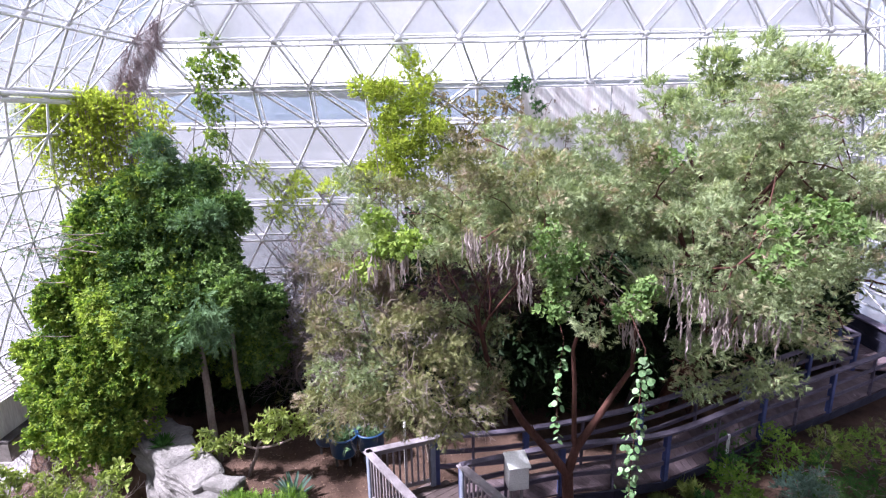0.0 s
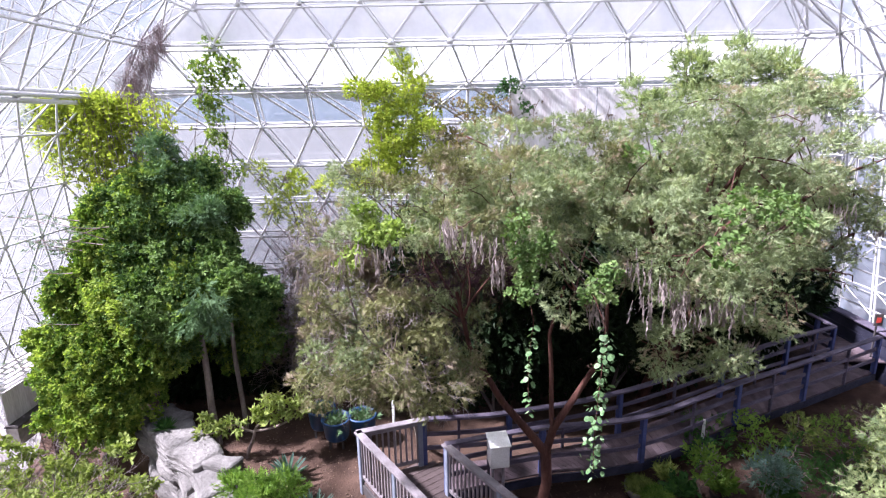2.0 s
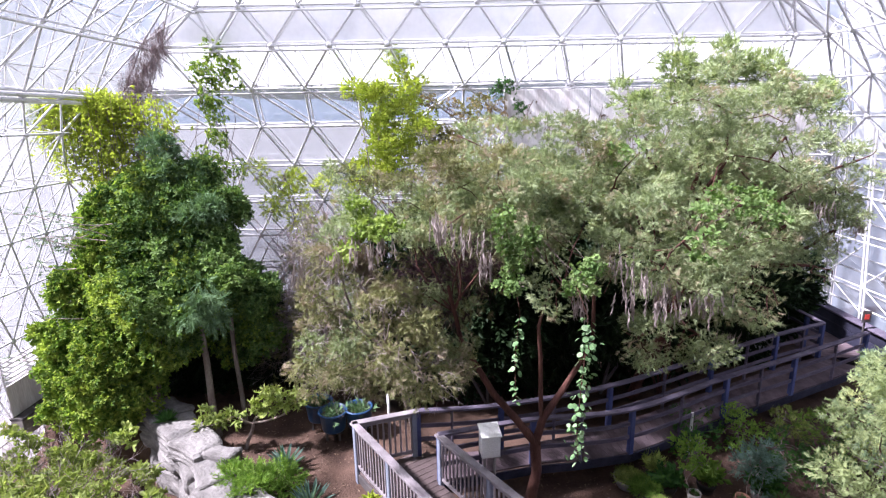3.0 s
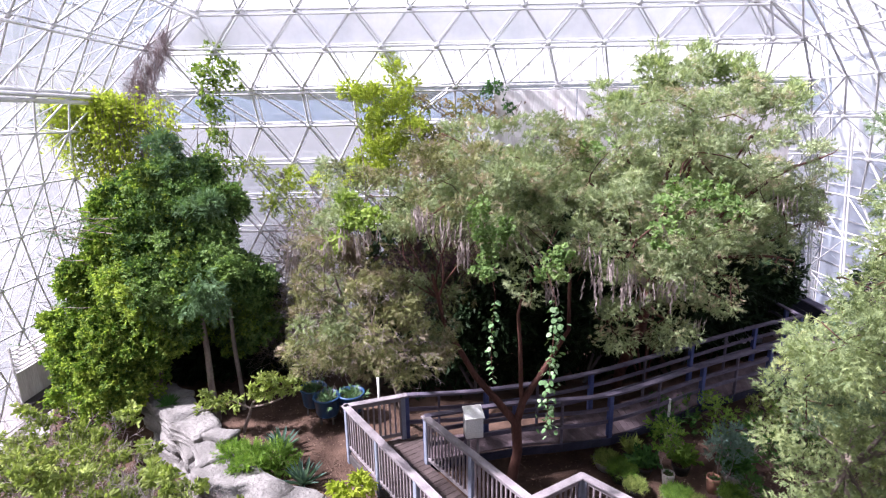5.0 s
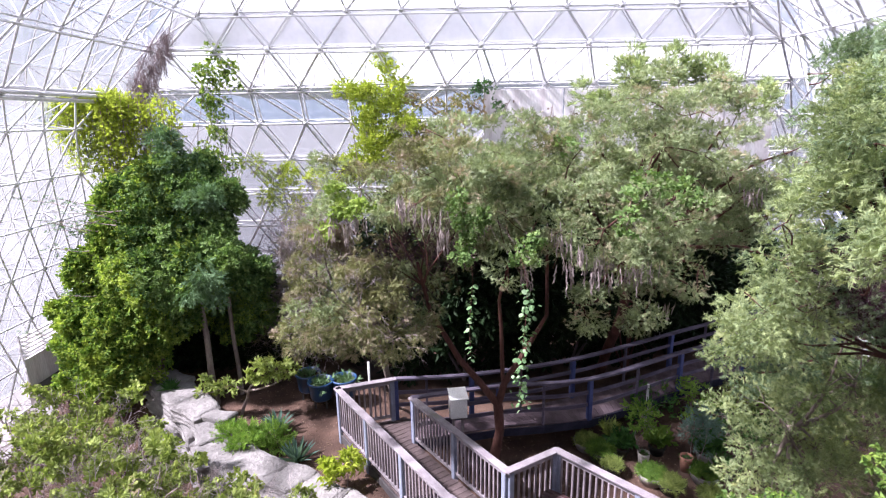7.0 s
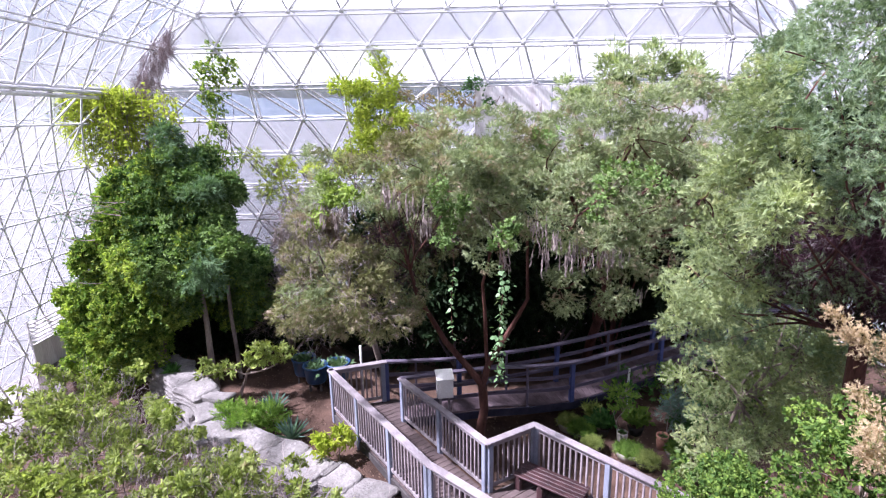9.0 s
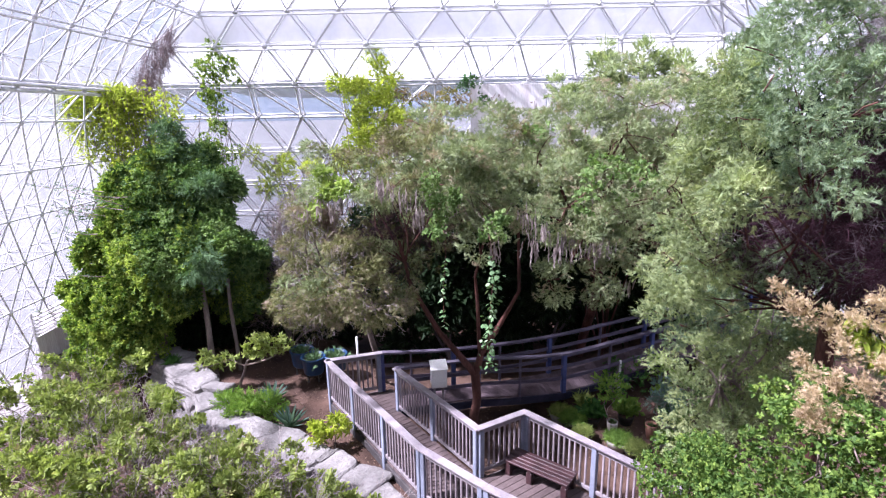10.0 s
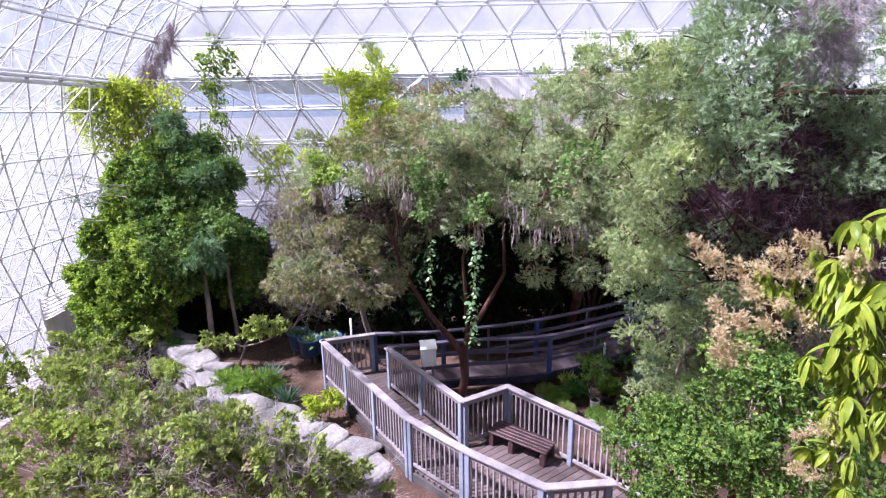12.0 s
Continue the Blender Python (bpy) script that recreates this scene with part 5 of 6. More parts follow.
p, d = clump_points([(-6.52, 12.20, 6.44, 0.2, 0.2, 0.36), (-6.66, 12.00, 5.95, 0.35, 0.35, 0.3), (-6.02, 12.20, 5.75, 0.35, 0.35, 0.3), (-5.43, 11.60, 5.0, 0.4, 0.4, 0.35)], 34, subs=24, sub_r=(0.12, 0.28), per=70, core=30)
crown(mound, "feathery_top", L_bluegreen, [scatter(p, d, FEATHER, (0.14, 0.28), 35, 0.6, 0.1)], "dark feathery foliage with the bluer tone of its shaded side")
# Brighter leaf tufts paint in the sunlit patches on the vines.
p, d = clump_points([(-4.83, 10.8, 4.00, 0.30, 0.30, 0.30), (-4.67, 10.7, 3.69, 0.19, 0.19, 0.19), (-5.86, 10.0, 3.29, 0.30, 0.30, 0.31), (-5.73, 9.9, 2.89, 0.20, 0.20, 0.21), (-6.29, 11.0, 4.20, 0.25, 0.25, 0.25), (-5.47, 9.9, 2.81, 0.15, 0.15, 0.15)], 36, subs=90, sub_r=(0.08, 0.18), per=40, core=20, reach=(0.3, 1.3))
crown(mound, "bright_vine", L_vine, [scatter(p, d, IVY, (0.12, 0.24), 37, 0.5, 0.5)], "brighter yellow-green leaves for the vine's sunlit patches")
sr = np.random.default_rng(63)
sprays, sp, sd = [], [], []
for k in range(26):
    foot = np.array((-7.9 + 0.35 * sr.normal(), 10.7 + 0.3 * sr.normal(), sr.uniform(1.6, 5.2)))
    foot[0] += 0.28 * max(0.0, foot[2] - 3.0)
    tip = foot + np.array((-sr.uniform(0.7, 1.25), -0.2 * sr.random(), sr.uniform(-0.15, 0.35)))
    path = limb(foot, tip, 0.012, 0.004, 640 + k, 0.06)
    sprays.append(path)
    for t in np.linspace(0.3, 1.0, 12):
        sp.append(path[min(6, int(t * 6))][0] + sr.normal(size=3) * 0.05)
        sd.append(tip - foot)
wood(mound, "stray_twig", M_twig, sprays, 4)
crown(mound, "stray_leaves", L_bluegreen, [scatter(np.array(sp), np.array(sd), FEATHER, (0.08, 0.16), 65, 0.7, 0.1)], "thin feathery sprays sticking out of the vines")
plant("hanging_fern", "blue-green feathery tuft hanging on the vine-covered tree", "fern", (-4.9, 10.0, 3.4), [(-4.75, 9.75, 3.5, 0.34, 0.25, 0.3), (-4.95, 9.72, 3.15, 0.3, 0.22, 0.35), (-4.6, 9.75, 3.1, 0.26, 0.2, 0.3)], L_bluegreen, FEATHER_FINE, (0.14, 0.28), 33, None, sag=1.2, subs=40, sub_r=(0.08, 0.16), per=40, core=40)
con = thing("feathery_tree", "tall feathery bright green tree", "tree", (5.9, 3.0, -0.6))
wood(con, "trunk", M_bark, [limb((5.9, 3.0, -0.7), (5.8, 2.9, 7.5), 0.16, 0.05, 3, 0.02)])
wood(con, "branchwork", M_bark, lobe_limbs((5.85, 2.95, 4.5), CONIFER, 0.018, 180), 6)
wood(con, "bare_branch", M_bark, [
    [((4.76, 1.25, 6.85), 0.014), ((5.07, 1.30, 6.90), 0.024), ((6.03, 1.50, 6.89), 0.03)],
    [((4.83, 1.40, 6.59), 0.012), ((4.93, 1.45, 6.30), 0.014), ((5.02, 1.50, 6.05), 0.01)],
    [((4.64, 1.80, 5.56), 0.008), ((4.84, 1.85, 5.63), 0.012), ((5.04, 1.90, 5.83), 0.014)]], 6, "dark bare branch across the crown")
p, d = clump_points(CONIFER[:28], 15, subs=60, sub_r=(0.08, 0.17), per=200, core=110, reach=(0.6, 1.08))
back_p, back_d = clump_points(CONIFER[28:], 215, subs=34, sub_r=(0.1, 0.22), per=90, core=40)
# Away from the sun the leaves take a bluer copy, tinted as shade.
cool = (p[:, 0] - 4.1) * 0.9 + 0.5 * wobble(p, 1.6, 219) > 0.1
crown(con, "crown", L_feather, [scatter(p[~cool], d[~cool], FEATHER, (0.045, 0.09), 5, 0.8, 0.1)])
crown(con, "shade_side_crown", L_feathercool, [scatter(p[cool], d[cool], FEATHER, (0.045, 0.09), 206, 0.8, 0.1), scatter(back_p, back_d, FEATHER, (0.07, 0.13), 205, 0.8, 0.1)], "feathery foliage with the bluer tone of its shaded side")
pale = thing("feathery_tree", "soft grey-green feathery tree beside the boardwalk bay", "tree", (5.6, 4.1, -0.7))
wood(pale, "trunk", M_greybark, [limb((5.6, 4.1, -0.7), (5.5, 3.9, 3.0), 0.07, 0.04, 3, 0.03)] + lobe_limbs((5.5, 3.9, 3.0), PALE, 0.03, 185), 6)
p, d = clump_points(PALE, 115, subs=44, sub_r=(0.08, 0.2), per=160, core=60)
crown(pale, "crown", L_feather, [scatter(p, d, FEATHER_FINE, (0.05, 0.1), 105, 0.8, 0.05)])
# Near-black leaves put the shade inside the crown into their colour.
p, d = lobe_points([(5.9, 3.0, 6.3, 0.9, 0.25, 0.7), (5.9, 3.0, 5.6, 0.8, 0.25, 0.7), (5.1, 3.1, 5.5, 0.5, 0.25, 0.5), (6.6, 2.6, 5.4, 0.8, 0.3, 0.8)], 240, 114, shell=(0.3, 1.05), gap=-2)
crown(con, "shaded_inner_foliage", L_dark, [scatter(p, d, LEAFY, (0.14, 0.26), 104, 0.7, 0.1)], "inner crown foliage coloured as deep shade")
dead_lobes = [(5.31, 1.50, 7.49, 0.22, 0.2, 0.25), (5.36, 1.50, 7.2, 0.17, 0.17, 0.24), (5.24, 1.50, 7.3, 0.15, 0.15, 0.2), (5.41, 1.45, 7.7, 0.25, 0.2, 0.25)]
inner_lobes = [(4.85, 2.6, 5.46, 0.38, 0.3, 0.34), (5.41, 2.0, 5.88, 0.5, 0.35, 0.46), (5.72, 1.8, 6.03, 0.5, 0.35, 0.45), (5.56, 2.0, 6.41, 0.4, 0.3, 0.36), (5.77, 1.6, 5.54, 0.43, 0.3, 0.39), (5.41, 2.4, 5.36, 0.46, 0.3, 0.41), (6.3, 1.9, 6.2, 0.5, 0.3, 0.5), (6.2, 1.9, 5.2, 0.6, 0.4, 0.6)]
p, d = lobe_points(dead_lobes, 900, 115, shell=(0.2, 1.05))
crown(con, "twig_tangle", L_mauve, [scatter(p, d, TWIG, (0.14, 0.28), 8, 0.5, 0.6)], "mauve-grey bare hanging twigs")
p, d = lobe_points(inner_lobes, 230, 116, shell=(0.2, 1.05))
tuft_p, tuft_d = clump_points([(6.05, 1.7, 5.97, 0.2, 0.18, 0.16), (5.95, 1.65, 5.5, 0.17, 0.15, 0.13), (5.45, 1.6, 6.12, 0.16, 0.15, 0.12), (6.1, 1.7, 6.33, 0.2, 0.18, 0.14), (5.3, 1.75, 5.35, 0.13, 0.12, 0.1), (5.75, 1.6, 5.75, 0.12, 0.12, 0.1), (4.88, 1.90, 6.13, 0.22, 0.22, 0.17), (4.99, 2.20, 5.33, 0.17, 0.17, 0.14), (5.18, 2.10, 5.40, 0.16, 0.16, 0.13), (5.64, 1.60, 6.06, 0.25, 0.25, 0.20), (5.81, 1.60, 6.67, 0.31, 0.31, 0.25), (5.33, 1.70, 6.30, 0.14, 0.14, 0.11), (4.19, 1.50, 6.25, 0.16, 0.16, 0.13), (4.23, 1.70, 5.95, 0.13, 0.13, 0.10), (5.05, 2.40, 5.12, 0.20, 0.20, 0.16)], 220, subs=160, sub_r=(0.06, 0.13), per=90, core=40)
crown(con, "inner_tuft", L_feathercool, [scatter(tuft_p, tuft_d, FEATHER, (0.045, 0.09), 221, 0.8, 0.1)], "scattered green tufts among bare twigs")
tw_p, tw_d = lobe_points(inner_lobes, 40, 222, shell=(0.6, 1.1))
crown(con, "twig_tangle", L_mauve, [scatter(tw_p, tw_d, TWIG, (0.16, 0.32), 223, 0.6, 0.2)], "mauve-grey bare twigs")
crown(con, "inner_tangle", L_maroon, [scatter(p, d, TWIG, (0.2, 0.42), 9, 0.5, 0.2)], "reddish inner twigs, colour deepened for shade")

plant("vine_bush", "dense bush of glossy green vine leaves", "bush", (4.9, 1.6, -0.8), VINE_BUSH, L_bush, BROAD_FAR, (0.055, 0.11), 16, M_greybark, 0.04, 0.35, subs=30, sub_r=(0.08, 0.24), per=100, core=80, reach=(0.5, 1.22), flat=0.65)

for k, L in enumerate(SHRUBS):
    base = (L[0], L[1], -1.35)
    sh = thing("shrub", "tangled pale green shrub with twiggy stems", "shrub", base, group="shrubs below the rock wall")
    wood(sh, "stem", M_twig, lobe_limbs(base, [L, L, L], 0.022, 230 + k * 20, 9), 5)
    p, d = clump_points([L], 300 + k, subs=24 if L[0] > -2.5 else 34, sub_r=(0.08, 0.2), per=32, core=3, reach=(0.5, 1.25), bare=0.1)
    crown(sh, "crown", L_shrub, [scatter(p, d, SHRUB_ROSETTE, (0.07, 0.15), 310 + k, 0.6, -0.5)])
    p, d = lobe_points([L], 17, 330 + k, shell=(0.4, 1.1))
    crown(sh, "twig_tangle", L_dead, [scatter(p, d, TWIG, (0.25, 0.5), 340 + k, 0.5, -0.5)], "pale bare twigs")

plant("climbing_vine", "yellow-green vine climbing the space frame", "vine", (-0.8, 15.2, 0), BACK_VINES, L_yellow, BROAD_FAR, (0.07, 0.13), 17, M_greybark, 0.03, 0.4, subs=34, sub_r=(0.12, 0.34), per=40, core=14, reach=(0.1, 1.4))
plant("climbing_vine", "rusty half-dry vine spreading under the eaves", "vine", (0.6, 15.2, 0), RUST_VINES, L_rust, BROAD_FAR, (0.07, 0.13), 117, M_bark, 0.025, 0.2, twigs=8, subs=26, sub_r=(0.1, 0.3), per=26, core=6, reach=(0.1, 1.2))
plant("climbing_vine", "small dark green vine hanging from the eaves", "vine", (2.4, 15.2, 7.0), DARK_VINES, L_deep, BROAD_FAR, (0.07, 0.13), 118, M_greybark, 0.015, 0.4, subs=40, sub_r=(0.08, 0.2), per=40, core=20, reach=(0.1, 1.2))


L_drape = leaf_material("yellow_green_drape_leaves", (0.07, 0.13, 0.03), (0.22, 0.31, 0.07), (0.44, 0.52, 0.15), None)
L_gold = leaf_material("golden_vine_leaves", (0.15, 0.2, 0.03), (0.35, 0.41, 0.06), (0.58, 0.6, 0.14), None, through_share=0.6)


def curtain(label, mat, xs, y, top_z, low_z, count, seed, per=34, size=(0.07, 0.14), wide=0.13, fade=1.4, template=None, stem_mat=None):
    """Many thin hanging stems under a beam, thickly leaved above and thinning out downwards."""
    r = np.random.default_rng(seed)
    top = thing("climbing_vine", label, "vine", (sum(xs) / len(xs), y, top_z))
    paths, P = [], []
    for k in range(count):
        x = r.uniform(xs[0], xs[-1])
        z1 = top_z + r.normal(0, 0.12)
        z0 = np.interp(x, xs, low_z) + abs(r.normal(0, 0.35))
        if z0 > z1 - 0.2:
            continue
        yy, drift = y + r.normal(0, 0.2), r.normal(0, 0.12)
        line = [(x + drift * t + 0.04 * math.sin(5 * t + k), yy, z1 + (z0 - z1) * t) for t in np.linspace(0, 1, 6)]
        paths.append([(q, 0.011 - 0.006 * i / 5) for i, q in enumerate(line)])
        t = r.random(int(per * (z1 - z0))) ** fade
        q = np.stack([np.interp(t, np.linspace(0, 1, 6), [c[a] for c in line]) for a in range(3)], 1)
        P.append(q + r.normal(size=q.shape) * np.array([wide, wide, 0.06]))
    P = np.concatenate(P)
    wood(top, "stem", stem_mat or M_twig, paths, 4)
    crown(top, "foliage", mat, [scatter(P, r.normal(size=P.shape), template or BROAD_FAR, size, seed + 1, 0.5, 0.5)])
    return top


curtain("golden-green vine hanging in a thick curtain from the eaves", L_gold, (-10.1, -9.4, -8.5, -7.7), 12.9, 7.75, (6.6, 5.7, 5.0, 4.6), 56, 18, 56, (0.055, 0.12), 0.15, 2.1)
curtain("thin green vine stems hanging below the eaves", L_gold, (-8.4, -7.4, -6.4), 12.8, 7.7, (4.8, 4.8, 5.0), 34, 218, 22)
COLUMN = [(-5.94, 14.60, 8.95, 0.42, 0.3, 0.40), (-5.55, 14.60, 8.69, 0.4, 0.3, 0.35), (-6.18, 14.60, 8.49, 0.42, 0.3, 0.40), (-5.82, 14.60, 8.34, 0.48, 0.3, 0.42), (-5.87, 14.40, 7.90, 0.20, 0.2, 0.25), (-6.18, 14.40, 7.61, 0.26, 0.2, 0.25), (-6.00, 14.40, 7.17, 0.20, 0.2, 0.25), (-5.96, 14.40, 6.65, 0.28, 0.2, 0.28), (-6.17, 14.20, 6.14, 0.45, 0.3, 0.43), (-5.91, 14.20, 5.75, 0.51, 0.35, 0.46)]
plant("climbing_vine", "slender green vine twining up the lattice", "vine", (-6.1, 14.3, 4.0), COLUMN, L_mound, BROAD_FAR, (0.08, 0.15), 19, M_greybark, 0.02, 0.4, subs=34, sub_r=(0.1, 0.26), per=30, core=8, reach=(0.1, 1.25))
brown = thing("dead_vine", "mauve-brown dead vine hanging over the eaves of the frame", "vine", (-7.4, 13.1, 6.0))
p, d = lobe_points([(-6.68, 13.40, 9.43, 0.2, 0.2, 0.3), (-6.87, 13.30, 9.04, 0.33, 0.25, 0.33), (-7.16, 13.30, 8.67, 0.4, 0.3, 0.39), (-7.39, 13.20, 8.21, 0.4, 0.3, 0.45), (-7.52, 13.10, 7.75, 0.32, 0.25, 0.4), (-7.48, 13.00, 7.3, 0.24, 0.2, 0.4), (-7.5, 13.00, 6.6, 0.13, 0.13, 0.5)], 160, 20, shell=(0.1, 1.1), gap=-1)
crown(brown, "twig_tangle", L_purple, [scatter(p, np.tile([0.1, 0, -1.0], (len(p), 1)), TWIG, (0.25, 0.5), 21, 0.3)])
for k, (x, z1, z0) in enumerate([(3.1, 7.6, 6.0), (3.6, 7.0, 5.6), (4.4, 7.3, 5.7), (5.3, 7.2, 6.0), (6.2, 7.2, 6.0)]):
    curtain("thin sparse creeper on the white panels", L_brown, (x - 0.12, x + 0.12), 15.2, z1, (z0, z0), 3, 260 + k, 16, (0.06, 0.11), 0.09, 0.7)
THIN = [(-4.7, 14.0, 5.7, 0.45, 0.3, 0.4), (-4.0, 14.0, 5.4, 0.45, 0.3, 0.35), (-3.1, 14.0, 5.25, 0.4, 0.3, 0.3), (-3.7, 14.0, 4.4, 0.5, 0.3, 0.5), (-4.6, 14.0, 4.7, 0.45, 0.3, 0.45)]
plant("thin_tree", "sparse yellowish tree against the glass", "tree", (-4.0, 14.0, -0.1), THIN, L_yellow, FEATHER, (0.14, 0.26), 22, M_greybark, 0.04, 0.3, twigs=8, subs=14, sub_r=(0.12, 0.3), per=26, core=3, reach=(0.3, 1.25))
GAP = [(-2.5, 11.6, 4.2, 0.55, 0.35, 0.6), (-2.3, 11.4, 3.2, 0.55, 0.35, 0.6), (-2.7, 11.3, 2.2, 0.55, 0.35, 0.6), (-2.4, 11.0, 1.2, 0.5, 0.35, 0.5), (-3.5, 12.2, 3.7, 0.5, 0.3, 0.6), (-3.1, 12.2, 2.8, 0.5, 0.3, 0.6), (-3.6, 12.2, 1.9, 0.5, 0.3, 0.6), (-3.2, 12.2, 1.5, 0.5, 0.3, 0.6), (-4.0, 12.2, 0.9, 0.5, 0.3, 0.6)]
gap_bush = plant("twiggy_bush", "twiggy half-bare bush between the trees", "bush", (-3.5, 12.2, -0.1), GAP, L_dryolive, FEATHER, (0.12, 0.24), 23, M_twig, 0.03, 0.2, twigs=10, subs=22, sub_r=(0.12, 0.26), per=24, core=4, reach=(0.3, 1.3))
p, d = lobe_points(GAP, 45, 123, shell=(0.1, 1.2), gap=-2)
crown(gap_bush, "twig_tangle", L_dead, [scatter(p, d, TWIG, (0.4, 0.8), 124, 0.6, -0.3)], "bare brown twigs")
TALL = [(5.4, 10.8, 7.9, 0.3, 0.3, 0.55), (5.6, 10.8, 7.4, 0.5, 0.4, 0.5), (6.6, 10.8, 7.9, 0.45, 0.4, 0.45), (7.4, 10.8, 7.8, 0.35, 0.35, 0.5), (8.3, 10.8, 7.3, 0.5, 0.4, 0.4), (4.6, 10.8, 7.3, 0.35, 0.3, 0.35)]
plant("feathery_tree", "tall wispy green tree behind the thorn trees", "tree", (6.2, 11.8, -0.3), TALL, L_feather, FEATHER, (0.12, 0.26), 24, M_bark, 0.035, -0.5, subs=30, sub_r=(0.12, 0.26), per=45, core=14, reach=(0.4, 1.3))

# Bushes filling the dark behind the ramp; near-black leaves hold its deep shade.
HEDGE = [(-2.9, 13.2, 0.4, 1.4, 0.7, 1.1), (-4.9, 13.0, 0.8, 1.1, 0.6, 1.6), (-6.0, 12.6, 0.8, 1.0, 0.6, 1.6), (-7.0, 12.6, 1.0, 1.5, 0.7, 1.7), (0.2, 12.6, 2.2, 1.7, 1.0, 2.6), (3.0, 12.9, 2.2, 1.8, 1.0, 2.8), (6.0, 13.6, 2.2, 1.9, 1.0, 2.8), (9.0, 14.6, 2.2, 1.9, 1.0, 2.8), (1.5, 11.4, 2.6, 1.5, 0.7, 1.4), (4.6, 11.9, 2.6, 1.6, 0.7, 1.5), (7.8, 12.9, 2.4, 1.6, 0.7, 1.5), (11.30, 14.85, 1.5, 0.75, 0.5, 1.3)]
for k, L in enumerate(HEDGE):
    h = thing("background_bush", "dense bush filling the dark behind the ramp, leaves coloured as deep shade", "bush", (L[0], L[1], -0.2), group="evergreen background bushes")
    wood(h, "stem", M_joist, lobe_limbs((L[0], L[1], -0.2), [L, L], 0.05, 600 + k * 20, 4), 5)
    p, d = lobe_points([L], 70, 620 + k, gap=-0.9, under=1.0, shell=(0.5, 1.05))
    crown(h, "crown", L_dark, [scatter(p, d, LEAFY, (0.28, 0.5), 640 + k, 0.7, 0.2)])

# leafy green climber over the right-hand crown
CLIMB = [(4.3, 5.95, 5.95, 0.4, 0.3, 0.32), (4.75, 6.3, 5.7, 0.35, 0.3, 0.35), (4.0, 5.85, 5.55, 0.28, 0.25, 0.28), (5.4, 6.9, 5.6, 0.35, 0.3, 0.35), (3.2, 7.5, 6.5, 0.35, 0.3, 0.2)]
plant("draped_vine", "fresh green climber over the tall thorn tree", "vine", (4.4, 6.6, 5.0), CLIMB, L_vine, BROAD_FAR, (0.09, 0.17), 28, M_twig, 0.006, twigs=1, subs=24, sub_r=(0.08, 0.2), per=20, core=6, sag=0.3, reach=(0.3, 1.25))
# bright vines draped over the thorn tree
ROUND = leafy_sprig(4, 0.55, 0.5, 65, 9, 0.25, leaf_shape)
DRAPE = [(1.27, 6.00, 5.84, 0.10, 0.10, 0.12), (1.29, 6.00, 5.63, 0.10, 0.10, 0.12), (1.36, 6.00, 5.41, 0.12, 0.10, 0.13), (1.41, 6.00, 5.19, 0.13, 0.10, 0.13), (1.31, 5.90, 4.94, 0.11, 0.10, 0.10), (1.47, 5.90, 4.90, 0.10, 0.10, 0.09), (1.66, 6.25, 5.4, 0.10, 0.10, 0.3), (2.43, 6.00, 5.14, 0.12, 0.10, 0.14), (2.26, 5.95, 5.03, 0.10, 0.10, 0.09), (2.17, 5.95, 4.84, 0.10, 0.10, 0.09), (2.38, 5.9, 4.87, 0.11, 0.10, 0.09)]
plant("draped_vine", "pale green round-leaved vine draped down the thorn tree", "vine", (1.8, 6.9, 5.45), DRAPE, L_vine, ROUND, (0.08, 0.13), 26, M_twig, 0.006, twigs=1, subs=300, sub_r=(0.05, 0.1), per=30, core=40, sag=0.6, reach=(0.3, 1.1))
DRAPE2 = [(-0.68, 6.85, 5.64, 0.17, 0.15, 0.18), (-0.43, 6.65, 5.56, 0.12, 0.12, 0.12), (-0.85, 7.0, 5.80, 0.14, 0.14, 0.16), (-0.85, 6.8, 5.36, 0.13, 0.13, 0.14), (-0.36, 6.7, 5.70, 0.09, 0.09, 0.09), (-1.19, 7.1, 5.03, 0.12, 0.12, 0.12)]
plant("draped_vine", "yellow-green vine draped over the thorn tree's shoulder", "vine", (-0.6, 7.3, 5.0), DRAPE2, L_drape, ROUND, (0.08, 0.15), 27, M_bark, 0.01, subs=200, sub_r=(0.06, 0.14), per=26, core=40, sag=0.5, reach=(0.3, 1.1))


def hanging_vine(x, y, z1, z0, label, seed, size, gap, wide=0.02):
    """A dangling stem with paired round leaves."""
    top = thing("hanging_vine", label, "vine", (x, y, z1))
    r = np.random.default_rng(seed)
    zs = np.linspace(z1, z0, 14)
    path = [((x - 0.05, y + 0.95, z1 + 0.35), 0.005), ((x, y + 0.4, z1 + 0.25), 0.005)] + [((x + 0.04 * math.sin(z * 2.3 + seed), y + 0.03 * math.cos(z * 3), z), 0.005) for z in zs]
    stem = wood(top, "stem", M_bark, [path], 5)
    z = np.arange(z0, z1, gap)
    z = np.repeat(z, 3) + r.normal(0, gap * 0.4, len(z) * 3)
    p = np.stack([x + 0.04 * np.sin(z * 2.3 + seed) + r.normal(0, wide, len(z)), y + r.normal(0, wide, len(z)), z], 1)
    d = r.normal(size=(len(z), 3)) * np.array([1, 0.7, 0.25])
    for i in range(len(z)):
        x_dir = Vector(d[i]).normalized()
        child("leaf", VINE_LEAF if r.random() < 0.25 else SHADE_LEAF, stem, Matrix.Translation(Vector(p[i])) @ x_dir.to_track_quat("X", "Z").to_matrix().to_4x4() @ pose(0, 0, 0, r.uniform(-40, 40), 30) @ Matrix.Scale(r.uniform(*size), 4))
    return top


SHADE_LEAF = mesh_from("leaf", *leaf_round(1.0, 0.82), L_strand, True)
VINE_LEAF = mesh_from("leaf", *leaf_round(1.0, 0.86), L_pale, True)
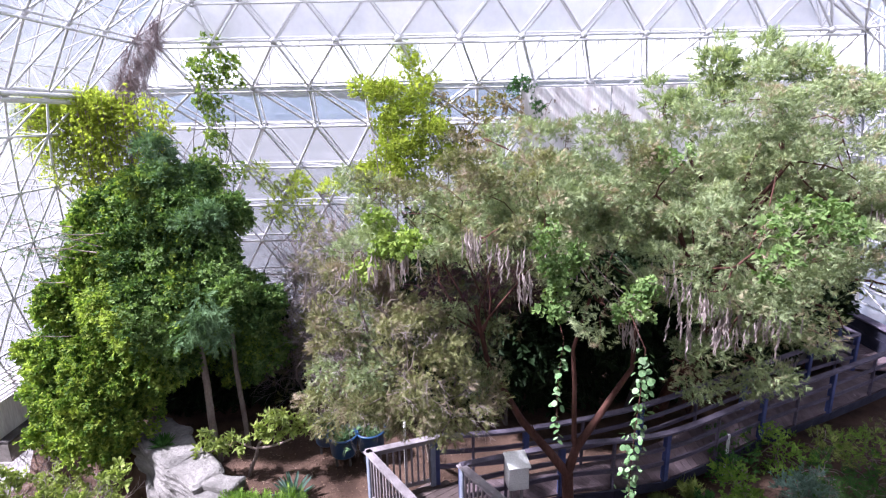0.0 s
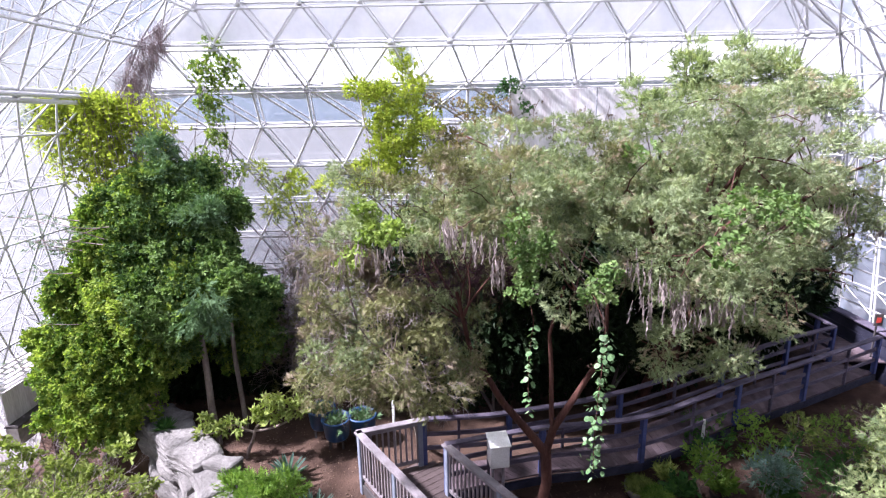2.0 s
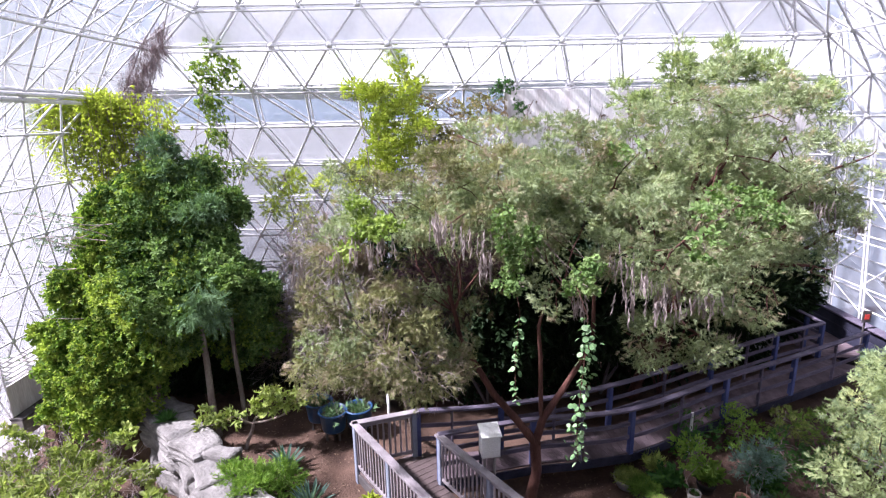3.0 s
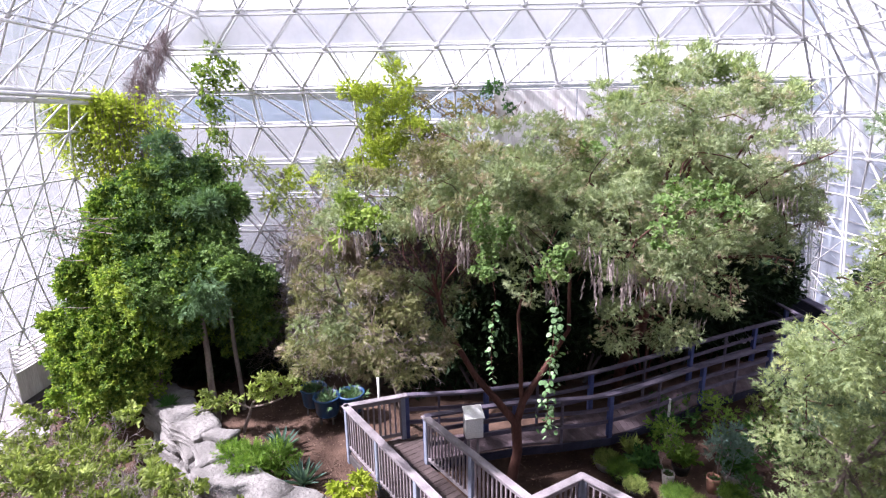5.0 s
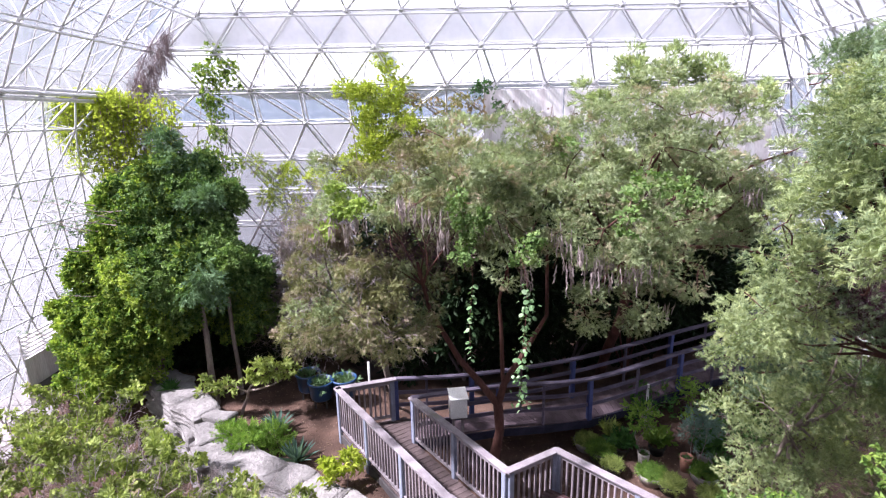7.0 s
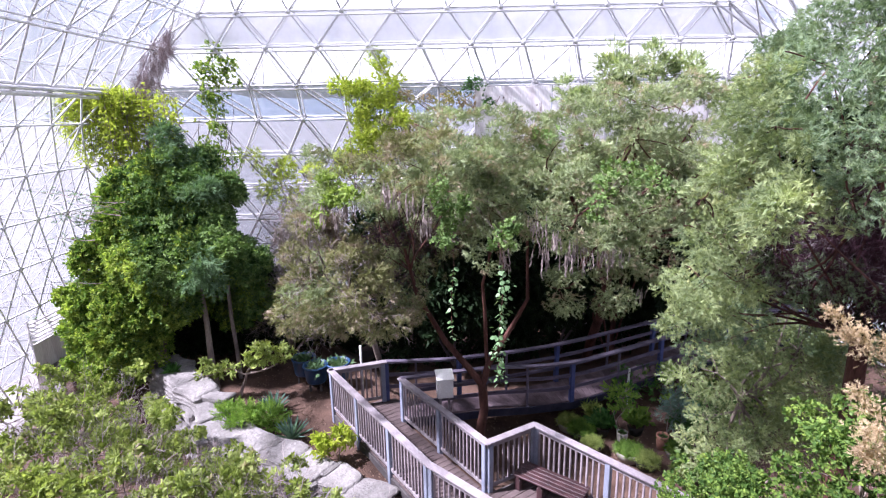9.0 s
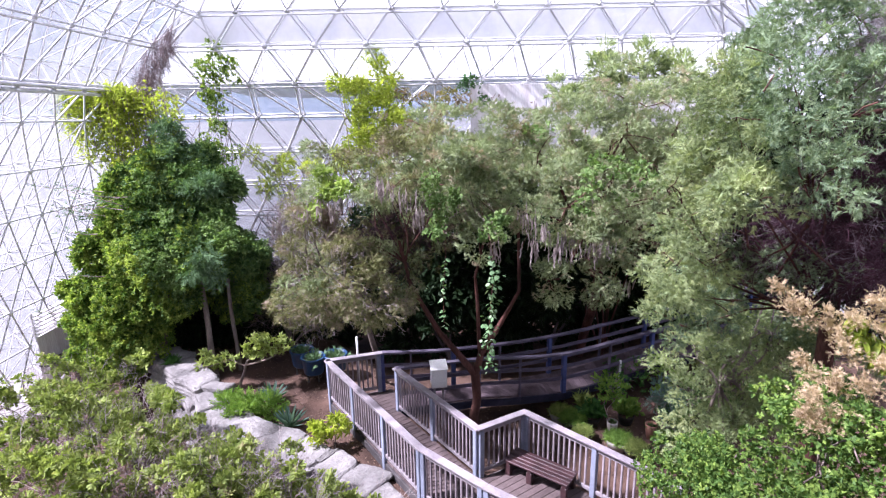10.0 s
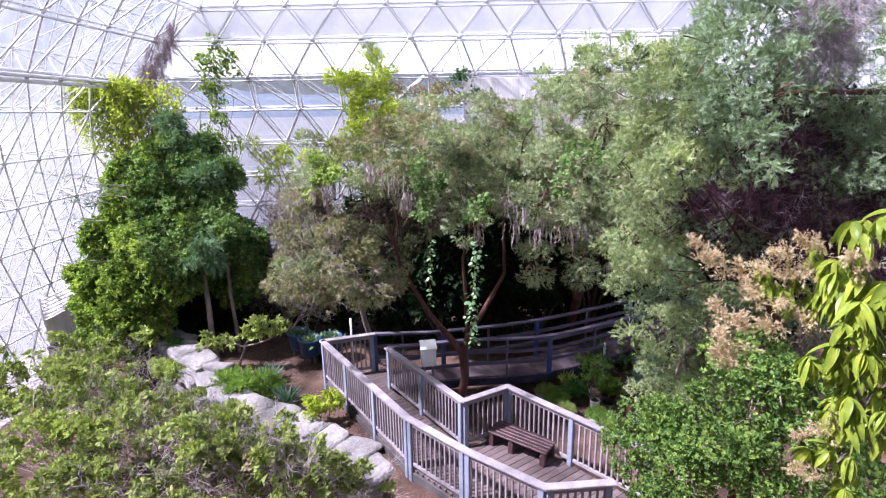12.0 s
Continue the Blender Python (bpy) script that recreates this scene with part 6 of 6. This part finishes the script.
hanging_vine(2.26, 5.45, 4.6, 2.5, "long strand of round green leaves hanging from the thorn tree", 4, (0.05, 0.1), 0.04, 0.06)
hanging_vine(1.47, 5.95, 4.5, 3.2, "short strand of small round leaves hanging from the thorn tree", 9, (0.06, 0.11), 0.11, 0.02)


# ---- small plants and things by the path ----
def lathe(profile, sides=20):
    """A closed turned shape from (radius, height) pairs."""
    V, F = [], []
    for r_, z in profile:
        V += [(r_ * math.cos(2 * math.pi * k / sides), r_ * math.sin(2 * math.pi * k / sides), z) for k in range(sides)]
    for i in range(len(profile) - 1):
        F += [(i * sides + k, i * sides + (k + 1) % sides, (i + 1) * sides + (k + 1) % sides, (i + 1) * sides + k) for k in range(sides)]
    return V, F


def potted(x, y, z, r_, h, mat, leaf, label, seed, tall=0.16, spread=0.95, template=TUFT, n=240):
    top = thing("potted_plant", label, "potted plant", (x, y, z), group="pots by the ramp")
    child("pot", mesh_from("pot", *lathe([(0.02, 0), (r_ * 0.72, 0), (r_ * 0.95, h * 0.7), (r_, h), (r_ * 0.92, h), (r_ * 0.86, h * 0.8)]), mat, True), top)
    child("potting_soil", mesh_from("potting_soil", *lathe([(r_ * 0.9, h * 0.84), (0.01, h * 0.88)]), M_soil, True), top)
    rr = np.random.default_rng(seed)
    a, q = rr.uniform(0, 6.28, n), np.sqrt(rr.random(n)) * r_ * spread
    p = np.stack([q * np.cos(a), q * np.sin(a), h * 0.85 + 0.35 * r_ * np.sqrt(np.maximum(0, 1 - (q / r_) ** 2))], 1)
    d = np.stack([np.cos(a) * 0.4, np.sin(a) * 0.4, np.ones(n)], 1)
    v, f = scatter(p, d, template, (tall * 0.7, tall * 1.3), seed, 0.25)
    child("herb", mesh_from("herb", v, f, leaf), top)


BED = -0.66
for k, (x, y, r_, h, mat, t) in enumerate([(4.32, 8.83, 0.31, 0.22, M_palepot, 0.12), (4.54, 8.42, 0.31, 0.26, M_blackpot, 0.14), (4.66, 7.95, 0.25, 0.22, M_blackpot, 0.11), (5.4, 7.62, 0.3, 0.24, M_palepot, 0.13), (5.7, 7.32, 0.28, 0.22, M_blackpot, 0.12), (6.53, 7.6, 0.31, 0.24, M_palepot, 0.12), (6.4, 6.95, 0.26, 0.2, M_blackpot, 0.14)]):
    potted(x, y, BED, r_, h, mat, L_pot if k % 2 else L_shrub, "shallow round pot of short green herbs", 800 + k, t)
for k, (x, y, z, r_, hgt, mat, label) in enumerate([
        (5.40, 8.25, 0.50, 0.28, 0.42, L_pot, "yellow-green upright bush in the shaded bed"), (6.59, 8.05, 0.34, 0.36, 0.36, L_blue, "blue-grey leafy bush in a pale pot"),
        (6.3, 10.0, -0.1, 0.5, 0.4, L_deep, "dark green bush by the ramp"), (7.4, 10.0, -0.1, 0.55, 0.4, L_pot, "low green bush by the ramp"), 
        (7.9, 9.4, -0.25, 0.5, 0.35, L_deep, "dark green bush in the bed"), (8.6, 10.3, -0.2, 0.5, 0.35, L_shrub, "pale olive bush by the ramp"), (7.0, 9.0, -0.3, 0.35, 0.3, L_blue, "silvery bush in the bed"),
        (9.4, 9.9, -0.2, 0.55, 0.4, L_pot, "spreading green bush in the bed"), (8.2, 8.6, -0.2, 0.45, 0.4, L_deep, "dark leafy bush in the bed"),
        (9.8, 8.8, -0.1, 0.6, 0.5, L_shrub, "pale green bush in the bed"), (10.6, 10.6, -0.2, 0.5, 0.4, L_dryolive, "dry olive bush by the ramp"),
        (6.9, 7.6, -0.3, 0.35, 0.3, L_deep, "dark leafy bush in the bed"), (5.9, 9.6, -0.1, 0.4, 0.4, L_deep, "dark green bush by the ramp"), (7.6, 8.8, -0.3, 0.4, 0.3, L_deep, "dark green bush in the bed"), (8.9, 9.2, -0.25, 0.45, 0.35, L_deep, "dark green bush in the bed")]):
    plant("bed_bush", label, "bush", (x, y, BED), [(x, y, z, r_, r_, hgt), (x + 0.12, y + 0.05, z - 0.45 * hgt, r_ * 0.8, r_ * 0.8, hgt * 0.8)], mat, FEATHER if k % 3 else LEAFY, (0.08, 0.17), 830 + k * 5, M_twig, 0.015, -0.3, group="bushes in the bed", twigs=6, subs=42, sub_r=(0.07, 0.17), per=42, core=12, reach=(0.5, 1.25))

M_terracotta = surface("terracotta", (0.2, 0.1, 0.07), (0.34, 0.18, 0.13), 4, 0.8, 0.2, 40)
potted(5.42, 8.14, BED, 0.13, 0.36, M_palepot, L_deep, "tall pale pot at the foot of a small upright bush", 880, 0.07, 0.9, TUFT, 30)
potted(6.28, 7.94, BED, 0.14, 0.4, M_terracotta, L_deep, "tall terracotta pot beside a grey-green bush", 881, 0.07, 0.9, TUFT, 30)
potted(5.05, 8.55, BED, 0.2, 0.24, M_blackpot, L_deep, "dark nursery pot with a small leafy plant", 882, 0.3, 0.7, LEAFY, 60)
potted(5.9, 8.6, BED, 0.2, 0.24, M_blackpot, L_pot, "dark nursery pot with a small leafy plant", 883, 0.34, 0.7, LEAFY, 60)
potted(6.9, 8.3, BED, 0.22, 0.24, M_palepot, L_deep, "pale pot with a small leafy plant", 884, 0.34, 0.7, LEAFY, 60)
potted(4.95, 9.0, BED, 0.16, 0.2, M_blackpot, L_shrub, "dark nursery pot with a sparse grey-green plant", 885, 0.32, 0.6, FEATHER, 40)

stake = thing("stake", "short white marker stake by the ramp", "stake", (6.11, 9.86, -0.66))
part("stake_pole", box_bm(0.05, 0.05, 1.1, 0.006), M_pipe, stake)
pole = thing("pole", "thin white pole at the boardwalk's corner", "pole", (-0.78, 8.85, 0))
child("pole_tube", mesh_from("pole_tube", *lathe([(0.0, 0), (0.028, 0), (0.028, 1.66), (0.0, 1.66)], 10), M_pipe, True), pole)


def barrel(x, y, seed, label):
    top = thing("planter_tub", label, "planter", (x, y, 0), group="blue planters")
    child("tub", mesh_from("tub", *lathe([(0.01, 0.2), (0.25, 0.2), (0.27, 0.24), (0.31, 0.62), (0.335, 0.64), (0.335, 0.68), (0.3, 0.68), (0.28, 0.5)]), M_bluepot, True), top)
    child("potting_soil", mesh_from("potting_soil", *lathe([(0.29, 0.56), (0.01, 0.58)]), M_soil, True), top)
    for a in range(4):
        part("leg", box_bm(0.05, 0.05, 0.24, 0.006, (0.2 * math.cos(a * 1.571 + 0.8), 0.2 * math.sin(a * 1.571 + 0.8), -0.03)), M_joist, top)
    rr = np.random.default_rng(seed)
    p = np.stack([rr.normal(0, 0.1, 60), rr.normal(0, 0.1, 60), np.full(60, 0.56)], 1)
    child("foliage", mesh_from("foliage", *scatter(p, np.tile([0, 0, 1.0], (60, 1)), FEATHER, (0.12, 0.26), seed, 0.7), L_bluegreen), top)


barrel(-2.19, 9.86, 1, "round blue planter tub on dark legs beside the railing")
barrel(-1.62, 10.0, 2, "round blue planter tub behind the railing")
barrel(-2.62, 10.3, 3, "round blue planter tub in the shade")

fr = thing("small_tree", "small pale-barked tree with clusters of big green leaves", "tree", (-4.15, 9.5, -0.05))
wood(fr, "trunk", M_twig, [limb((-4.15, 9.5, -0.1), (-3.9, 9.5, 0.62), 0.045, 0.035, 1, 0.05), limb((-3.9, 9.5, 0.62), (-3.3, 9.5, 1.15), 0.03, 0.018, 2, 0.1), limb((-3.9, 9.5, 0.62), (-3.05, 9.5, 0.9), 0.03, 0.018, 3, 0.08), limb((-3.95, 9.5, 0.6), (-4.4, 9.5, 0.75), 0.025, 0.015, 4, 0.15), limb((-4.4, 9.5, 0.75), (-4.95, 9.45, 0.6), 0.02, 0.012, 5, 0.15)])
p, d = clump_points([(-3.3, 9.5, 1.3, 0.42, 0.3, 0.3), (-2.95, 9.5, 1.05, 0.34, 0.26, 0.26), (-3.75, 9.45, 1.0, 0.25, 0.2, 0.2), (-4.4, 9.45, 0.75, 0.3, 0.22, 0.24), (-4.95, 9.4, 0.66, 0.3, 0.22, 0.32)], 41, subs=40, sub_r=(0.08, 0.16), per=13, core=12, reach=(0.5, 1.2))
crown(fr, "crown", L_shrub, [scatter(p, d, ROSETTE, (0.1, 0.17), 42, 0.5, 0.1)])

plant("low_bush", "soft fine-leaved bright green bush beside the rocks", "bush", (-3.3, 8.0, -0.1), [(-3.3, 8.0, 0.22, 0.5, 0.42, 0.34), (-2.85, 8.15, 0.2, 0.35, 0.35, 0.3), (-3.7, 8.2, 0.2, 0.35, 0.3, 0.3)], L_pot, FEATHER_FINE, (0.12, 0.24), 43, None, sag=-0.5, subs=50, sub_r=(0.1, 0.2), per=70, core=60)


def spiky(name, label, x, y, z, size, leaf, seed, n=3):
    top = thing(name, label, "succulent", (x, y, z))
    rr = np.random.default_rng(seed)
    p = rr.normal(0, 0.03, (n, 3)) * np.array([1, 1, 0.2])
    v, f = scatter(p, np.tile([0, 0, 1.0], (n, 1)), AGAVE, (size * 0.9, size * 1.1), seed, 0.05)
    child("rosette", mesh_from("rosette", v, f, leaf), top)


AGAVE = join_shapes([turned(leaf_shape(1.0, 0.13, 0.35, 0.0), 0, -20 - 60 * (i / 18), i * 137.5) for i in range(18)])
AGAVE = (AGAVE[0][:, [2, 1, 0]] * np.array([1, 1, 1]), AGAVE[1][:, ::-1])
spiky("agave", "blue-green agave rosette beside the rocks", -2.25, 7.62, -0.05, 0.55, L_blue, 51, 2)
spiky("agave", "grey-green spiky agave behind the soft bush", -3.0, 8.75, -0.05, 0.6, L_blue, 52, 2)
spiky("yucca", "small spiky plant on top of the rocks", -5.95, 9.7, 0.55, 0.3, L_deep, 53, 4)
plant("broadleaf_shrub", "yellow-green broad-leaved shrub at the end of the rocks", "shrub", (-1.0, 6.75, -0.1), [(-1.2, 6.7, 0.45, 0.3, 0.25, 0.22), (-0.85, 6.85, 0.5, 0.28, 0.25, 0.22)], L_yellow, ROSETTE, (0.12, 0.2), 54, M_twig, 0.012, -0.2, subs=60, sub_r=(0.08, 0.14), per=20, core=20)

# mango branches with flower panicles
mango = thing("mango_tree", "mango tree with drooping glossy leaves and buff flower panicles", "tree", (5.6, 0.2, -0.8))
TIPS = [(4.54, -0.43, 5.2), (4.6, -0.5, 4.75), (4.56, -0.5, 4.35), (4.63, 0.0, 5.44), (4.6, -0.3, 5.63), (4.52, -0.4, 5.96), (4.36, 0.2, 5.46), (4.57, 0.1, 5.53), (4.55, -0.55, 5.45), (4.59, 0.2, 5.27), (4.75, -0.3, 5.0), (4.8, -0.2, 4.5), (4.85, -0.1, 5.3), (4.72, -0.5, 5.2), (4.75, -0.5, 4.75), (4.66, -0.55, 5.6)]
wood(mango, "trunk", M_greybark, [limb((5.6, 0.2, -0.8), (5.4, 0.0, 4.2), 0.12, 0.06, 3, 0.03)] + [limb((5.4, 0.0, 4.2), t, 0.022, 0.007, 10 + k, 0.1) for k, t in enumerate(TIPS)], 6)
CLUSTERS = [mesh_from("leaf_whorl", *mango_whorl(11, 8 + k), L_mango, True) for k in range(3)]
mr = np.random.default_rng(4)
for k, tip in enumerate(t for t in TIPS for _ in range(6)):
    at = Vector(tip) + Vector((mr.normal(0, 0.08), mr.normal(0, 0.08), mr.normal(0.02, 0.09))) - mango.location
    child("leaf_whorl", CLUSTERS[k % 3], mango, Matrix.Translation(at) @ pose(0, 0, 0, mr.uniform(-18, 18), mr.uniform(-18, 18), mr.uniform(0, 360)) @ Matrix.Scale(mr.uniform(0.16, 0.235) * (0.8 if tip[1] >= 0 else 1.0), 4))
PAN = [(3.84, 0.20, 5.69), (3.96, 0.20, 5.60), (4.12, 0.20, 5.48), (4.27, 0.10, 5.58), (4.38, 0.10, 5.71), (4.50, 0.05, 5.58), (4.53, 0.00, 5.78), (4.00, 0.10, 5.21), (4.07, 0.00, 5.18), (3.92, 0.00, 5.05), (4.07, 0.00, 4.98), (4.00, 0.00, 4.89), (4.31, 0.00, 5.18), (4.54, 0.00, 5.18), (4.39, 0.05, 5.36), (4.45, -0.45, 4.56), (4.45, -0.45, 4.22), (4.52, -0.42, 5.79), (4.2, 0.1, 5.35)]
pr = np.random.default_rng(12)
for t in PAN:
    pp, pd = [], []
    axis = unit(np.array([-0.55, -0.15, 0.35]) + pr.normal(size=3) * 0.35)
    foot = np.array(t) - axis * 0.15
    for s_ in range(30):
        a_ = 0.15 + 0.85 * s_ / 30
        way = unit(axis * 0.7 + pr.normal(size=3) * 0.75)
        reach = 0.17 * (1.05 - a_) + 0.02
        for k in range(9):
            pp.append(foot + axis * 0.32 * a_ + way * reach * k / 9 + pr.normal(size=3) * 0.008)
            pd.append(way)
    crown(mango, "panicle", L_panicle, [scatter(np.array(pp), np.array(pd), FEATHER, (0.018, 0.04), 61, 0.8)], "buff branching flower panicle")

# fallen leaves and twigs on the path and in the bed
lr = np.random.default_rng(77)
def litter(name, n, x0, x1, y0, y1, mat, size, template, label):
    p = np.stack([lr.uniform(x0, x1, n), lr.uniform(y0, y1, n), np.zeros(n)], 1)
    p[:, 2] = ground_z(p[:, 0], p[:, 1]) + 0.012
    d = np.stack([lr.normal(size=n), lr.normal(size=n), np.zeros(n)], 1)
    ob = new(name, mesh_from(name, *scatter(p, d, template, size, 78, 0.1, roll=False), mat))
    tagged(ob, label, "leaf litter", kind="stuff")


litter("leaf_litter", 1500, -4.5, 0.2, 6.2, 11.5, L_brown, (0.04, 0.09), leaf_flat(1.0, 0.4), "dry brown leaves scattered over the path")
litter("leaf_litter", 900, 2.3, 9.0, 6.3, 10.0, L_brown, (0.05, 0.1), leaf_flat(1.0, 0.35), "dry leaves scattered over the planting bed")

# by the glass at the far ends
kerb = thing("kerb_wall", "low beige concrete kerb with a dark coping along the glass", "kerb", kind="structure")
beam("kerb_block", (-10.3, 10.7, -0.45), (-10.3, 12.3, -0.45), 0.3, 0.46, M_palepot, kerb)
beam("coping", (-10.3, 10.7, 0.012), (-10.3, 12.3, 0.012), 0.36, 0.06, M_joist, kerb)
vent = thing("louvre_vent", "white louvred vent over a plain white panel beside the glass", "vent", (-10.42, 11.5, 0.08))
part("panel", box_bm(0.05, 1.5, 0.84, 0.006), M_panel, vent)
for k in range(6):
    part("slat", box_bm(0.09, 1.5, 0.035, 0.005, (0, 0, 0), turn=pose(0.02, 0, 0.9 + 0.115 * k, 0, 28, 0)), M_panel, vent)
for y in (-0.74, 0.0, 0.74):
    part("stile", box_bm(0.05, 0.04, 0.72, 0.005, (-0.02, y, 0.84)), M_panel, vent)
for k, (x, y) in enumerate([(-9.9, 11.0), (-8.6, 10.0), (-10.0, 9.6), (-7.5, 9.2), (-8.4, 8.6), (-7.0, 8.4), (-9.2, 8.0)]):
    plant("dry_bush", "dry brown bush on the slope" if k % 2 == 0 else "half-dry bush with sparse pale green leaves", "bush", (x, y, -1.3), [(x, y, -0.6, 0.6, 0.5, 0.4)], L_dead if k % 2 == 0 else L_shrub, TWIG if k % 2 == 0 else ROSETTE, (0.2, 0.4) if k % 2 == 0 else (0.08, 0.15), 900 + k, M_twig, 0.015, -0.3, twigs=6, subs=40, sub_r=(0.1, 0.2), per=16, core=10)
dark_wall = thing("planter_wall", "timber planter wall in shade-dark navy with a mauve-grey coping beside the glass", "wall", kind="structure")
for k in range(4):
    beam("wall_board", (12.98, 12.2, -0.6 + 0.36 * k), (13.05, 17.0, -0.6 + 0.36 * k), 0.12, 0.35, M_fascia, dark_wall)
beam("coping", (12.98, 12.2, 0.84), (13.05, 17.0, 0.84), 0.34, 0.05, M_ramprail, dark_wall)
# upright twin tubes and braces behind the planter wall
east_frame = thing("steel_frame", "white twin-tube uprights with cross braces behind the planter wall", "frame", kind="structure")
def east_point(y, z):
    return (13.3 - 0.1 * (z - 0.9), y, z)
UPRIGHTS = (12.75, 14.25, 15.75, 17.25)
for y in UPRIGHTS:
    for dy in (-0.065, 0.065):
        child("upright_tube", mesh_from("upright_tube", *bars([east_point(y + dy, -0.7)], [east_point(y + dy, 6.6)], 0.03, 8), M_frame, True), east_frame)
for z in (1.85, 3.25, 4.6):
    child("rail_tube", mesh_from("rail_tube", *bars([east_point(11.9, z)], [east_point(17.6, z)], 0.022, 8), M_frame, True), east_frame)
for y0, y1 in zip(UPRIGHTS[:-1], UPRIGHTS[1:]):
    for z1, z0 in ((1.85, 1.0), (1.95, 3.25), (4.6, 3.25)):
        child("brace_tube", mesh_from("brace_tube", *bars([east_point(y1, z1)], [east_point(y0, z0)], 0.02, 6), M_frame, True), east_frame)
landing = thing("landing", "timber landing of shaded boards at the end of the ramp", "landing", kind="structure")
for k in range(14):
    beam("plank", (11.3, 13.35 + 0.15 * k, 0.07), (12.9, 13.1 + 0.15 * k, 0.07), 0.14, 0.038, M_ramp, landing, 0.004)
sign = thing("sign", "small red and black sign beside the glass", "sign", (12.72, 13.4, -0.1))
part("sign_post", box_bm(0.04, 0.04, 1.5, 0.004), M_joist, sign)
part("sign_plate", box_bm(0.25, 0.03, 0.36, 0.004, (0, -0.04, 1.2)), M_joist, sign)
M_red = surface("red_paint", (0.45, 0.03, 0.02), (0.6, 0.05, 0.03), 4, 0.5, 0.05, 40)
part("sign_face", box_bm(0.13, 0.01, 0.15, 0, (0, -0.062, 1.3)), M_red, sign)

uncounted = ("twig_tangle", "stray_twig", "stray_leaves", "inner_tuft", "inner_tangle", "bare_branch", "branchwork", "shaded_inner_foliage", "leaf_whorl")
for ob in list(scene.objects):
    if ob.name.startswith(uncounted):
        tagged(ob, kind="stuff")
